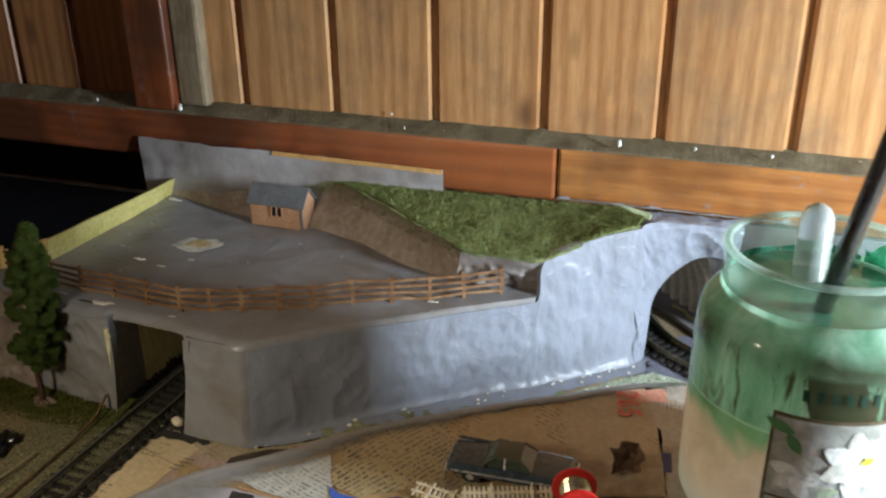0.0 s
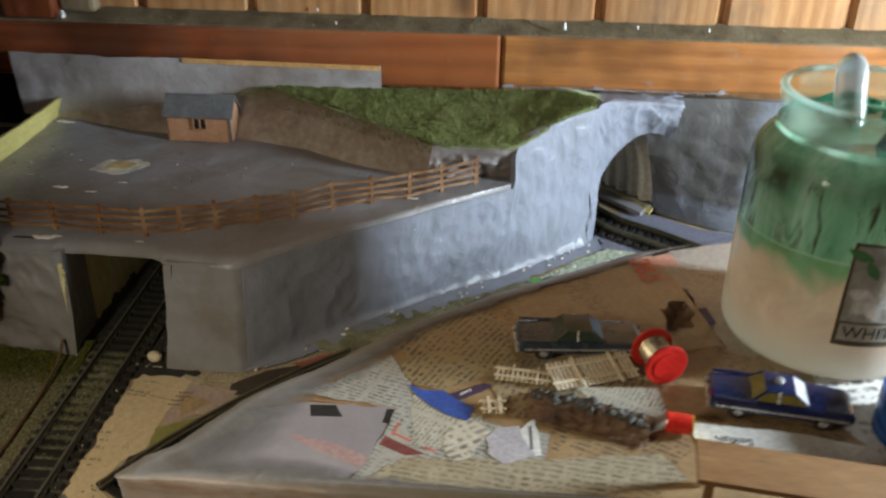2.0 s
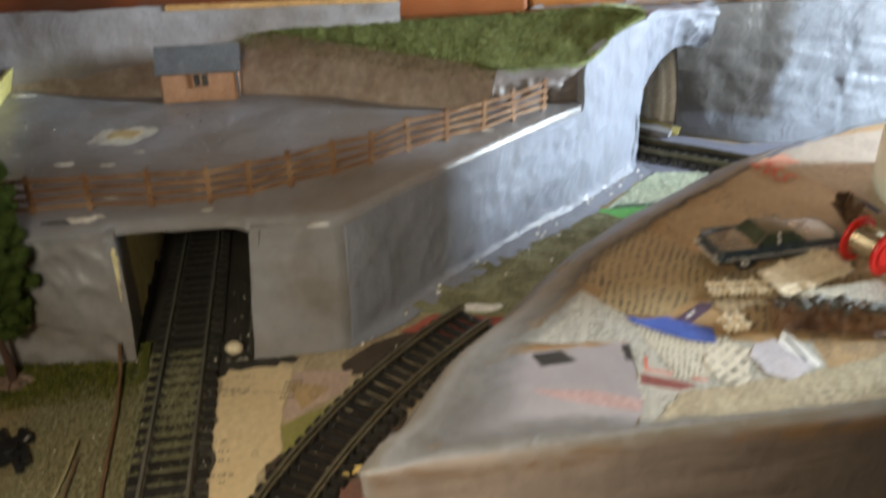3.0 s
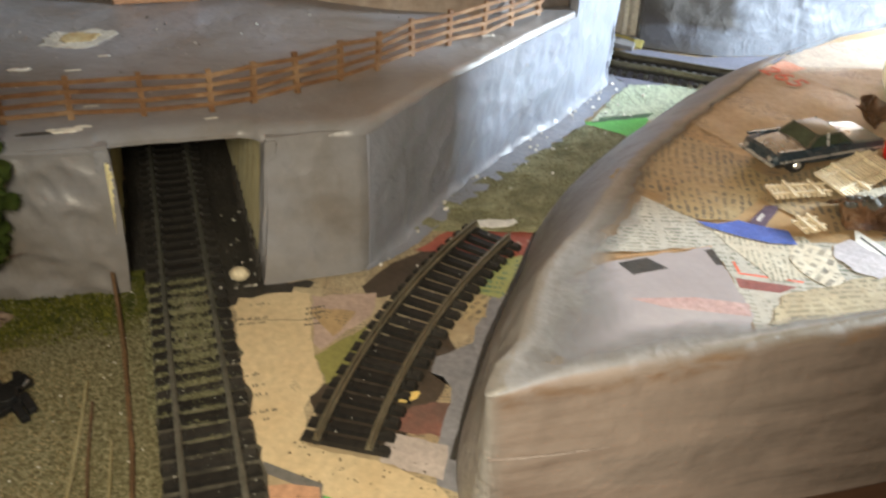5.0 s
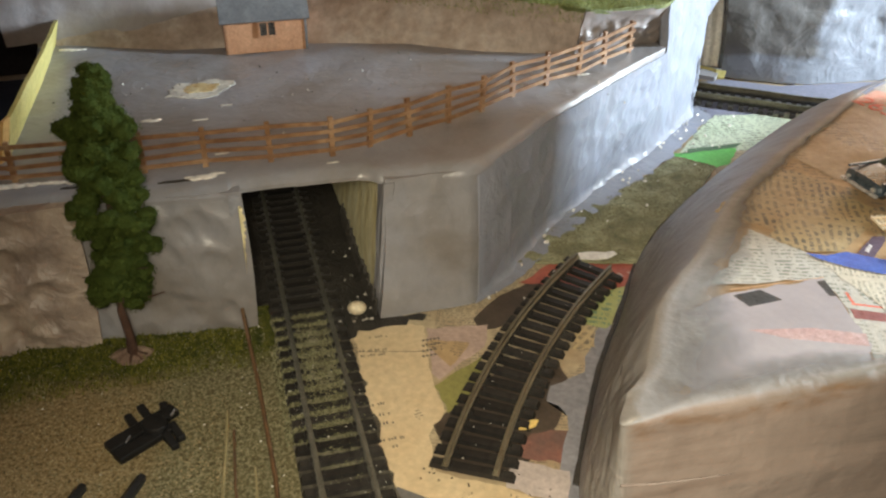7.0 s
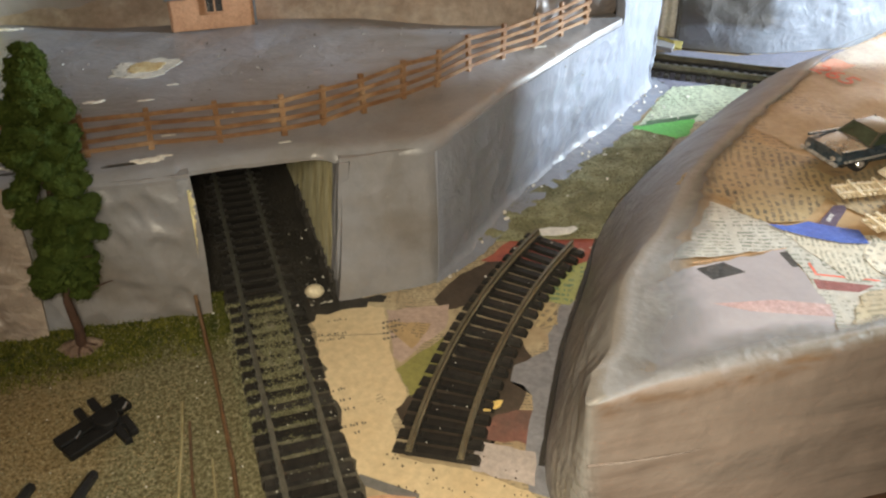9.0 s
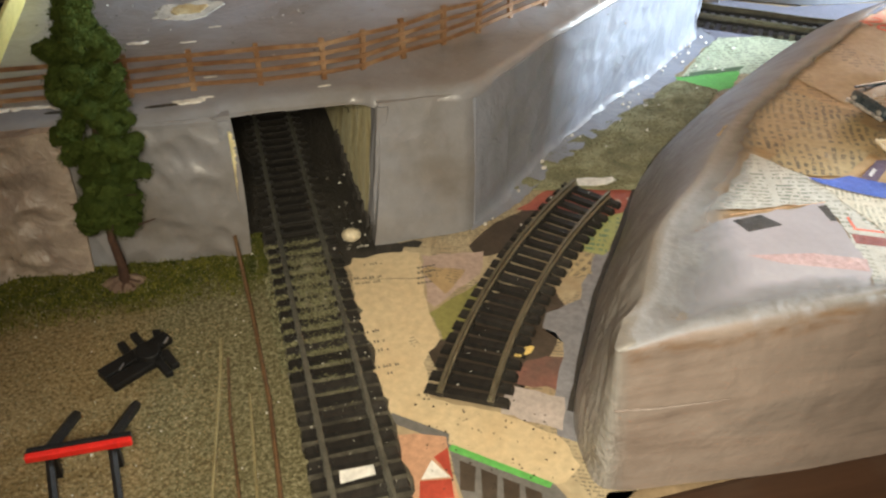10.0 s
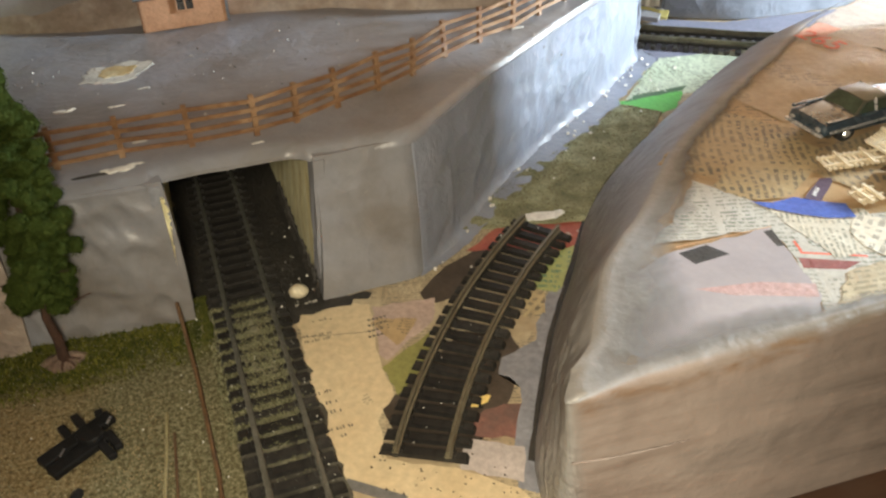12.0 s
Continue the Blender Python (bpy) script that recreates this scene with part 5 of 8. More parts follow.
def far_rock(u, v):
    a = along([(-0.0005, 0.5690, 0), (0.0080, 0.5620, 0), (0.0162, 0.5570, 0), (0.0320, 0.5475, 0), (0.0504, 0.5400, 0), (0.0900, 0.5350, 0), (0.1500, 0.5320, 0), (0.4400, 0.5320, 0)], u)
    w = crease(u * 13 + v, v * 2.4 - u * 3, 30) * 0.0017 + noise.noise(Vector((u * 22, v * 5, 33))) * 0.0005 + crease(u * 9 + v, v * 5.5, 51) * 0.0026 + crease(u * 26 - v * 2, v * 8.5 + u * 5, 77) * 0.0009
    k = 0.2 + 0.8 * math.sin(math.pi * v)
    lean = 0.024 * v * max(0.0, 1 - u * 9) - 0.006 * v * min(1.0, u * 5)
    return (a.x - 0.024 * v ** 1.3 * max(0.0, 1 - u * 8), a.y - lean + w * k, 0.0006 + 0.0955 * v)


part("far_rock", slab(far_rock, 170, 44, (0, 0.004, 0)), far_paint(), hill, "half-painted brown paper rock face under the wall rail", True, local=False)
# corrugated lining of the far tunnel
LINER = surface("corrugated_card", [(0.60, 0.55, 0.48), (0.74, 0.69, 0.61)], 60, 400, 0.6, 0.3)
LD, LN = Vector((-0.675, 0.738, 0)), Vector((0.738, 0.675, 0))
LC = Vector((-0.0254, 0.5398, 0))


def lining(u, v):
    a = math.pi * v
    r = 1.0 + 0.075 * math.tanh(2.2 * math.sin(u * 2 * math.pi * 9))
    return LC + Vector((0, 0, 0.0060)) + LD * (0.098 * u + 0.008) + LN * (0.0385 * r * math.cos(a)) + Vector((0, 0, 0.0680 * r * math.sin(a)))


part("tunnel_lining", slab(lining, 220, 24, (0.001, 0.001, 0.0015)), LINER, hill, "corrugated dark grey tunnel lining", True, local=False)
for s in (1, -1):
    part("tunnel_ledge", slab(lambda u, v: LC + Vector((0, 0, 0.0006 + 0.0070 * (1 - 0.4 * v))) + LD * (0.100 * u + 0.004 + (0.018 if s < 0 else 0.0)) + LN * s * (0.0345 - 0.012 * v), 16, 4, (0, 0, -0.0030)), GREY, hill, "grey ledge along the tunnel", local=False)
part("torn_card", slab(lambda u, v: Vector((-0.0014, 0.5610, 0.0080)) + LD * (0.050 * u) - LN * (0.0010 + 0.0035 * v + 0.0010 * math.sin(u * 14)) + Vector((0, 0, -0.004 * v)), 8, 3, (0, 0, -0.0012)), YELLOW_CARD, hill, "torn yellow card strip", local=False)
# unseen back in pale lining card, added to lighten the tunnel's inside
part("tunnel_back", box((0.16, 0.004, 0.10), (-0.095, 0.665, 0.052)), LINER, hill, "unseen pale card closing the far tunnel, added to brighten it", local=False)
sheet("paint_smear", [(-0.2480, 0.3490), (-0.2270, 0.3600), (-0.1930, 0.3900), (-0.1660, 0.4100), (-0.1450, 0.4245), (-0.1010, 0.4550), (-0.0600, 0.4920), (-0.0450, 0.5030), (-0.0440, 0.5240), (-0.0560, 0.5160), (-0.1080, 0.4740), (-0.1600, 0.4350), (-0.2000, 0.4050), (-0.2350, 0.3680)], 22, GREY_ROCK, "grey-blue paint along the wall's foot", "paint", rag=0.0016)
crackbits = [(-0.0460, 0.5190, 0.0030), (-0.0440, 0.5150, 0.0026), (-0.0600, 0.5060, 0.0014), (-0.0950, 0.4760, 0.0012)]
for x, y, r in crackbits:
    sheet("torn_hole", [(x - r, y - r * 0.6), (x + r * 0.2, y - r), (x + r, y + r * 0.4), (x - r * 0.3, y + r)], 11, BLACK_BED, "dark torn hole at the wall's foot", "hole", rag=0.0006)

# ---- tracks ----
def rail_mesh(path, side):
    """A rail of flat foot, web and head swept along path(t) -> (place, heading)."""
    prof = [(-0.0011, 0.0026), (0.0011, 0.0026), (0.0011, 0.0031), (0.0003, 0.0034), (0.0003, 0.0046), (0.0006, 0.0049), (0.0006, 0.0056), (-0.0006, 0.0056), (-0.0006, 0.0049), (-0.0003, 0.0046), (-0.0003, 0.0034), (-0.0011, 0.0031)]
    bm, rings = bmesh.new(), []
    for p, h in path:
        n = Vector((math.sin(h), -math.cos(h), 0))
        rings.append([bm.verts.new(p + n * (side * 0.0087 + a) + Vector((0, 0, b))) for a, b in prof])
    for a, b in zip(rings, rings[1:]):
        for i in range(len(prof)):
            j = (i + 1) % len(prof)
            bm.faces.new((a[i], a[j], b[j], b[i]))
    bm.faces.new(rings[0]), bm.faces.new(rings[-1][::-1])
    return bm


def sleeper_mesh():
    bm = bmesh.new()
    box((0.0300, 0.0034, 0.0020), (0, 0, 0.0013), bm=bm, taper=0.94)
    for s in (-1, 1):
        for k in (-1, 1):
            box((0.0014, 0.0026, 0.0010), (s * 0.0087 + k * 0.0015, 0, 0.0027), bm=bm, taper=0.8)
    bmesh.ops.recalc_face_normals(bm, faces=bm.faces)
    me = bpy.data.meshes.new("sleeper")
    bm.to_mesh(me)
    bm.free()
    me.materials.append(SLEEPER)
    return me


SLEEPER_MESH = sleeper_mesh()


def track(label, path, pitch, at, z=0.0006, group="railway tracks", web=True, metal=None):
    t = thing("railway_track", label, "model track", at, group=group)
    L = [0.0]
    for (p, _), (q, _) in zip(path, path[1:]):
        L.append(L[-1] + (q - p).length)
    for s in (-1, 1):
        part("rail", rail_mesh([(p + Vector((0, 0, z)), h) for p, h in path], s), metal or RAIL, t, "tarnished brass-brown rail", local=False)
    d = pitch * 0.5
    rnd = random.Random(len(path))
    while d < L[-1]:
        i = max(k for k in range(len(L) - 1) if L[k] <= d)
        k = (d - L[i]) / (L[i + 1] - L[i])
        p, h = path[i][0].lerp(path[i + 1][0], k), path[i][1] + (path[i + 1][1] - path[i][1]) * k
        s = new("sleeper", SLEEPER_MESH)
        s.parent = t
        s.matrix_parent_inverse = t.matrix_basis.inverted()
        s.matrix_basis = pose(p.x, p.y, z, 0, 0, math.degrees(h) - 90 + rnd.uniform(-1.2, 1.2))
        d += pitch
    if web:
        for s in (-1, 1):
            part("sleeper_web", slab(lambda u, v: path[min(len(path) - 1, int(u * (len(path) - 1) + 0.5))][0] + Vector((math.sin(path[min(len(path) - 1, int(u * (len(path) - 1) + 0.5))][1]), -math.cos(path[min(len(path) - 1, int(u * (len(path) - 1) + 0.5))][1]), 0)) * (s * 0.0087 + (v - 0.5) * 0.002) + Vector((0, 0, z + 0.0019)), len(path) - 1, 1, (0, 0, -0.0012)), SLEEPER, t, local=False)
    return t


straight = [(Vector((-0.3205 + 0.0022 * k / 24, 0.196 + 0.344 * k / 24, 0)), radians(89.6)) for k in range(25)]
track("straight model track running into the tunnel, partly ballasted", straight, 0.0068, (-0.32, 0.30, 0), metal=surface("dull_grimy_rail", [(0.105, 0.104, 0.088), (0.185, 0.180, 0.150)], 120, 900, 0.5, 0.3, 0.0003, metal=0.5))
curve = []
for k in range(25):
    h = radians(60.5 - 22.0 * k / 24)
    curve.append((Vector((0.0431 - 0.371 * math.sin(h), 0.0717 + 0.371 * math.cos(h), 0.0012)), h))
track("loose curved piece of model track with dark sleepers", curve, 0.0066, (-0.235, 0.31, 0))
FAR_LINE = [(-0.0900, 0.6400, 0), (-0.0600, 0.5760, 0), (-0.0370, 0.5410, 0), (-0.0060, 0.5175, 0), (0.0210, 0.4970, 0), (0.0600, 0.4790, 0), (0.1200, 0.4680, 0)]
far = []
for k in range(37):
    p, q = along(FAR_LINE, k / 36 - 0.004), along(FAR_LINE, k / 36 + 0.004)
    far.append((along(FAR_LINE, k / 36) + Vector((0, 0, 0.0016)), math.atan2(q.y - p.y, q.x - p.x)))
track("curved model track coming out of the far tunnel", far, 0.0064, (0.0, 0.54, 0))

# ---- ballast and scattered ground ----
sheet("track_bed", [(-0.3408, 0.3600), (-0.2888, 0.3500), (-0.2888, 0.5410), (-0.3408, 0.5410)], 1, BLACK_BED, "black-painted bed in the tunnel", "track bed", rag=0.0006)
sheet("track_bed", [(-0.345, 0.352), (-0.338, 0.372), (-0.300, 0.366), (-0.289, 0.3535), (-0.270, 0.349), (-0.272, 0.346), (-0.300, 0.346), (-0.306, 0.340)], 3, BLACK_BED, "black torn edge of the tunnel bed", "track bed", rag=0.002)


sheet("track_bed", [(-0.3385, 0.197), (-0.3052, 0.197), (-0.3045, 0.300), (-0.3050, 0.347), (-0.3390, 0.350)], 6, surface("sooty_track_bed", [(0.030, 0.026, 0.019), (0.075, 0.066, 0.048), (0.16, 0.145, 0.11)], 110, 800, 0.8, 0.9, 0.0012, contrast=0.4), "dark gritty bed under the straight track", "track bed", rag=0.0016)
# black layer almost level with the sleepers, hiding most of them in the tunnel
def dark_fill_fn(u, v):
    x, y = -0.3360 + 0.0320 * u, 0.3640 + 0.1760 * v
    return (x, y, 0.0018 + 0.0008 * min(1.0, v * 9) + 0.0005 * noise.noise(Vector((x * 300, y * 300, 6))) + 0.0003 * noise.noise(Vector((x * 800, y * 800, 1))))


tagged(part("soot_fill", slab(dark_fill_fn, 30, 120, (0, 0, -0.0006)), BLACK_BED, smooth=True), "black fill over the sleepers in the tunnel", "ballast", kind="stuff")
FILL = surface("grey_green_fill", [(0.085, 0.078, 0.045), (0.150, 0.140, 0.085), (0.235, 0.220, 0.150)], 150, 1100, 0.9, 1.0, 0.0012, contrast=0.5)


def fill_fn(u, v):
    """Ballast lying between the rails: level with the sleepers at the tunnel mouth, thinning out along the track."""
    x, y = -0.3291 + 0.0172 * u, 0.2700 + 0.0880 * v
    heap = min(1.0, max(0.0, (y - 0.280) / 0.035)) * min(1.0, max(0.0, (0.3600 - y) / 0.012))
    return (x, y, 0.0009 + 0.0018 * heap + 0.0010 * noise.noise(Vector((x * 330, y * 330, 2))) + 0.0005 * noise.noise(Vector((x * 900, y * 900, 5))))


tagged(part("ballast_fill", slab(fill_fn, 24, 110, (0, 0, -0.0006)), FILL, smooth=True), "grey-green ballast filled in between the rails", "ballast", kind="stuff")


def ground_material():
    m, nt, b = nodes_of("scatter_ground")
    v = coords(nt)
    xyz = nt.nodes.new("ShaderNodeSeparateXYZ")
    nt.links.new(v, xyz.inputs[0])
    n1, n2, n3 = noisy(nt, v, 34.0, 4.0, 0.6), noisy(nt, v, 700.0, 3.0, 0.7), noisy(nt, v, 260.0, 3.0, 0.6)
    grit = ramp(nt, n2, [(0.30, (0.05, 0.043, 0.020)), (0.50, (0.145, 0.130, 0.068)), (0.70, (0.31, 0.285, 0.18))])
    sand = ramp(nt, n2, [(0.30, (0.08, 0.055, 0.025)), (0.50, (0.21, 0.155, 0.075)), (0.70, (0.38, 0.30, 0.17))])
    green = ramp(nt, n3, [(0.30, (0.025, 0.035, 0.006)), (0.70, (0.11, 0.11, 0.02))])
    far_left = math_node(nt, "MULTIPLY_ADD", xyz.outputs["X"], -26.0, math_node(nt, "MULTIPLY_ADD", n1, 2.4, -10.75))
    fl = ramp(nt, far_left, [(0.0, (0, 0, 0)), (0.8, (1, 1, 1))])
    near_wall = math_node(nt, "MULTIPLY_ADD", xyz.outputs["Y"], 60.0, math_node(nt, "MULTIPLY_ADD", n1, 2.2, -20.9))
    nw = ramp(nt, near_wall, [(0.0, (0, 0, 0)), (0.9, (1, 1, 1))])
    col = mixed(nt, nw, mixed(nt, fl, grit, sand), green)
    nt.links.new(col, b.inputs["Base Color"])
    b.inputs["Roughness"].default_value = 0.9
    b.inputs["Specular IOR Level"].default_value = 0.2
    bumped(nt, b, n2, 0.9, 0.0015)
    return m


SCATTER = ground_material()


def ground_fn(u, v):
    x = -0.640 + 0.3050 * u
    y = 0.197 + 0.171 * v
    rise = 0.0032 * max(0.0, (y - 0.330) / 0.038) ** 1.4 if y > 0.330 else 0.0
    return (x + (0.0016 * noise.noise(Vector((0, y * 150, 0))) if u > 0.99 else 0), y, 0.0012 + rise + abs(wob((x, y, 0), 90, 0.0008)))


gr = part("ground", slab(ground_fn, 120, 80, (0, 0, -0.0011)), SCATTER, smooth=True)
tagged(gr, "sandy and green scatter ground beside the track", "ground", kind="structure")


def crumbs(name, place, count, size, seed, material, label):
    """Fine loose grains, each a small tilted tetrahedron."""
    rnd, verts, faces = random.Random(seed), [], []
    for _ in range(count):
        p = Vector(place(rnd))
        s = size * rnd.uniform(0.4, 1.3)
        k = len(verts)
        for a in (0.3, 2.4, 4.5):
            verts.append(p + Vector((math.cos(a + s * 9e3) * s, math.sin(a + s * 9e3) * s, -0.25 * s)))
        verts.append(p + Vector((0, 0, s * 0.9)))
        faces += [(k, k + 1, k + 3), (k + 1, k + 2, k + 3), (k + 2, k, k + 3), (k, k + 2, k + 1)]
    me = bpy.data.meshes.new(name)
    me.from_pydata(verts, [], faces)
    me.materials.append(material)
    return tagged(new(name, me), label, "gravel", kind="stuff")


def on_ground(rnd):
    u, v = rnd.random() ** 0.7, rnd.random()
    return ground_fn(0.35 + 0.64 * u, v)


GRIT = fibre_mat("grey_green_grit", (0.05, 0.045, 0.021), (0.33, 0.30, 0.19))
SAND = fibre_mat("sandy_grit", (0.11, 0.08, 0.035), (0.42, 0.33, 0.19))
crumbs("fine_gravel", on_ground, 16000, 0.00040, 5, GRIT, "fine grey-green grit")
crumbs("fine_gravel", lambda r: ground_fn(0.35 + 0.58 * r.random() ** 1.1, r.random() * 0.72), 12000, 0.00042, 6, SAND, "fine sandy grit")
MOSS_GRIT = fibre_mat("green_ballast", (0.055, 0.053, 0.027), (0.23, 0.22, 0.13))
crumbs("ballast", lambda r: (r.gauss(-0.3200, 0.0040), min(0.362, max(0.225, r.gauss(0.325, 0.021))), 0.0012 + 0.0017 * r.random()), 8000, 0.00042, 7, MOSS_GRIT, "grey-green ballast between the rails")
crumbs("ballast", lambda r: (-0.3290 + r.uniform(-0.0085, 0.002), r.uniform(0.285, 0.362), 0.0008 + 0.0014 * r.random()), 1500, 0.0008, 8, MOSS_GRIT, "grey-green ballast beside the track")
crumbs("ballast", lambda r: (-0.3198 + r.uniform(-0.0140, 0.0105), 0.290 + 0.071 * r.random() ** 0.8, 0.0010 + 0.0014 * r.random()), 13000, 0.00045, 17, MOSS_GRIT, "olive ballast between the rails")
crumbs("ballast", lambda r: (-0.3198 + r.uniform(-0.0090, 0.0078), min(0.358, max(0.285, r.gauss(0.328, 0.015))), r.uniform(0.0020, 0.0031)), 7000, 0.00045, 23, MOSS_GRIT, "olive ballast heaped over the sleepers")
crumbs("tunnel_grit", lambda r: (r.uniform(-0.338, -0.291), 0.352 + 0.06 * r.random() ** 2, 0.0009), 130, 0.0007, 9, fibre_mat("pale_grit", (0.12, 0.11, 0.09), (0.55, 0.52, 0.46)), "pale grit on the tunnel bed")
crumbs("pale_specks", lambda r: ground_fn(0.35 + 0.64 * r.random(), r.random()), 170, 0.0006, 14, fibre_mat("pale_specks", (0.45, 0.43, 0.38), (0.80, 0.78, 0.72)), "pale specks on the scatter")
crumbs("paint_flecks", lambda r: (lambda x, y: (x, y, deck_height(x, y) + 0.0002))(r.uniform(-0.42, -0.16), r.uniform(0.40, 0.50)), 150, 0.0005, 18, fibre_mat("deck_flecks", (0.05, 0.045, 0.04), (0.70, 0.66, 0.60)), "specks of dirt and paint on the deck")
crumbs("paint_flecks", lambda r: (lambda t: (0.0431 - 0.371 * math.sin(t) + r.uniform(-0.011, 0.011), 0.0717 + 0.371 * math.cos(t) + r.uniform(-0.011, 0.011), 0.0036))(radians(60 - 22.5 * r.random())), 26, 0.0004, 19, fibre_mat("track_flecks", (0.30, 0.28, 0.25), (0.75, 0.72, 0.66)), "pale specks on the curved track")
crumbs("paint_flecks", lambda r: (r.uniform(-0.334, -0.305), r.uniform(0.215, 0.345), 0.0030), 70, 0.0004, 20, fibre_mat("pale_track_flecks", (0.25, 0.24, 0.20), (0.70, 0.68, 0.60)), "pale specks on the straight track")
crumbs("table_grit", lambda r: (r.uniform(-0.30, -0.255), r.uniform(0.217, 0.27), 0.0010), 90, 0.0005, 10, DARK_PAPER, "dark crumbs on the newspaper")


def moss_fn(u, v):
    a = along([(-0.2200, 0.3760, 0), (-0.1950, 0.4000, 0), (-0.1600, 0.4200, 0), (-0.1200, 0.4420, 0), (-0.0950, 0.4600, 0)], u)
    b = along([(-0.1650, 0.3620, 0), (-0.1450, 0.3850, 0), (-0.1200, 0.4050, 0), (-0.0950, 0.4250, 0), (-0.0780, 0.4420, 0)], u)
    p = a.lerp(b, v)
    return (p.x, p.y, 0.0019 + 0.0006 * noise.noise(p * 120))


tagged(part("moss_strip", slab(moss_fn, 60, 16, (0, 0, -0.0010)), surface("olive_scatter", [(0.13, 0.125, 0.065), (0.23, 0.225, 0.13), (0.36, 0.37, 0.24)], 70, 700, 0.9, 0.8, 0.0012, contrast=0.4), smooth=True), "olive scatter strip along the wall's foot", "ground", kind="structure")
crumbs("moss_grit", lambda r: moss_fn(r.random(), r.random()), 5000, 0.00038, 12, MOSS_GRIT, "olive scatter grit")
crumbs("moss_grit", lambda r: along([(-0.2200, 0.3750, 0.0012), (-0.1900, 0.4060, 0.0012), (-0.1500, 0.4340, 0.0012), (-0.0950, 0.4720, 0.0012)], r.random()) + Vector((r.gauss(0, 0.003), r.gauss(0, 0.003), 0)), 60, 0.0011, 13, fibre_mat("pale_chips", (0.4, 0.38, 0.34), (0.8, 0.78, 0.74)), "pale chips along the wall's foot")
bank_grass = blades("grass_fibres", lambda u, v: ground_fn(0.30 + 0.66 * u, 0.79 + 0.20 * v ** 0.8), 9000, 0.0017, 21, fibre_mat("olive_fibres", (0.03, 0.04, 0.006), (0.16, 0.15, 0.03)))
tagged(bank_grass, "short olive-green flock grass below the wall", "grass", kind="stuff")

# ---- the tree ----
BARK = surface("dark_bark", [(0.035, 0.015, 0.010), (0.09, 0.045, 0.028)], 160, 900, 0.85, 0.8, 0.001)
LEAVES = fibre_mat("olive_green_foliage", (0.050, 0.074, 0.016), (0.074, 0.098, 0.024))
CORE = surface("foliage_core", [(0.046, 0.068, 0.014), (0.066, 0.090, 0.021)], 220, 1500, 0.9, 1.0, 0.002, contrast=0.3, spec=0.05)


def model_tree(at, height, spread, label, seed=1, lean=(0.006, 0.0), clumps=230):
    t = thing("model_tree", label, "model tree", at)
    rnd = random.Random(seed)
    bm = bmesh.new()
    pts = [Vector((0, 0, -0.001)), Vector((0.0006, 0, 0.010)), Vector((-0.0006, 0.0003, 0.022)), Vector((lean[0] * 0.6, lean[1] * 0.6, height * 0.6)), Vector((lean[0], lean[1], height * 0.96))]
    rad = [0.0024, 0.0018, 0.0015, 0.0010, 0.0004]
    for a, b, r, s in zip(pts, pts[1:], rad, rad[1:]):
        rod(a, b, r, s, 9, bm)
    for k in range(7):
        a = k * 0.9
        rod((0, 0, 0.0025), (math.cos(a) * 0.0055, math.sin(a) * 0.0045, 0.0004), 0.0012, 0.0004, 6, bm)
    for k in range(26):
        z = height * (0.20 + 0.7 * k / 26)
        a = k * 2.4
        r = spread * 0.8 * (1 - k / 30)
        c = Vector((lean[0] * z / height, lean[1] * z / height, z))
        rod(c, c + Vector((math.cos(a) * r, math.sin(a) * r, r * 0.25)), 0.0006, 0.0002, 5, bm)
    part("trunk", bm, BARK, t, "thin dark brown trunk", True)
    verts, faces, core = [], [], bmesh.new()
    for k in range(clumps):
        f = (k + rnd.random()) / clumps
        z = height * (0.215 + 0.77 * f)
        prof = (0.62 + 1.1 * f) if f < 0.22 else (0.86 if f < 0.62 else 0.86 * (1 - ((f - 0.62) / 0.40) ** 1.1) + 0.10)
        prof = min(1.0, prof) * (0.86 + 0.22 * math.sin(f * 34))
        a, q = rnd.uniform(0, 6.283), math.sqrt(rnd.random())
        c = Vector((lean[0] * z / height + math.cos(a) * spread * prof * q * 0.80, lean[1] * z / height + math.sin(a) * spread * prof * q * 0.80, z + rnd.uniform(-0.002, 0.002)))
        r = spread * rnd.uniform(0.14, 0.29) * (0.7 + 0.4 * prof)
        ico = bmesh.ops.create_icosphere(core, subdivisions=2, radius=r)["verts"]
        for v in ico:
            n = v.co.normalized()
            v.co = c + Vector((n.x, n.y, n.z * 0.75)) * (r * (0.90 + 0.60 * noise.noise(n * 2.6 + c * 300)))
        for _ in range(170):
            n = Vector((rnd.gauss(0, 1), rnd.gauss(0, 1), rnd.gauss(0, 1))).normalized()
            p = c + Vector((n.x, n.y, n.z * 0.8)) * r * rnd.uniform(0.88, 1.20)
            s = rnd.uniform(0.00025, 0.00058)
            u = n.orthogonal().normalized()
            w = n.cross(u)
            b = rnd.uniform(0, 6.28)
            e1, e2 = (u * math.cos(b) + w * math.sin(b)) * s, (w * math.cos(b) - u * math.sin(b)) * s * 0.6 + n * s * 0.15
            k0 = len(verts)
            verts += [p - e1, p + e2, p + e1, p - e2]
            faces.append((k0, k0 + 1, k0 + 2, k0 + 3))
    crown = part("crown", core, CORE, t, "dark green foam foliage", True)
    me = bpy.data.meshes.new("leaves")
    me.from_pydata(verts, [], faces)
    me.materials.append(LEAVES)
    lv = new("leaves", me)
    lv.parent = crown
    tagged(lv, "fine green leaf flock", kind="stuff")
    return t


model_tree((-0.3898, 0.3490, 0.0030), 0.1160, 0.0190, "tall dark green model poplar standing on the grass bank", 4, (0.005, 0.010))
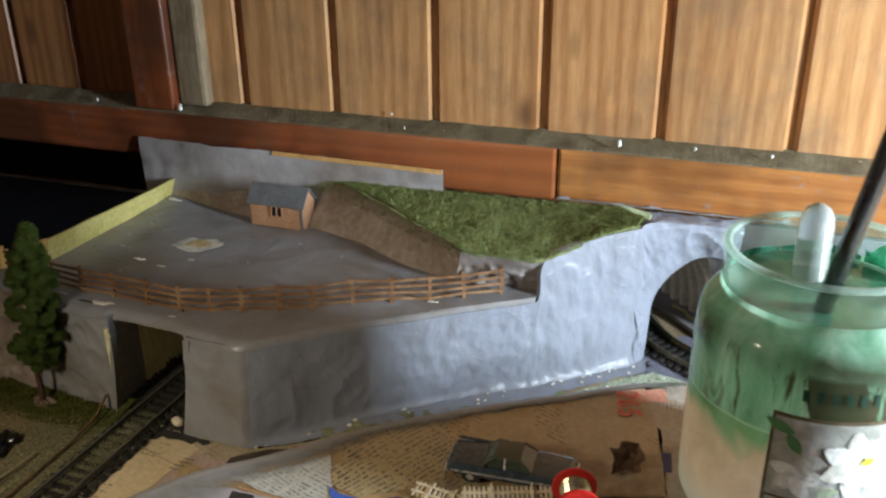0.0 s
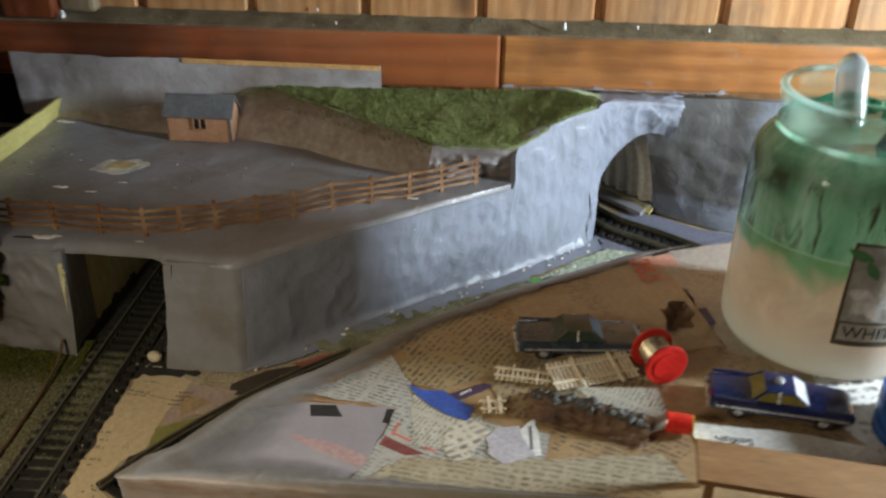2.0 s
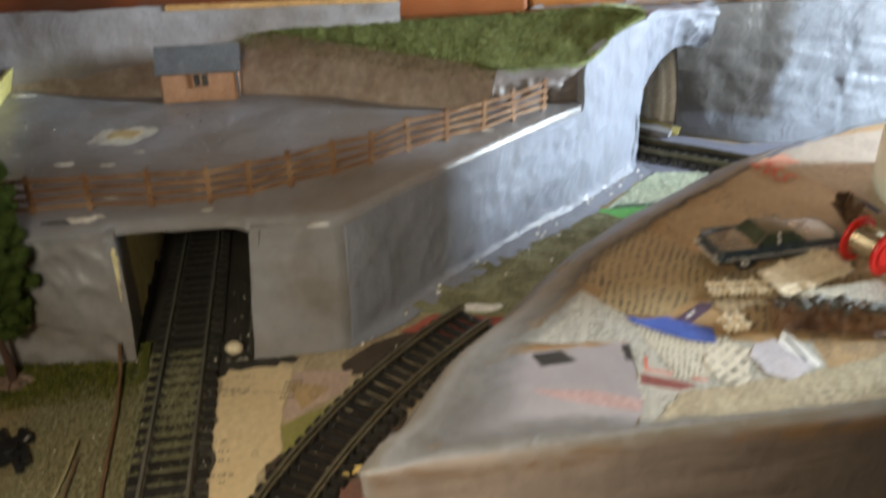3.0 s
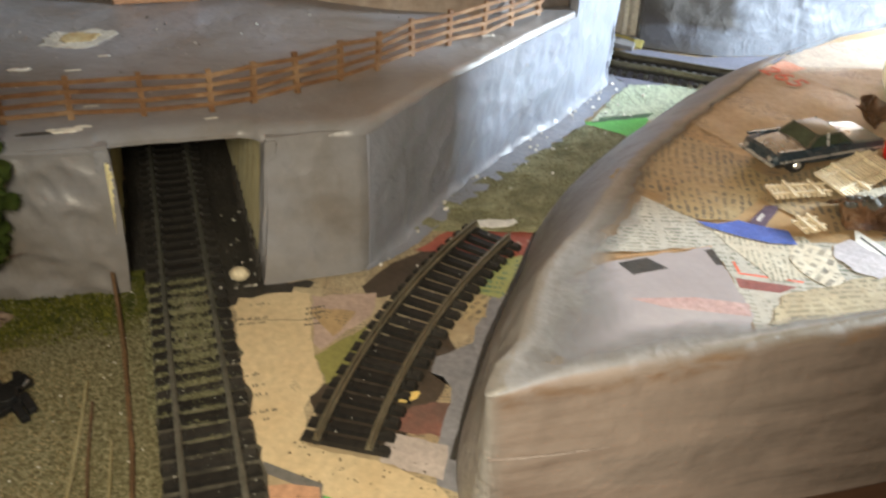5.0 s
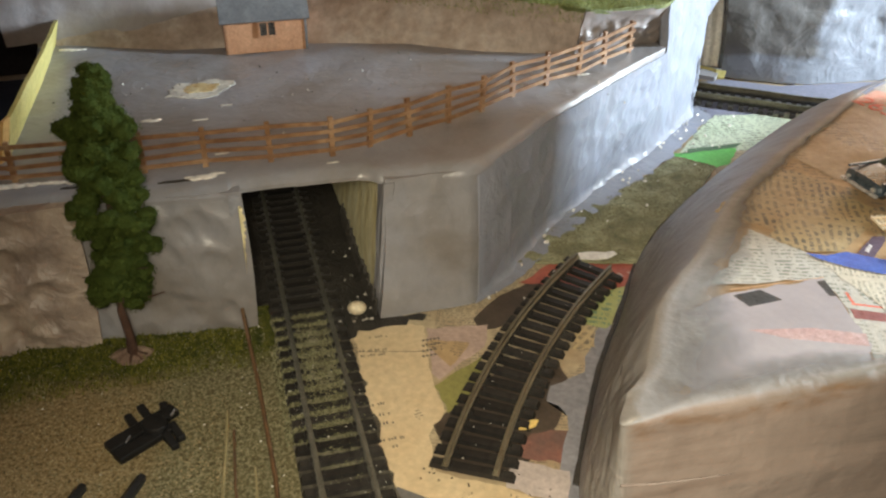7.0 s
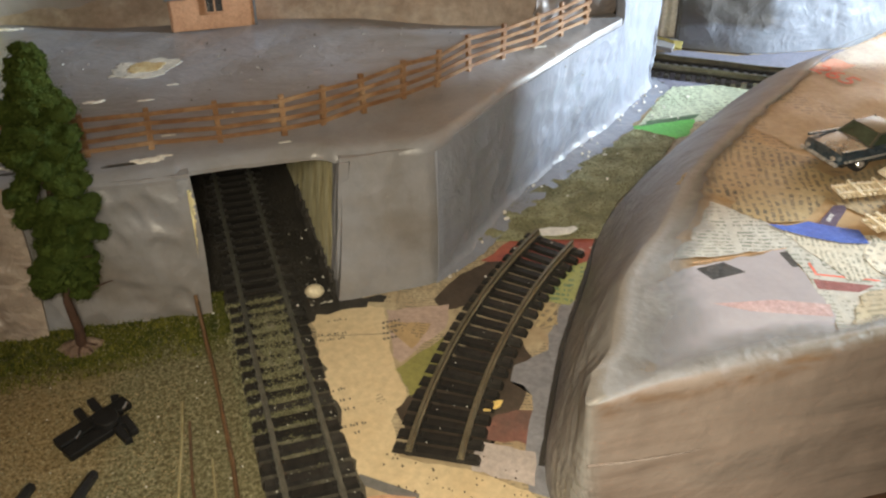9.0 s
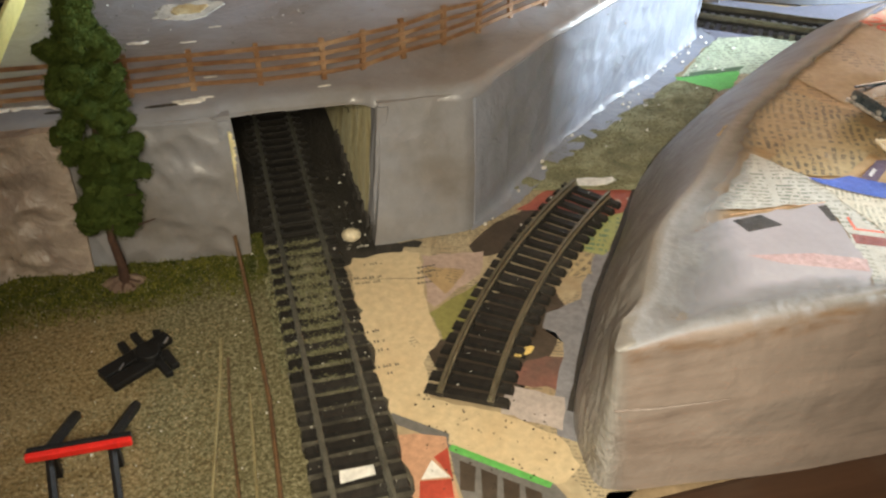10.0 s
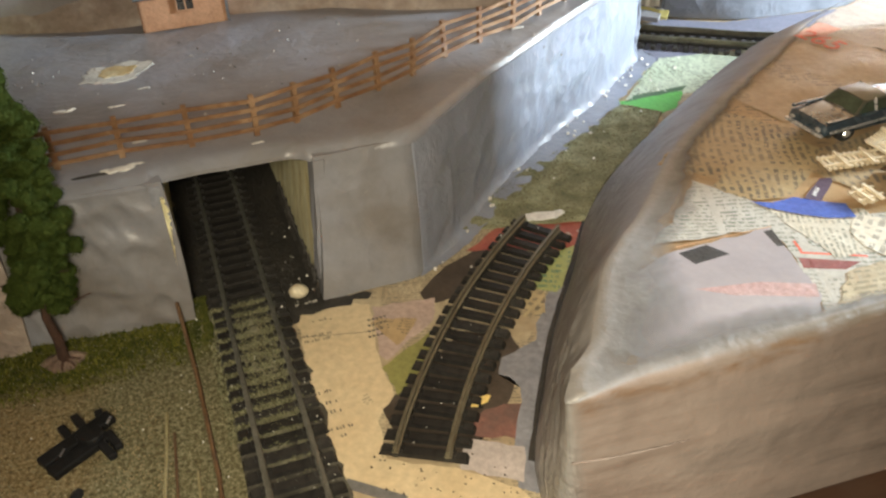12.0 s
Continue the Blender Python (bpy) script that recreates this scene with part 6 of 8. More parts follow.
lump = slab(lambda u, v: (-0.3903 + 0.0078 * v * math.cos(6.2832 * u) * (1 + 0.2 * math.sin(19 * u)), 0.3500 + 0.0052 * v * math.sin(6.2832 * u), 0.0030 + 0.0034 * (1 - v * v) + 0.0010 * noise.noise(Vector((u * 9, v * 4, 2)))), 36, 6, (0, 0, -0.0012))
tagged(part("tree_base", lump, surface("brown_glue_lump", [(0.07, 0.045, 0.032), (0.14, 0.09, 0.065), (0.30, 0.22, 0.17)], 120, 600, 0.8, 0.8, 0.001), smooth=True), "brown lump of glue at the tree's foot", "glue")

# ---- fence on the deck ----
FENCE = surface("brown_fence_plastic", [(0.11, 0.05, 0.024), (0.20, 0.105, 0.050), (0.34, 0.22, 0.13)], 70, 600, 0.42, 0.4, 0.0004)
fence = thing("model_fence", "brown plastic post-and-rail fence curving along the deck's edge", "model fence", (-0.28, 0.40, DECK))
POSTS = [(-0.4380, 0.3855), (-0.423, 0.3835), (-0.3990, 0.3815), (-0.3753, 0.3795), (-0.3518, 0.3785), (-0.3264, 0.3775), (-0.3016, 0.3752), (-0.2846, 0.3820), (-0.2669, 0.3880), (-0.2469, 0.3965), (-0.2286, 0.4045), (-0.2097, 0.4180), (-0.1886, 0.4280), (-0.1678, 0.4370), (-0.1500, 0.4470), (-0.1300, 0.4590)]
tops = []
for i, (x, y) in enumerate(POSTS):
    y += 0.0045 if i < 7 else 0.0030
    z = deck_height(x, y)
    q = POSTS[min(i + 1, len(POSTS) - 1)], POSTS[max(i - 1, 0)]
    a = math.degrees(math.atan2(q[0][1] - q[1][1], q[0][0] - q[1][0]))
    lean = 3.0 * math.sin(i * 2.1)
    part("post", box((0.0022, 0.0018, 0.0185), (x, y, z + 0.0078), (lean, lean * 0.5, a), taper=0.9), FENCE, fence, local=False)
    tops.append(Vector((x, y, z)))
for i, (a, b) in enumerate(zip(tops, tops[1:])):
    for k, h in enumerate((0.0030, 0.0071, 0.0112, 0.0153)):
        d = (b - a).normalized()
        n = Vector((d.y, -d.x, 0)) * 0.0013
        jig = Vector((0, 0, 0.0006 * math.sin(i * 3.3 + k)))
        p, q = a + n + Vector((0, 0, h)) - d * 0.0015 + jig, b + n + Vector((0, 0, h)) + d * 0.0015 - jig
        m, L = (p + q) / 2, (q - p).length
        yaw, pit = math.degrees(math.atan2(d.y, d.x)), -math.degrees(math.asin((q.z - p.z) / L))
        part("rail", box((L, 0.0008, 0.0016), m, (0, pit, yaw)), FENCE, fence, local=False)
rnd = random.Random(17)
for i, (x, y, r) in enumerate([(-0.354, 0.3735, 0.0045), (-0.349, 0.3745, 0.0032), (-0.3025, 0.3728, 0.0016), (-0.385, 0.3760, 0.0028), (-0.4035, 0.3815, 0.0040), (-0.4125, 0.3830, 0.0042), (-0.4215, 0.3842, 0.0050), (-0.4320, 0.3850, 0.0040), (-0.412, 0.5310, 0.0050), (-0.373, 0.4350, 0.0030), (-0.352, 0.4300, 0.0024), (-0.340, 0.4460, 0.0018), (-0.398, 0.4500, 0.0016), (-0.345, 0.3930, 0.0018), (-0.166, 0.4395, 0.0024)]):
    bm = bmesh.new()
    for k in range(5):
        ic = bmesh.ops.create_icosphere(bm, subdivisions=1, radius=r * rnd.uniform(0.25, 0.5))["verts"]
        o = Vector(((k - 2) * r * 0.5, rnd.uniform(-0.25, 0.25) * r, 0))
        for v in ic:
            v.co = Vector((v.co.x * 1.5, v.co.y * 0.7, v.co.z * 0.35)) + o
    ob = part("glue_flake", bm, CHIP, smooth=True)
    ob.location = (x, y, deck_height(x, y) + 0.0003)
    tagged(ob, "dried white glue flake on the grey deck", "glue", "glue flakes")

for x, y, w in ((-0.3620, 0.3732, 0.0085), (-0.4010, 0.3770, 0.0050)):
    crack = part("torn_crack", prism([(-w, -0.0004), (-w * 0.3, -0.0009), (w, -0.0006), (w * 0.8, 0.0006), (0, 0.0004), (-w * 0.7, 0.0006)], 0, 0.0004, rag=0.0002, seed=3), BLACK_BED)
    crack.location = (x, y, deck_height(x, y) + 0.0002)
    tagged(crack, "dark crack torn in the grey deck paper", "crack")

# ---- yellow wall, hut, backing paper ----
ywall = thing("yellow_wall", "low bent yellow card wall at the deck's end", "card wall", (-0.426, 0.475, DECK))


def yellow(u, v):
    y = 0.4120 + 0.1300 * u
    x = -0.4285 + 0.0020 * math.sin(3.1 * u) + 0.0070 * u * u + 0.0040 * v
    return (x, y, deck_height(x, y) - 0.0006 + (0.0170 - 0.0035 * u * u) * v)


part("card", slab(yellow, 40, 6, (-0.0018, 0, 0)), YELLOW_CARD, ywall, local=False)
part("end_flap", slab(lambda u, v: (-0.4290 + 0.0050 * v - 0.006 * u * 0.3, 0.4115 - 0.0050 * u, deck_height(-0.43, 0.41) - 0.0006 + 0.0185 * v), 5, 5, (-0.0014, 0, 0)), surface("ochre_card", [(0.42, 0.22, 0.06), (0.55, 0.34, 0.12)], 60, 400, 0.6, 0.3), ywall, "ochre folded end", local=False)
ochre = thing("card_wall", "ochre folded card wall standing on the narrow deck strip", "card wall", (-0.49, 0.396, DECK))
OCHRE_CARD = surface("ochre_folded_card", [(0.38, 0.20, 0.045), (0.50, 0.30, 0.08), (0.56, 0.38, 0.14)], 60, 400, 0.6, 0.3)
part("card", slab(lambda u, v: (-0.5800 + 0.1320 * u, 0.3985 - 0.0065 * u + 0.0005 * math.sin(9 * u), deck_height(-0.49, 0.396) - 0.0014 + 0.0105 * v), 40, 6, (0, 0.0012, 0)), OCHRE_CARD, ochre, local=False)
part("top_fold", slab(lambda u, v: (-0.5800 + 0.1280 * u, 0.3985 - 0.0065 * u + 0.0085 * v, deck_height(-0.49, 0.396) + 0.0093 + 0.0012 * v), 40, 4, (0, 0, -0.0009)), surface("pale_ochre_card", [(0.46, 0.34, 0.20), (0.58, 0.47, 0.33)], 60, 400, 0.6, 0.3), ochre, "paler folded top", local=False)
part("end_flap", slab(lambda u, v: (-0.4479 - 0.0016 * v, 0.3912 + 0.0075 * u, deck_height(-0.49, 0.396) - 0.0014 + 0.0150 * v), 6, 6, (-0.0012, 0, 0)), OCHRE_CARD, ochre, "upright folded end", local=False)
hut = thing("model_hut", "orange-brown model hut with a slate-grey pitched roof", "model building", (-0.3139, 0.5243, DECK - 0.0008), -0.5)
HW, HD, HE, HR = 0.0215, 0.0088, 0.0185, 0.0285
BRICK = surface("orange_brick_paper", [(0.36, 0.18, 0.095), (0.46, 0.25, 0.14)], 150, 900, 0.7, 0.4, 0.0003)
for s in (-1, 1):
    bm = box((2 * HW, 0.0012, HE), (0, s * HD, HE / 2))
    part("wall", bm, BRICK, hut)
    bm = bmesh.new()
    for x in (s * HW, s * (HW - 0.0012)):
        vs = [bm.verts.new((x, y, z)) for y, z in ((-HD - 0.0006, 0), (HD + 0.0006, 0), (HD + 0.0006, HE), (0, HR), (-HD - 0.0006, HE))]
        bm.faces.new(vs)
    bm.verts.ensure_lookup_table()
    for i in range(5):
        j = (i + 1) % 5
        bm.faces.new((bm.verts[i], bm.verts[j], bm.verts[5 + j], bm.verts[5 + i]))
    part("gable", bm, BRICK, hut)
ROOF = surface("slate_grey_roof", [(0.085, 0.09, 0.10), (0.15, 0.155, 0.165)], 90, 700, 0.55, 0.5, 0.0004)
ang = math.degrees(math.atan2(HR - HE, HD))
for s in (-1, 1):
    L = math.hypot(HR - HE, HD) + 0.0030
    part("roof_slope", box((2 * HW + 0.0034, L, 0.0009), (0, s * (HD / 2 + 0.0011), (HE + HR) / 2 - 0.0006), (-s * ang, 0, 0)), ROOF, hut)
part("ridge", rod((-HW - 0.0017, 0, HR + 0.0004), (HW + 0.0017, 0, HR + 0.0004), 0.0009), ROOF, hut)
wn = part("window", box((0.0086, 0.0006, 0.0076), (0.0010, -HD - 0.0007, 0.0125)), surface("dark_pane", [(0.012, 0.010, 0.010), (0.02, 0.018, 0.018)], 100, 500, 0.2, 0.1), hut, "dark two-light window")
for x in (-0.0033, 0.0010, 0.0053):
    part("mullion", box((0.0007, 0.0006, 0.0080), (x, -HD - 0.0012, 0.0125)), BRICK, wn)
for z in (0.0087, 0.0163):
    part("frame_bar", box((0.0094, 0.0006, 0.0007), (0.0010, -HD - 0.0012, z)), BRICK, wn)
part("corner_strip", box((0.0012, 0.0012, HE), (HW - 0.0006, -HD - 0.0004, HE / 2)), ROOF, hut)
backing = thing("backing_paper", "grey-painted paper strip pasted along the wall rail", "paper", (-0.32, 0.545, 0.08))


def paper_fn(u, v):
    x = -0.4490 + 0.2525 * u
    low = 0.0700 + 0.0180 * u
    top = 0.1125 - 0.0015 * u
    y = 0.5448 - 0.003 * math.exp(-((u - 0.28) / 0.10) ** 2) - 0.0015 * abs(noise.noise(Vector((u * 14, v * 2, 0)))) - 0.004 * (1 - v) * (1 - u)
    return (x + 0.004 * (1 - v) * (1 - u), y, low + (top - low) * v + 0.0012 * noise.noise(Vector((u * 20, 3, 0))) * v)


part("paper", slab(paper_fn, 70, 10, (0, 0.0005, 0)), surface("pale_grey_paper", [(0.22, 0.185, 0.165), (0.32, 0.295, 0.300), (0.40, 0.38, 0.40)], 17, 240, 0.5, 0.25, 0.001, contrast=0.08, wrinkle=0.3), backing, smooth=True, local=False)
part("bare_edge", slab(lambda u, v: (-0.3300 + 0.1330 * u, 0.5436, 0.1090 + 0.0032 * v - 0.001 * u), 30, 1, (0, 0.0006, 0)), flat("orange_edge", (0.48, 0.27, 0.10)), backing, "unpainted orange edge", local=False)

# ---- things on the scatter ground and the table ----
egg = bmesh.new()
for v in bmesh.ops.create_icosphere(egg, subdivisions=3, radius=0.0036)["verts"]:
    v.co = Vector((v.co.x * 1.15, v.co.y * 0.85, v.co.z * 0.85)) * (1 + 0.10 * noise.noise(v.co * 300))
pebble = part("pebble", egg, surface("cream_pebble", [(0.52, 0.44, 0.30), (0.66, 0.58, 0.42)], 200, 900, 0.5, 0.2), smooth=True)
pebble.location = (-0.2985, 0.3585, 0.0030)
tagged(pebble, "smooth cream pebble at the tunnel mouth", "pebble")
chip = tagged(part("paper_chip", prism([(-0.0042, -0.0010), (-0.0015, 0.0014), (0.0030, 0.0020), (0.0042, 0.0012), (0.0022, -0.0010), (-0.0020, -0.0018)], 0, 0.0008), flat("yellow_chip", (0.66, 0.48, 0.16))), "small yellow chip beside the curved track", "scrap")
chip.location = (-0.2520, 0.2725, 0.0016)
ws = tagged(part("white_label", prism([(-0.0055, -0.0020), (0.0055, -0.0014), (0.0056, 0.0022), (-0.0050, 0.0026)], 0, 0.0006), WHITE_PAPER), "white paper scrap between the rails", "paper scrap")
ws.location = (-0.3205, 0.2335, 0.0028)

gadget = thing("black_bogie", "loose black plastic wagon underframe lying on the ground", "model part", (-0.3840, 0.3020, 0.0022), 33.0)
gadget.scale = (0.82, 0.95, 1)
part("frame", box((0.0330, 0.0058, 0.0028), (0, 0.0032, 0.0020)), BLACK, gadget, bevel=0.0005)
part("frame", box((0.0260, 0.0056, 0.0028), (-0.004, -0.0034, 0.0018)), BLACK, gadget, bevel=0.0005)
for x, y, a, L in ((-0.001, 0.0085, 80, 0.010), (0.006, 0.009, 80, 0.011), (0.0040, -0.0095, 82, 0.010), (0.0088, -0.0075, 78, 0.010), (0.0125, 0.0050, 60, 0.010)):
    part("arm", box((L, 0.0034, 0.0026), (x, y, 0.0019), (0, 0, a)), BLACK, gadget, bevel=0.0005)
part("hub", rod((0.004, 0.000, 0.0005), (0.004, 0.000, 0.0050), 0.0060, 0.0050, 16), BLACK, gadget, bevel=0.0004)
for x in (-0.010, 0.012):
    part("pin", rod((x, 0, 0.0030), (x + 0.003, 0.0006, 0.0042), 0.0005), surface("steel", [(0.4, 0.4, 0.4), (0.6, 0.6, 0.6)], 100, 500, 0.25, 0.1, metal=1.0), gadget, "small bright pin")

buffer = thing("buffer_stop", "black model buffer stop with a bright red beam", "buffer stop", (-0.4000, 0.2560, 0.0014), -2.0)
RED = surface("red_plastic", [(0.55, 0.015, 0.012), (0.68, 0.03, 0.02)], 60, 500, 0.35, 0.15)
part("beam", box((0.0305, 0.0022, 0.0024), (0, 0, 0.0125)), RED, buffer, "red beam", bevel=0.0004)
part("beam_back", box((0.0300, 0.0018, 0.0026), (0, 0.0021, 0.0126)), BLACK, buffer, bevel=0.0003)
for s in (-1, 1):
    part("upright", box((0.0028, 0.0026, 0.0125), (s * 0.0090, 0.0026, 0.0062)), BLACK, buffer, bevel=0.0003)
    part("brace", rod((s * 0.0095 + 0.0035, 0.0270, 0.0006), (s * 0.0090, 0.0030, 0.0118), 0.0018, seg=6), BLACK, buffer)
    part("brace", rod((s * 0.0090 + 0.001, -0.0140, 0.0006), (s * 0.0090, 0.0010, 0.0105), 0.0014, seg=6), BLACK, buffer)
part("foot", box((0.0200, 0.0026, 0.0016), (0, -0.0140, 0.0008)), DARK_PAPER, buffer, bevel=0.0003)
RUST = surface("rusty_rod", [(0.060, 0.032, 0.015), (0.145, 0.080, 0.036)], 120, 900, 0.6, 0.4, 0.0003)
BRASS = surface("dull_brass_rod", [(0.18, 0.15, 0.07), (0.30, 0.26, 0.14)], 120, 900, 0.5, 0.4, 0.0003)
for name, pts, r, mt, label in (
        ("loose_rail", [(-0.3458, 0.3555, 0.0135), (-0.3450, 0.3440, 0.0060), (-0.3438, 0.3200, 0.0034), (-0.3428, 0.2715, 0.0032), (-0.3450, 0.2000, 0.0034)], 0.0008, RUST, "thin rusty rod lying beside the track"),
        ("loose_rod", [(-0.3560, 0.3060, 0.0040), (-0.3575, 0.2900, 0.0032), (-0.3640, 0.2350, 0.0028), (-0.3660, 0.2050, 0.0028)], 0.0006, BRASS, "thin dull brass rod on the ground"),
        ("loose_rod", [(-0.3545, 0.2960, 0.0034), (-0.3560, 0.2700, 0.0028), (-0.3560, 0.2100, 0.0028)], 0.0005, RUST, "thin brown rod on the ground"),
        ("loose_rod", [(-0.3488, 0.2760, 0.0034), (-0.3500, 0.2500, 0.0028), (-0.3520, 0.2100, 0.0028)], 0.0005, BRASS, "short thin brass rod on the ground")):
    bm = bmesh.new()
    for a, b in zip(pts, pts[1:]):
        rod(a, b, r, None, 8, bm)
    tagged(part(name, bm, mt, smooth=True), label, "rod", "loose rods")

# ---- cream scrap under the loose track's end, and plaster crumbs along the wall's foot ----
endscrap = tagged(part("cream_scrap", prism([(-0.0085, -0.0030), (-0.0020, -0.0036), (0.0050, -0.0026), (0.0092, 0.0006), (0.0078, 0.0034), (0.0036, 0.0022), (-0.0030, 0.0030), (-0.0088, 0.0016)], 0, 0.0007, rag=0.0005, seed=4), WHITE_PAPER), "cream paper scrap at the end of the loose track", "paper scrap")
endscrap.location = (-0.1815, 0.3712, 0.0022)
endscrap.rotation_euler = (0, 0, radians(-14))
dice = random.Random(77)
chips = bmesh.new()
for k in range(46):
    q = along([(x, y, 0) for x, y in BASE], dice.random() ** 0.8)
    d = 0.004 + 0.030 * dice.random() ** 2.5
    r = dice.uniform(0.0004, 0.0011)
    bmesh.ops.create_icosphere(chips, subdivisions=1, radius=r, matrix=pose(q.x + 0.68 * d, q.y - 0.73 * d, 0.0022 + r * 0.5, dice.uniform(0, 90), 0, dice.uniform(0, 90)) @ Matrix.Diagonal((1.5, 0.9, 0.6, 1)))
tagged(part("plaster_crumbs", chips, CHIP), "white plaster crumbs along the painted wall's foot", "crumbs", kind="stuff")

# ---- clutter on the mound ----
T = TOP + 0.0010
CHROME = surface("worn_chrome", [(0.52, 0.52, 0.53), (0.68, 0.68, 0.68)], 120, 700, 0.28, 0.15, 0.0002, metal=0.6)
TYRE = surface("black_rubber", [(0.012, 0.012, 0.012), (0.025, 0.025, 0.025)], 120, 700, 0.7, 0.3, 0.0002)


def toy_car(label, at, turn, body_mat, roof_mat, glass_mat, screen_mat, beacon=None, length=0.0545, width=0.0205):
    """A long-bonneted saloon: body shell, cabin, roof, bumpers, lamps and four wheels; x runs from boot to bonnet."""
    t = thing("toy_car", label, "toy car", at, turn, group="toy cars")
    t.scale = (1, 1, 0.74)
    L, W = length / 2, width / 2
    # stations along the body: x, sill, waist, half width
    st = [(-L, 0.0052, 0.0098, 0.86), (-L * 0.96, 0.0042, 0.0110, 0.94), (-L * 0.55, 0.0036, 0.0116, 1.0), (-L * 0.2, 0.0034, 0.0116, 1.0), (L * 0.25, 0.0034, 0.0116, 1.0), (L * 0.6, 0.0036, 0.0112, 0.99), (L * 0.93, 0.0042, 0.0104, 0.94), (L, 0.0054, 0.0092, 0.88)]
    bm, rings = bmesh.new(), []
    for x, lo, hi, k in st:
        w = W * k
        sec = [(-w * 0.90, lo), (-w, lo + 0.0016), (-w * 1.0, hi - 0.0024), (-w * 0.93, hi - 0.0005), (-w * 0.78, hi), (-w * 0.4, hi + 0.0004), (0, hi + 0.0006), (w * 0.4, hi + 0.0004), (w * 0.78, hi), (w * 0.93, hi - 0.0005), (w, hi - 0.0024), (w, lo + 0.0016), (w * 0.90, lo)]
        rings.append([bm.verts.new((x, y, z)) for y, z in sec])
    for a, b in zip(rings, rings[1:]):
        for i in range(len(a)):
            j = (i + 1) % len(a)
            bm.faces.new((a[i], a[j], b[j], b[i]))
    bm.faces.new(rings[0][::-1]), bm.faces.new(rings[-1])
    body = part("body", bm, body_mat, t, smooth=False, bevel=0.0004)
    for s in (-1, 1):
        part("side_strip", box((length * 0.92, 0.0006, 0.0011), (0, s * (W + 0.0001), 0.0074)), CHROME, body, "thin chrome strip")
        part("tail_fin", box((length * 0.30, 0.0011, 0.0012), (-L * 0.66, s * W * 0.88, 0.0120), (0, 2, 0)), body_mat, body)
    # cabin: glass with pillars, then the roof
    gx = [(-L * 0.42, 0.0114), (-L * 0.20, 0.0172), (L * 0.12, 0.0172), (L * 0.36, 0.0114)]
    bm = bmesh.new()
    lo = [[bm.verts.new((x, s * W * (0.80 if z < 0.012 else 0.62), z)) for x, z in gx] for s in (-1, 1)]
    bm.faces.new(lo[0]), bm.faces.new(lo[1][::-1])
    for i in range(4):
        j = (i + 1) % 4
        bm.faces.new((lo[0][i], lo[1][i], lo[1][j], lo[0][j]))
    part("cabin_glass", bm, glass_mat, t, "tinted cabin windows")
    bm = bmesh.new()
    rows = []
    for k in range(7):
        x = -L * 0.25 + (L * 0.42) * k / 6
        rows.append([bm.verts.new((x, W * 0.67 * (m / 4 - 1), 0.0173 + 0.0010 * (1 - (m / 4 - 1) ** 2) * math.sin(math.pi * (0.15 + 0.7 * k / 6)))) for m in range(9)])
    for a, b in zip(rows, rows[1:]):
        for i in range(8):
            bm.faces.new((a[i], a[i + 1], b[i + 1], b[i]))
    ex = bmesh.ops.extrude_face_region(bm, geom=list(bm.faces))
    bmesh.ops.translate(bm, vec=(0, 0, -0.0009), verts=[v for v in ex["geom"] if isinstance(v, bmesh.types.BMVert)])
    roof = part("roof", bm, roof_mat, t, smooth=True)
    for s in (-1, 1):
        for x0, x1 in ((-L * 0.43, -L * 0.23), (L * 0.37, L * 0.15), (-L * 0.06, -L * 0.06)):
            part("pillar", rod((x0, s * W * 0.80, 0.0114), (x1, s * W * 0.64, 0.0174), 0.0006, seg=6), CHROME if x0 == x1 else roof_mat, roof)
    for x0, x1, nm in ((L * 0.355, L * 0.155, "windscreen"), (-L * 0.415, -L * 0.235, "rear_window")):
        e = 0.0004 if x0 > 0 else -0.0004
        part(nm, slab(lambda u, v: (x0 + (x1 - x0) * v + e, W * (0.74 - 0.14 * v) * (2 * u - 1), 0.0118 + 0.0052 * v), 4, 3, (-e * 0.6, 0, 0.0002)), screen_mat if x0 > 0 else glass_mat, t, "car window")
    for x in (-L - 0.0006, L + 0.0006):
        part("bumper", box((0.0014, width * 0.94, 0.0018), (x, 0, 0.0056)), CHROME, t, "chrome bumper", bevel=0.0005)
        for s in (-1, 1):
            part("lamp", rod((x * 0.985, s * W * 0.66, 0.0082), (x * 1.005, s * W * 0.66, 0.0082), 0.0012, seg=12), screen_mat if x > 0 else CHROME, t)
    for x in (-L * 0.60, L * 0.58):
        for s in (-1, 1):
            wheel = part("wheel", rod((x, s * (W - 0.0026), 0.0040), (x, s * (W - 0.0002), 0.0040), 0.0040, seg=20), TYRE, t, "black wheel")
            part("hub", rod((x, s * (W - 0.0002), 0.0040), (x, s * (W + 0.0003), 0.0040), 0.0019, 0.0015, seg=14), CHROME, wheel)
    part("underside", box((length * 0.9, width * 0.84, 0.0016), (0, 0, 0.0040)), BLACK, t, "black base plate")
    if beacon:
        part("beacon", lathe_part([(0.0018, 0), (0.0018, 0.0010), (0.0013, 0.0018), (0.0002, 0.0022)], (L * -0.05, 0, 0.0182)), beacon, t, "grey roof beacon", True)
    return t


def lathe_part(profile, at, seg=24):
    bm, rings = lathe(profile, seg, at=at)
    bm.faces.new(rings[0][::-1]), bm.faces.new(rings[-1])
    return bm


TEAL = surface("dark_teal_car_paint", [(0.026, 0.040, 0.054), (0.042, 0.060, 0.076)], 60, 500, 0.28, 0.1, 0.0002, coat=0.5, spec=0.5)
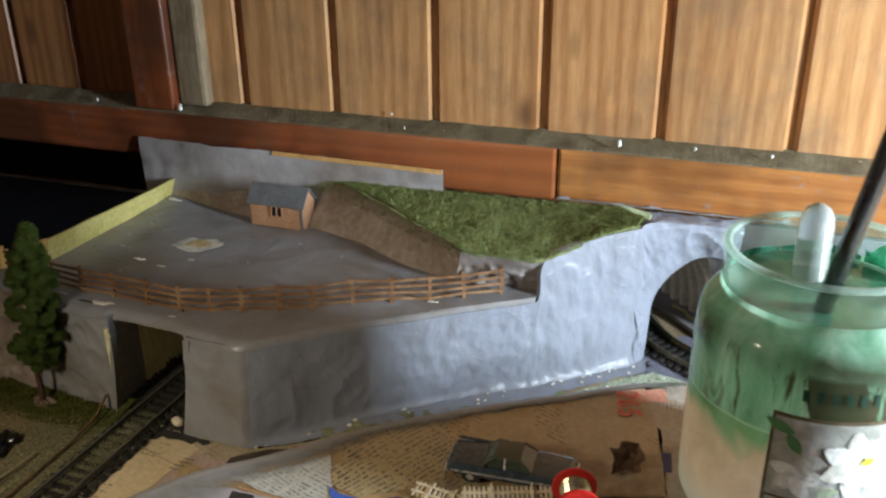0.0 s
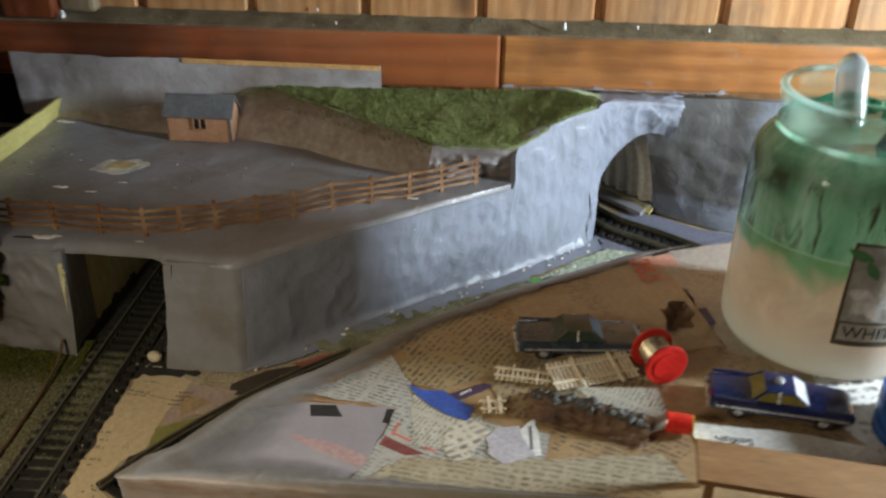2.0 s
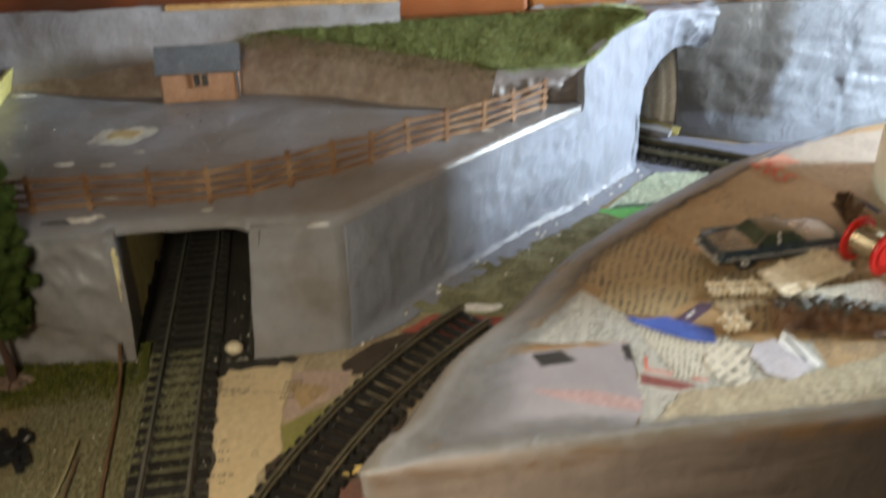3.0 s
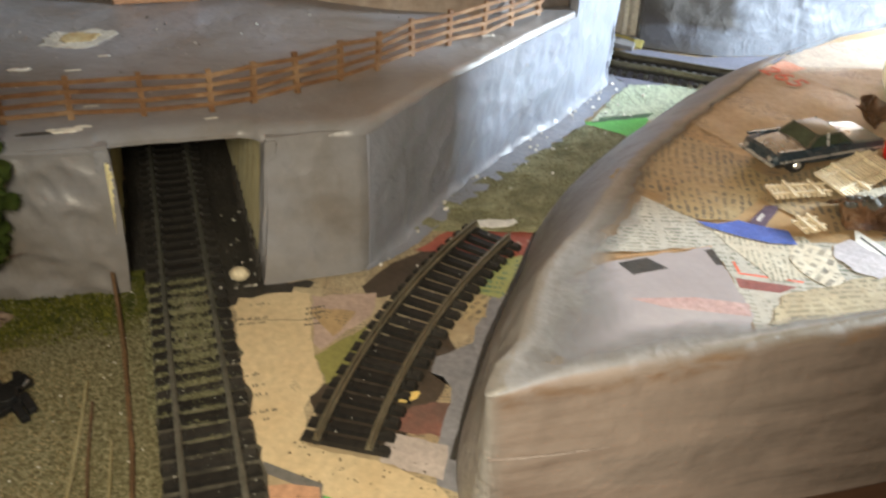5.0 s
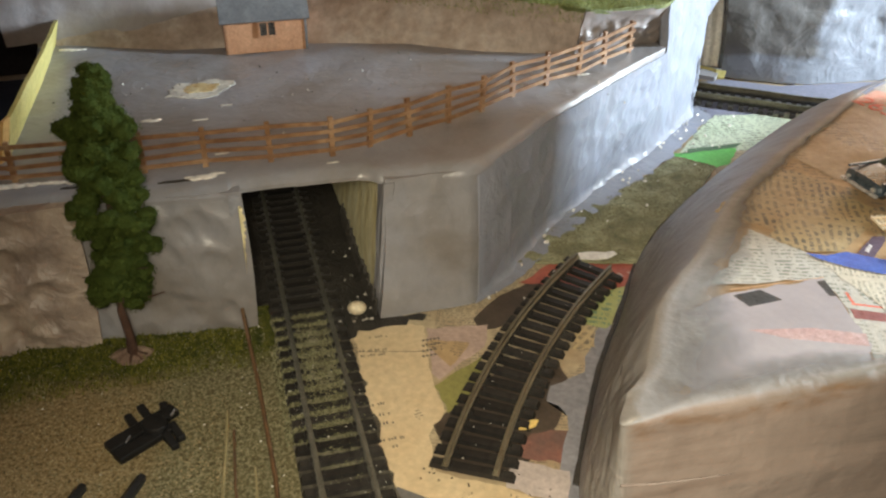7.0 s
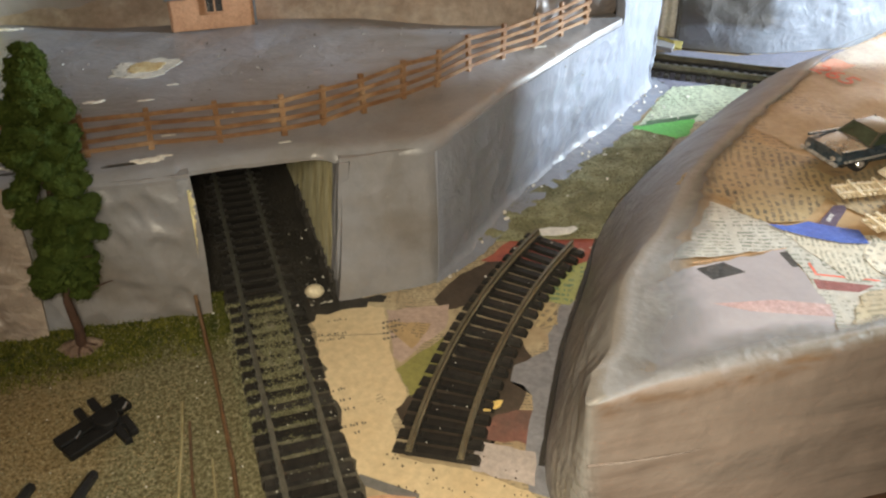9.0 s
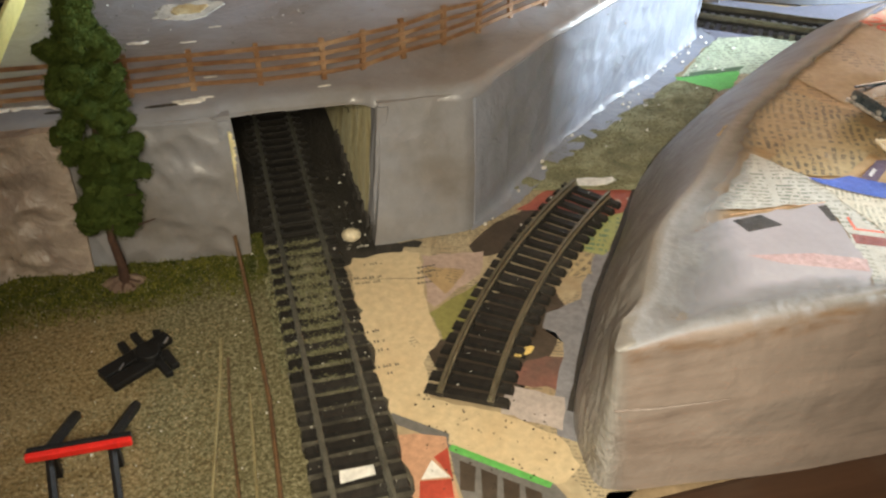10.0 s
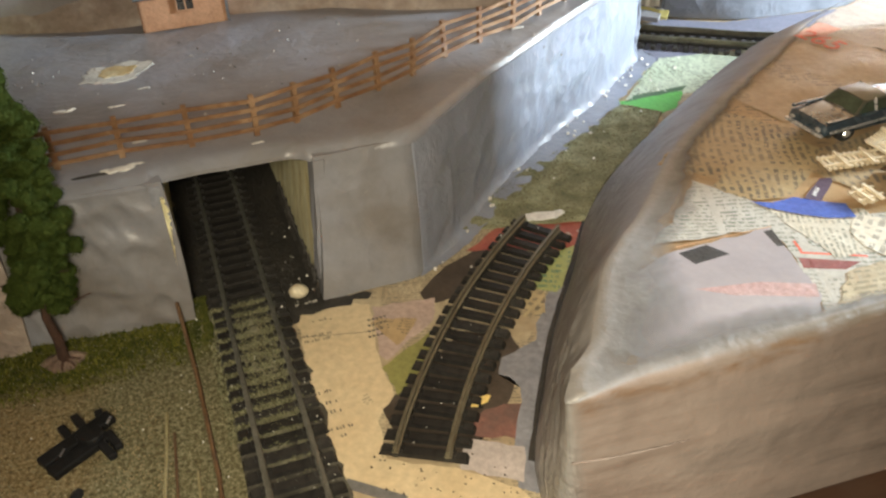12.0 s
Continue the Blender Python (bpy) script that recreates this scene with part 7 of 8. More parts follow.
OLIVE_ROOF = surface("olive_grey_car_roof", [(0.060, 0.060, 0.044), (0.086, 0.084, 0.062)], 60, 500, 0.34, 0.1, 0.0002, coat=0.15, spec=0.3)
NAVY = surface("navy_blue_car_paint", [(0.006, 0.012, 0.060), (0.010, 0.020, 0.095)], 60, 500, 0.22, 0.1, 0.0002, coat=0.6)
GREEN_PANE = surface("dark_green_pane", [(0.035, 0.05, 0.035), (0.06, 0.08, 0.055)], 80, 500, 0.15, 0.05)
OCHRE_PANE = surface("ochre_pane", [(0.20, 0.17, 0.04), (0.30, 0.26, 0.08)], 80, 500, 0.18, 0.05)
# the windscreen's bright reflection is put into this pale colour
PALE_PANE = surface("pale_pane", [(0.62, 0.64, 0.66), (0.75, 0.76, 0.78)], 80, 500, 0.12, 0.05)
toy_car("dark teal toy saloon with an olive-grey roof on newspaper", (-0.0795, 0.3058, T - 0.0002), 4.0, TEAL, OLIVE_ROOF, GREEN_PANE, GREEN_PANE)
toy_car("navy blue toy police saloon with a roof beacon", (-0.0020, 0.2685, T - 0.0002), -8.5, NAVY, NAVY, OCHRE_PANE, PALE_PANE, beacon=surface("grey_beacon", [(0.30, 0.30, 0.30), (0.42, 0.42, 0.42)], 100, 500, 0.3, 0.1))

# wire spool
spool = thing("wire_spool", "bright red plastic spool wound with thin silvery wire", "spool", (-0.0475, 0.2880, T), 18.0)
SPOOL_R = 0.0094
for y, nm in ((-0.0068, "flange"), (0.0068, "flange")):
    bm = bmesh.new()
    bmesh.ops.create_cone(bm, cap_ends=True, segments=40, radius1=SPOOL_R, radius2=SPOOL_R, depth=0.0016, matrix=pose(0, y, SPOOL_R, 90, 0, 0))
    part(nm, bm, RED, spool, "red flange", bevel=0.0005)
bm = bmesh.new()
bmesh.ops.create_cone(bm, cap_ends=True, segments=32, radius1=0.0040, radius2=0.0040, depth=0.0125, matrix=pose(0, 0, SPOOL_R, 90, 0, 0))
part("core", bm, RED, spool)
bm = bmesh.new()
for k in range(13):
    y = -0.0054 + 0.0009 * k
    pts = [Vector((0.0060 * math.cos(a), y + 0.0009 * a / 6.283, SPOOL_R + 0.0060 * math.sin(a))) for a in [6.283 * i / 18 for i in range(19)]]
    for a, b in zip(pts, pts[1:]):
        rod(a, b, 0.00055, None, 5, bm)
part("wire", bm, surface("tinned_wire", [(0.55, 0.45, 0.30), (0.75, 0.68, 0.52)], 100, 600, 0.3, 0.1, metal=0.9), spool, "thin silvery wire", True)
part("hub_disc", rod((0, -0.0080, SPOOL_R), (0, -0.0076, SPOOL_R), 0.0060, seg=30), RED, spool)

# white picket fences
IVORY = surface("ivory_plastic", [(0.62, 0.52, 0.36), (0.74, 0.65, 0.50)], 90, 600, 0.45, 0.2, 0.0002)


def picket_fence(label, at, turn, pitch, count, height, step, tilt=0.0):
    t = thing("picket_fence", label, "model fence", at, group="loose picket fences")
    t.matrix_basis = pose(*at, 0, 0, turn) @ pose(0, 0, 0, tilt, 0, 0)
    for k in range(count):
        x = (k - (count - 1) / 2) * step
        bm = bmesh.new()
        w, h = 0.00055, height
        prof = [(-w, 0), (w, 0), (w, h - 0.0012), (0, h), (-w, h - 0.0012)]
        a, b = [bm.verts.new((x + p, q, 0)) for p, q in prof], [bm.verts.new((x + p, q, 0.0008)) for p, q in prof]
        bm.faces.new(a[::-1]), bm.faces.new(b)
        for i in range(5):
            bm.faces.new((a[i], a[(i + 1) % 5], b[(i + 1) % 5], b[i]))
        part("picket", bm, IVORY, t)
    for y in (height * 0.22, height * 0.74):
        part("rail", box((count * step + 0.001, 0.0010, 0.0007), (0, y, 0.0011)), IVORY, t)
    for k in range(2):
        x = (count * step) * (-0.18 + 0.45 * k)
        part("post", box((0.0011, height * 1.12, 0.0010), (x, height * 0.44, 0.0014)), IVORY, t)
    return t


picket_fence("ivory plastic picket fence leaning on loose track", (-0.0727, 0.2780, T + 0.0008), 20.0, 0, 19, 0.0155, 0.0020, 12.0)
picket_fence("short ivory plastic picket fence lying flat on newspaper", (-0.1050, 0.2765, T + 0.0004), -7.0, 0, 11, 0.0092, 0.0021, 4.0)
picket_fence("broken scrap of ivory picket fence", (-0.1165, 0.2550, T + 0.0006), 4.0, 0, 4, 0.0085, 0.0024, 4.0)

# rocky wall casting
ROCK_BROWN = surface("brown_rock_casting", [(0.045, 0.022, 0.012), (0.13, 0.065, 0.032), (0.20, 0.115, 0.06)], 110, 600, 0.35, 0.8, 0.0012, contrast=0.35)
ROCK_GREY = surface("grey_cobbles", [(0.03, 0.028, 0.022), (0.065, 0.06, 0.05), (0.11, 0.105, 0.09)], 260, 1200, 0.7, 0.6, 0.0006)
rock = thing("rock_casting", "brown model rock wall with a cobbled grey top", "model scenery", (-0.0790, 0.2555, T), -17.0)


def rock_fn(u, v):
    x = (u - 0.5) * 0.0480
    h = 0.0050 + 0.0022 * math.sin(2.2 * u + 0.6)
    y = -0.0085 + 0.0080 * v ** 0.7
    n = noise.noise(Vector((u * 12, v * 4, 2))) * 0.0016 + noise.noise(Vector((u * 30, v * 9, 5))) * 0.0008
    return (x + 0.0006 * noise.noise(Vector((0, v * 6, u * 4))), y - n, 0.0002 + h * v)


part("face", slab(rock_fn, 60, 16, (0, 0.0030, 0)), ROCK_BROWN, rock, "wet-looking brown rock face", True)
part("back", slab(lambda u, v: ((u - 0.5) * 0.047, 0.0010 + 0.0095 * v + 0.0010 * noise.noise(Vector((u * 14, v * 3, 7))), (0.0053 + 0.0021 * math.sin(2.2 * u + 0.6)) * (1 - v) ** 0.8 + 0.0003), 50, 10, (0, -0.001, -0.0002)), ROCK_BROWN, rock, smooth=True)
rnd = random.Random(31)
for k in range(44):
    u = (k // 2 + 0.5) / 22 + rnd.uniform(-0.01, 0.01)
    bm = bmesh.new()
    r = rnd.uniform(0.0010, 0.0024)
    for v in bmesh.ops.create_icosphere(bm, subdivisions=2, radius=r)["verts"]:
        v.co *= 1 + 0.55 * noise.noise(v.co * 700 + Vector((k, 0, 0)))
        v.co.z *= 0.8
    ob = part("cobble", bm, ROCK_GREY, rock, smooth=True)
    ob.location = ((u - 0.5) * 0.047, -0.0008 + (k % 2) * 0.0026 + rnd.uniform(-0.0012, 0.0012), 0.0052 + 0.0022 * math.sin(2.2 * u + 0.6) + rnd.uniform(-0.0014, 0.0000))

# red-capped tube
tube = thing("glue_tube", "small tube with a bright red cap and yellow ring", "glue tube", (-0.0450, 0.2508, T), -7.0)
bm = bmesh.new()
for k in range(8):
    a = k / 8
rodm = rod((-0.0050, 0, 0.0042), (0.0050, 0, 0.0042), 0.0042, 0.0040, 24)
part("cap", rodm, surface("glossy_red_cap", [(0.62, 0.02, 0.015), (0.75, 0.045, 0.03)], 60, 500, 0.2, 0.1), tube, "ribbed red cap", bevel=0.0004)
part("ring", rod((0.0050, 0, 0.0042), (0.0054, 0, 0.0042), 0.0040, 0.0040, 24), surface("yellow_ring", [(0.75, 0.52, 0.05), (0.82, 0.62, 0.10)], 60, 500, 0.3, 0.1), tube, "yellow ring")
part("crimp", slab(lambda u, v: (-0.0050 - 0.0080 * u, (v - 0.5) * (0.0070 + 0.004 * u), 0.0042 + (0.0030 * (1 - u)) * math.sin(math.pi * v) - 0.0030 * u), 8, 8, (0, 0, -0.0008)), surface("bare_metal_tube", [(0.35, 0.35, 0.34), (0.55, 0.55, 0.54)], 90, 500, 0.35, 0.3, metal=0.8), tube, "crimped grey metal end", True)

# dry leaf
leaf_mat = surface("dry_brown_leaf", [(0.035, 0.018, 0.010), (0.10, 0.055, 0.03), (0.16, 0.09, 0.05)], 140, 700, 0.35, 0.6, 0.0006)


def leaf_fn(u, v):
    w = 0.0078 * math.sin(math.pi * min(0.985, max(0.02, u ** 1.3))) ** 1.1 * (1 + 0.22 * math.sin(u * 17))
    x = -0.0090 + 0.0180 * u
    y = (v - 0.5) * 2 * w
    return (x, y, 0.0024 + 0.0060 * abs(v - 0.5) ** 1.3 * 2 * (0.3 + 0.9 * u) + 0.0030 * (u - 0.3) ** 2 + 0.0018 * noise.noise(Vector((u * 4, v * 4, 1))))


leaf = tagged(part("dry_leaf", slab(leaf_fn, 24, 12, (0, 0, -0.00025)), leaf_mat, smooth=True), "curled dry brown leaf lying on the newspaper", "leaf")
leaf.matrix_basis = pose(-0.0340, 0.3265, T - 0.0006, 12, -6, 62)

# brown wooden bench piece in front
CARD_BROWN = surface("brown_wood_card", [(0.26, 0.13, 0.05), (0.36, 0.20, 0.085)], 40, 400, 0.6, 0.25, 0.0004, stretch=(0.3, 1, 1))
bench = thing("card_bench", "small brown wooden trestle piece standing on newspaper", "model part", (-0.0120, 0.2100, T), -9.0)
part("top", box((0.0760, 0.0215, 0.0022), (0.0030, 0.0010, 0.0162)), CARD_BROWN, bench, bevel=0.0003)
for x in (-0.0300, 0.0360):
    for y in (-0.0045, 0.0085):
        part("leg", box((0.0030, 0.0026, 0.0152), (x, y, 0.0076)), CARD_BROWN, bench)

# roll of blue tape
TAPE_BLUE = surface("blue_tape", [(0.010, 0.060, 0.26), (0.02, 0.10, 0.36)], 60, 600, 0.28, 0.15, 0.0002, stretch=(1, 1, 6))
CORE_CARD = surface("tape_core_card", [(0.50, 0.33, 0.20), (0.60, 0.43, 0.28)], 60, 500, 0.7, 0.3)
tape = thing("tape_roll", "roll of blue tape with a printed cardboard core", "tape", (0.0525, 0.2555, T))


def ring(r0, r1, h, z0=0.0):
    bm, r = lathe([(r0, z0), (r1, z0), (r1, z0 + h), (r0, z0 + h), (r0, z0)], 56)
    bmesh.ops.remove_doubles(bm, verts=bm.verts, dist=1e-7)
    return bm


part("tape", ring(0.0168, 0.0205, 0.0190), TAPE_BLUE, tape, "glossy blue tape", bevel=0.0004)
core = part("core", ring(0.0148, 0.0167, 0.0186), CORE_CARD, tape, "tan cardboard core")
part("core_edge", ring(0.0149, 0.0168, 0.0006, 0.0187), flat("cream_core_edge", (0.70, 0.60, 0.42)), tape, "cream core edge")
for k in range(20):
    a = radians(60 + 6.2 * k)
    for row in range(2):
        if (k * 7 + row * 3) % 5:
            p = Vector((math.cos(a) * 0.01465, math.sin(a) * 0.01465, 0.0118 - 0.0045 * row))
            part("print_bar", box((0.0002, 0.0012, 0.0024), p, (0, 0, math.degrees(a))), RED_LINE, core)

# ---- jar of paint water ----
JAR = (0.0330, 0.3305, T - 0.0004)
jar = thing("glass_jar", "glass candle jar smeared with green paint, used for brushes", "jar", JAR)
H = 0.1145


def jar_glass(name, cloud, gloss=0.05, pale=0.0, even=0.62):
    """Cloudy jar glass with dried paint on it: green streaks above, creamy below; cloud is how much of it lets no light straight through."""
    m, nt, b = nodes_of(name)
    v = coords(nt)
    xyz = nt.nodes.new("ShaderNodeSeparateXYZ")
    nt.links.new(v, xyz.inputs[0])
    vs = coords(nt, (1, 1, 0.20))
    n1, n2, n3 = noisy(nt, vs, 70.0, 4.0, 0.6, 0.4), noisy(nt, v, 38.0, 4.0, 0.6, 0.6), noisy(nt, coords(nt, (1, 1, 0.17)), 62.0, 5.0, 0.65, 0.7)
    n4 = noisy(nt, coords(nt, (1, 1, 0.7)), 21.0, 3.0, 0.5, 0.3)
    z = xyz.outputs["Z"]
    green = ramp(nt, n1, [(0.32, (0.16, 0.37, 0.23)), (0.48, (0.30, 0.55, 0.39)), (0.66, (0.54, 0.74, 0.61))])
    # a brown-green band dried on under the shoulder, with runs below it
    band = ramp(nt, math_node(nt, "ADD", z, math_node(nt, "MULTIPLY_ADD", n2, 0.020, -0.010)), [(0.076, (0, 0, 0)), (0.083, (0.9, 0.9, 0.9)), (0.088, (0.9, 0.9, 0.9)), (0.093, (0, 0, 0))])
    band = math_node(nt, "MULTIPLY", band, ramp(nt, n4, [(0.36, (0.30, 0.30, 0.30)), (0.50, (1, 1, 1))]))
    runs = math_node(nt, "MULTIPLY", ramp(nt, n3, [(0.50, (0, 0, 0)), (0.56, (0.95, 0.95, 0.95))]), ramp(nt, z, [(0.044, (0, 0, 0)), (0.060, (1, 1, 1)), (0.082, (1, 1, 1)), (0.090, (0, 0, 0))]))
    green = mixed(nt, math_node(nt, "MAXIMUM", band, runs), green, (0.070, 0.062, 0.028))
    green = mixed(nt, ramp(nt, n2, [(0.58, (0, 0, 0)), (0.70, (0.6, 0.6, 0.6))]), green, (0.50, 0.62, 0.50))
    # the water's level, a pale line with olive below it
    under = math_node(nt, "MULTIPLY_ADD", n4, 0.010, math_node(nt, "SUBTRACT", z, 0.0615))
    green = mixed(nt, ramp(nt, math_node(nt, "MULTIPLY_ADD", under, 300.0, 0.5), [(0.0, (0.65, 0.65, 0.65)), (1.0, (0, 0, 0))]), green, (0.22, 0.40, 0.17))
    green = mixed(nt, math_node(nt, "MAXIMUM", math_node(nt, "MULTIPLY_ADD", math_node(nt, "ABSOLUTE", under), -700.0, 0.55), 0.0), green, (0.60, 0.78, 0.64))
    cream = ramp(nt, n2, [(0.35, (0.68, 0.47, 0.34)), (0.65, (0.86, 0.66, 0.52))])
    cream = mixed(nt, ramp(nt, math_node(nt, "MULTIPLY_ADD", n2, 0.010, z), [(0.012, (0.8, 0.8, 0.8)), (0.030, (0, 0, 0))]), cream, (0.76, 0.74, 0.69))
    level = math_node(nt, "ADD", math_node(nt, "MULTIPLY", z, 95.0), math_node(nt, "ADD", math_node(nt, "MULTIPLY_ADD", n4, 7.0, -7.9), math_node(nt, "MULTIPLY", n1, 0.9)))
    lv = ramp(nt, level, [(0.0, (0, 0, 0)), (0.7, (1, 1, 1))])
    tint = mixed(nt, pale, mixed(nt, lv, cream, green), (0.80, 0.90, 0.87))
    nt.links.new(tint, b.inputs["Base Color"])
    b.inputs["Roughness"].default_value = 0.35
    b.inputs["Coat Weight"].default_value, b.inputs["Coat Roughness"].default_value = 1.0, gloss
    glow = nt.nodes.new("ShaderNodeBsdfTranslucent")
    nt.links.new(tint, glow.inputs["Color"])
    body = nt.nodes.new("ShaderNodeMixShader")
    body.inputs[0].default_value = 0.55
    nt.links.new(b.outputs[0], body.inputs[1])
    nt.links.new(glow.outputs[0], body.inputs[2])
    if cloud < 1:
        clear = math_node(nt, "MULTIPLY", ramp(nt, n2, [(0.45, (1, 1, 1)), (0.65, (even, even, even))]), 1 - cloud)
        mixn = nt.nodes.new("ShaderNodeMixShader")
        tr = nt.nodes.new("ShaderNodeBsdfTransparent")
        tr.inputs[0].default_value = (0.93, 0.98, 0.96, 1)
        nt.links.new(clear, mixn.inputs[0])
        nt.links.new(body.outputs[0], mixn.inputs[1])
        nt.links.new(tr.outputs[0], mixn.inputs[2])
        body = mixn
    nt.links.new(body.outputs[0], nt.nodes["Material Output"].inputs["Surface"])
    return m


low = [(0.0005, 0.0), (0.0380, 0.0), (0.0420, 0.0018), (0.0438, 0.0055), (0.0442, 0.0130), (0.0442, 0.0780), (0.0437, 0.0850), (0.0424, 0.0895), (0.0404, 0.0928), (0.0382, 0.0950), (0.0366, 0.0972), (0.0361, 0.0995)]
bm, rings = lathe(low, 80)
part("body", bm, jar_glass("painted_jar_glass", 1.0), jar, "cloudy glass smeared green and cream", True)
neck = [(0.0361, 0.0995), (0.0361, 0.1075), (0.0370, 0.1095), (0.0373, 0.1125), (0.0364, 0.1143), (0.0350, 0.1143), (0.0343, 0.1125), (0.0341, 0.1075), (0.0341, 0.0995)]
bm, rings = lathe(neck, 80)
part("neck", bm, jar_glass("smeared_neck_glass", 0.05, pale=0.35, even=0.85), jar, "clearer glass neck and rim", True)
bm = bmesh.new()
rim_pts = [(0.0357 + 0.0019 * math.cos(k * math.pi / 6), 0.1138 + 0.0013 * math.sin(k * math.pi / 6)) for k in range(13)]
bm, rings = lathe(rim_pts, 80)
# rim's highlight put into the colour as whiter, cloudier glass
part("rim", bm, jar_glass("rim_highlight_glass", 0.35, pale=0.8), jar, "thick rounded glass rim", True)
for a0, a1, top, seed in ((112, 150, 0.1075, 3), (70, 96, 0.1035, 15), (152, 205, 0.1022, 22), (207, 262, 0.1016, 31)):
    part("green_smear", slab(lambda u, v: (math.sin(radians(a0 + (a1 - a0) * u)) * 0.0338, -math.cos(radians(a0 + (a1 - a0) * u)) * 0.0338, 0.0985 + (top - 0.0985) * v * (0.55 + 0.45 * math.sin(math.pi * u) + 0.35 * noise.noise(Vector((u * 5, 0, seed))))), 30, 6, (0, 0, 0.0001)), surface("wet_green_paint", [(0.025, 0.17, 0.09), (0.09, 0.40, 0.26), (0.24, 0.58, 0.44)], 150, 600, 0.3, 0.4), jar, "fresh green paint inside the neck", True)
bm = bmesh.new()
bmesh.ops.create_circle(bm, cap_ends=True, segments=64, radius=0.0356, matrix=pose(0, 0, 0.0975))
part("water", bm, surface("murky_water", [(0.05, 0.16, 0.10), (0.12, 0.28, 0.18)], 50, 300, 0.12, 0.1), jar, "murky green water")


LABEL_TURN = 9.0


def wrapped(name, a0, a1, z0, z1, r, material, parent, label=""):
    """A label bent round the jar between two angles, in degrees from the middle of the label."""
    def fn(u, v):
        a = radians(LABEL_TURN + a0 + (a1 - a0) * u)
        return (math.sin(a) * r, -math.cos(a) * r, z0 + (z1 - z0) * v)
    return part(name, slab(fn, 36, 2, (0, 0, 0.00005)), material, parent, label)


LABEL_BROWN = surface("brown_label_frame", [(0.16, 0.115, 0.06), (0.24, 0.18, 0.10)], 60, 500, 0.5, 0.1)
LABEL_PHOTO = surface("pale_floral_photo", [(0.58, 0.59, 0.52), (0.72, 0.72, 0.68), (0.82, 0.82, 0.80)], 55, 300, 0.3, 0.1, 0.0002)
lab = wrapped("label", -25, 62, 0.0205, 0.0675, 0.0446, LABEL_BROWN, jar, "brown-framed paper label")
wrapped("photo", -23.4, 62, 0.0322, 0.0661, 0.0449, LABEL_PHOTO, lab, "pale floral photograph")
wrapped("name_band", -23, 62, 0.0232, 0.0312, 0.0450, flat("cream_label_band", (0.64, 0.60, 0.50)), lab, "cream name band")


def bent_petal(name, a, z, long, wide, turn, material, lift):
    """A printed petal or leaf: a pointed oval bent round the jar at angle a and height z."""
    def fn(u, v):
        q, w = (u - 0.5) * long, (v - 0.5) * wide * math.sin(math.pi * (0.02 + 0.96 * u)) ** 0.8
        c, s = math.cos(radians(turn)), math.sin(radians(turn))
        b, r = radians(a + LABEL_TURN) + (q * c - w * s) / 0.045, 0.0450 + lift
        return (math.sin(b) * r, -math.cos(b) * r, z + q * s + w * c)
    return part(name, slab(fn, 14, 6, (0, 0, 0.00002)), material, lab)


PETAL = flat("white_petal_print", (0.72, 0.72, 0.69), (0.86, 0.86, 0.84), 90)
PETAL_SHADE = flat("cream_petal_print", (0.64, 0.63, 0.56), (0.76, 0.75, 0.70), 90)
LEAF_PRINT = flat("green_leaf_print", (0.05, 0.20, 0.06), (0.12, 0.30, 0.12), 90)
for k in range(7):
    bent_petal("petal_print", 16 + 9 * math.cos(k * 0.9), 0.0495 + 0.0068 * math.sin(k * 0.9), 0.0150, 0.0085, k * 51.5, PETAL if k % 2 else PETAL_SHADE, 0.00010 + 0.00003 * k)
for k in range(5):
    bent_petal("petal_print", -11 + 6 * math.cos(k * 1.26), 0.0420 + 0.0045 * math.sin(k * 1.26), 0.0110, 0.0062, k * 72 + 20, PETAL_SHADE if k % 2 else PETAL, 0.00010 + 0.00003 * k)
for a, z, L, turn in ((-21, 0.0622, 0.0110, -22), (-14, 0.0560, 0.0090, -55), (38, 0.0600, 0.0120, 30), (34, 0.0390, 0.0110, -35), (4, 0.0370, 0.0080, 15)):
    bent_petal("leaf_print", a, z, L, 0.0042, turn, LEAF_PRINT if a < 0 else flat("grey_green_leaf_print", (0.34, 0.40, 0.28)), 0.00007)
bent_petal("stamen_print", 19, 0.0510, 0.0050, 0.0034, 20, flat("yellow_print", (0.72, 0.60, 0.08)), 0.0005)
lettering("name_text", "WHITE GARDENIA", 0.0076, flat("soft_black_ink", (0.06, 0.055, 0.045)), lab, Matrix.Rotation(radians(19 + LABEL_TURN), 4, "Z") @ Matrix.Translation((0, 0, 0.0271)), bend=0.0453)
# the maker's name above the label as plain strokes
EMBLEM = flat("dark_green_ink", (0.022, 0.075, 0.048))
for k in range(12):
    if k != 6:
        wrapped("emblem_bar", -14 + 6.2 * k, -11.2 + 6.2 * k, 0.0738, 0.0785, 0.0445, EMBLEM, jar, "dark printed stroke")

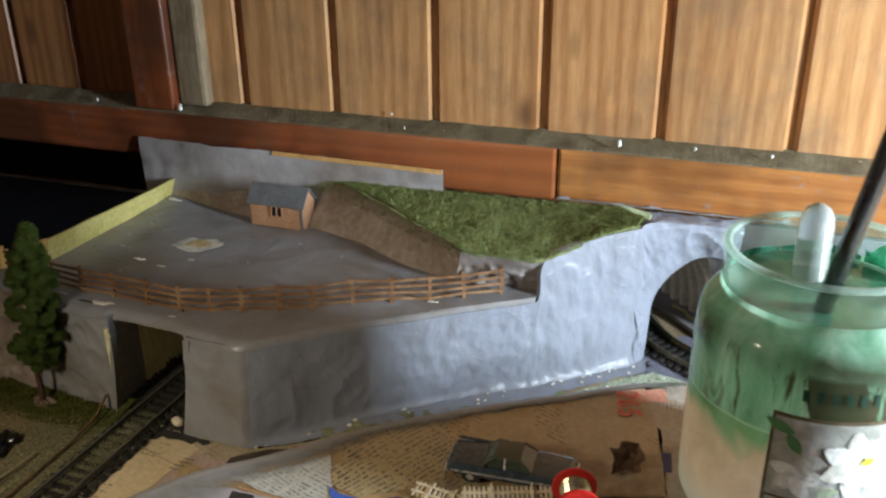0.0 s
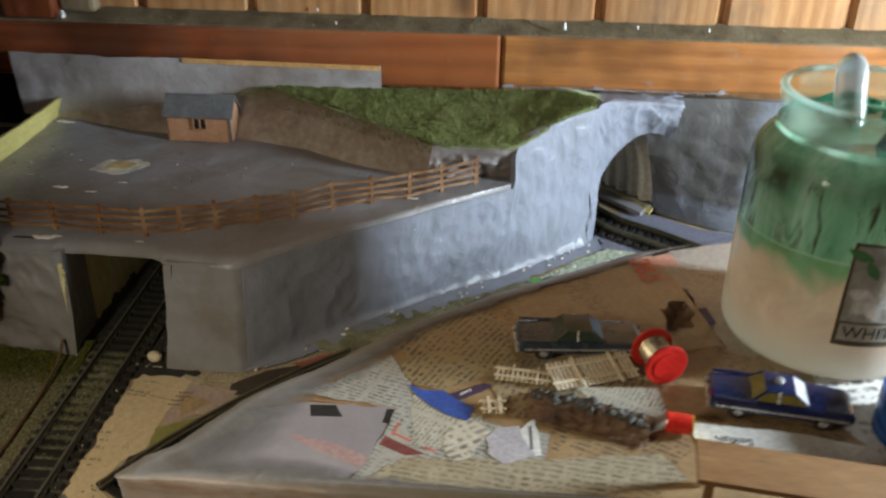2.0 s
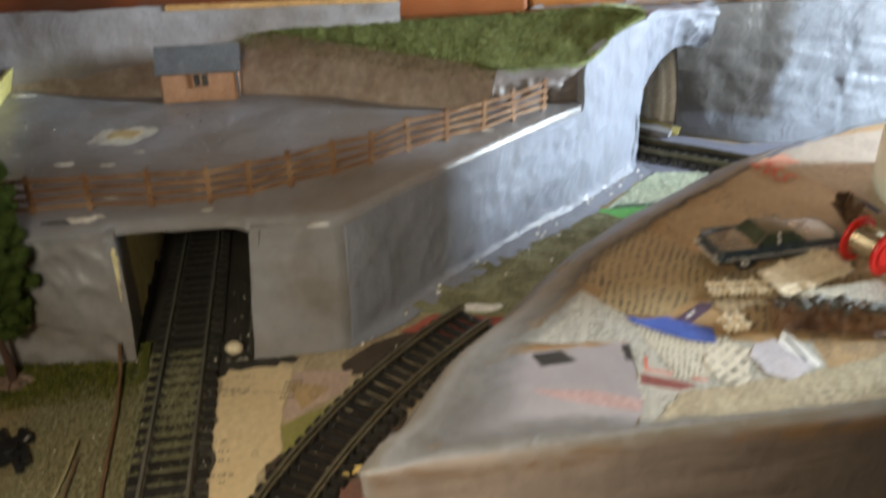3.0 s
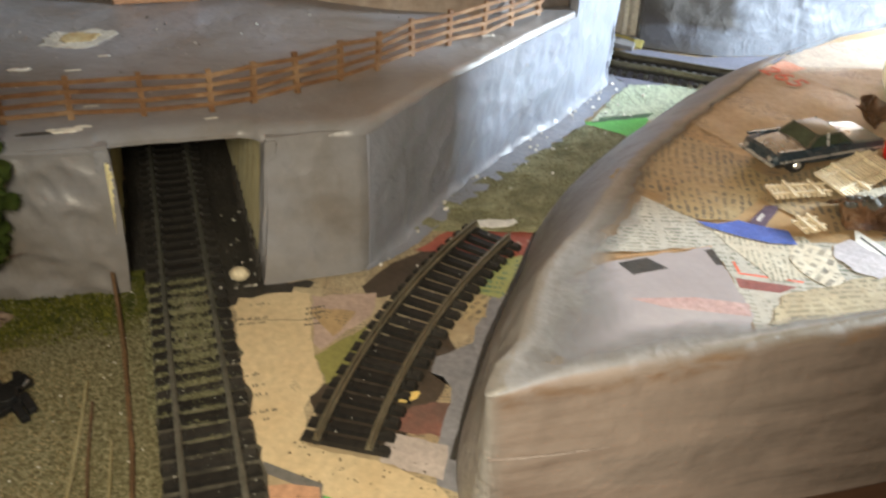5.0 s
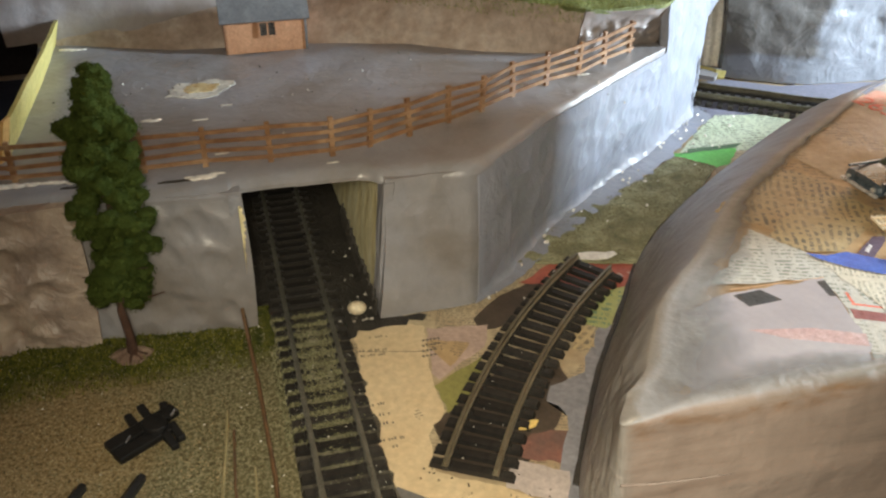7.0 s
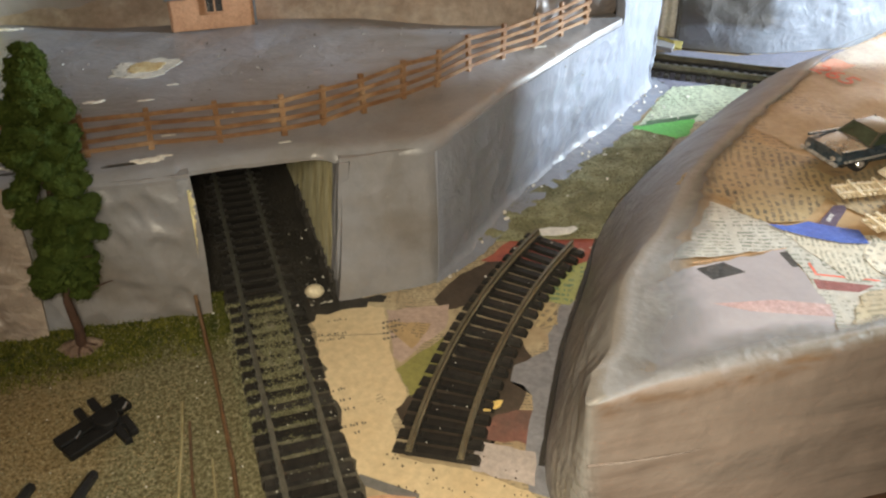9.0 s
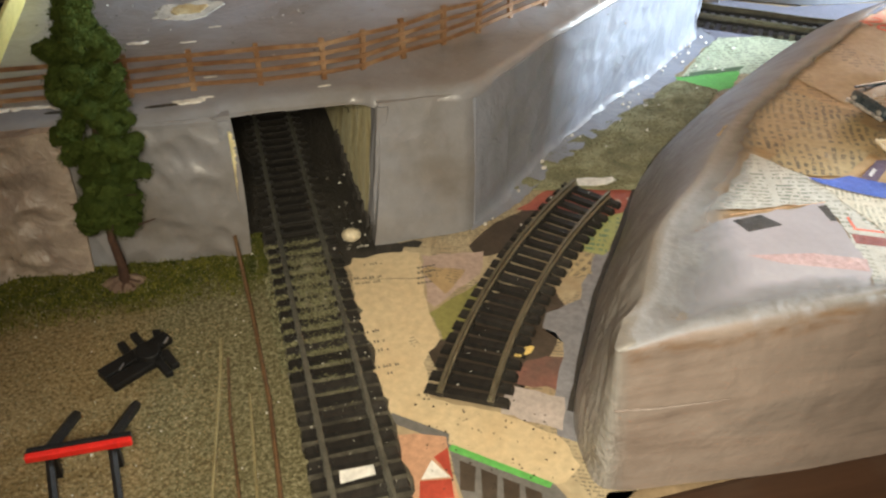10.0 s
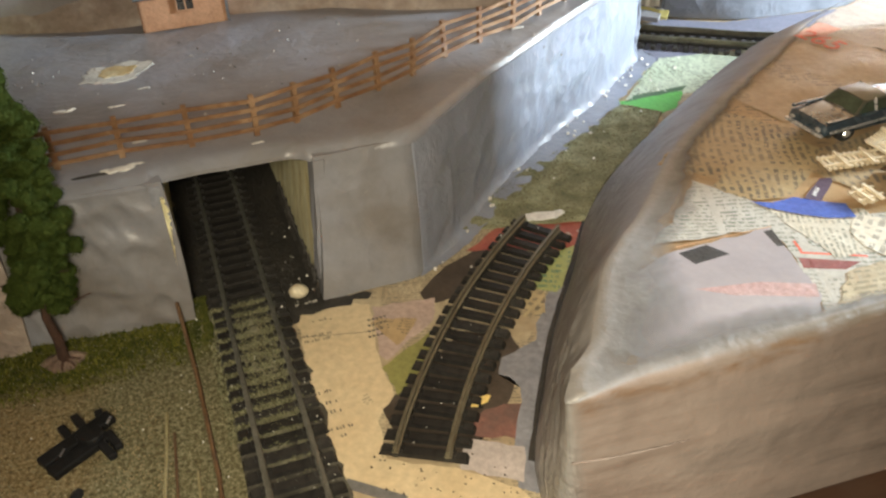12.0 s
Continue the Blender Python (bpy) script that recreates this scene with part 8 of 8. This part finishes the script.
brush = thing("paint_brush", "black paint brush with a red-tipped handle standing in the jar", "paint brush", (0.0325, 0.330, 0.075))
A, B = Vector((0.0340, 0.2985, 0.1760)), Vector((0.0369, 0.2532, 0.2396))
D = B - A
BLACK_LACQUER = surface("black_lacquer", [(0.010, 0.009, 0.009), (0.02, 0.018, 0.018)], 60, 500, 0.25, 0.1, coat=0.4)
part("handle", rod(A - D * 0.75, B, 0.0034, 0.0030, 20), BLACK_LACQUER, brush, "black lacquered handle", True, local=False)
part("handle_end", rod(B, B + D * 0.36, 0.0030, 0.0026, 20), surface("dull_red_lacquer", [(0.55, 0.075, 0.035), (0.66, 0.11, 0.05)], 60, 500, 0.3, 0.1, coat=0.3), brush, "red handle end", True, local=False)
tip = bmesh.new()
bmesh.ops.create_icosphere(tip, subdivisions=3, radius=0.0026, matrix=Matrix.Translation(B + D * 0.36))
part("rounded_tip", tip, bpy.data.materials["dull_red_lacquer"], brush, smooth=True, local=False)
part("ferrule", rod(A - D * 1.05, A - D * 0.75, 0.0030, 0.0036, 20), CHROME, brush, local=False)

pip = thing("pipette", "translucent white plastic pipette bulb standing in the jar", "pipette", (0.0300, 0.345, 0.10))
P0, P1 = Vector((0.0282, 0.3300, 0.1330)), Vector((0.0298, 0.3550, 0.1800))
ax = (P1 - P0).normalized()
bm = bmesh.new()
prof = [(0.0058, 0.0), (0.0064, 0.012), (0.0066, 0.030), (0.0067, 0.046), (0.0060, 0.0500), (0.0044, 0.0530), (0.0020, 0.0546), (0.0001, 0.0550)]
bm, rings = lathe(prof, 32)
bmesh.ops.transform(bm, matrix=Matrix.Translation(P0) @ ax.to_track_quat("Z", "Y").to_matrix().to_4x4(), verts=bm.verts)
mp, _, bp = nodes_of("milky_plastic")
bp.inputs["Base Color"].default_value, bp.inputs["Roughness"].default_value, bp.inputs["Transmission Weight"].default_value = (0.95, 0.96, 0.96, 1), 0.16, 0.76
part("bulb", bm, mp, pip, "milky plastic bulb", True, local=False)
part("stem", rod(P0 - ax * 0.050, P0, 0.0022, 0.0050, 16), mp, pip, local=False)
part("residue", rod(P0 + ax * 0.001, P0 + ax * 0.019, 0.0052, 0.0058, 20), surface("white_residue", [(0.66, 0.68, 0.62), (0.80, 0.81, 0.76)], 90, 500, 0.4, 0.1), pip, "whitish liquid left in the bulb", True, local=False)
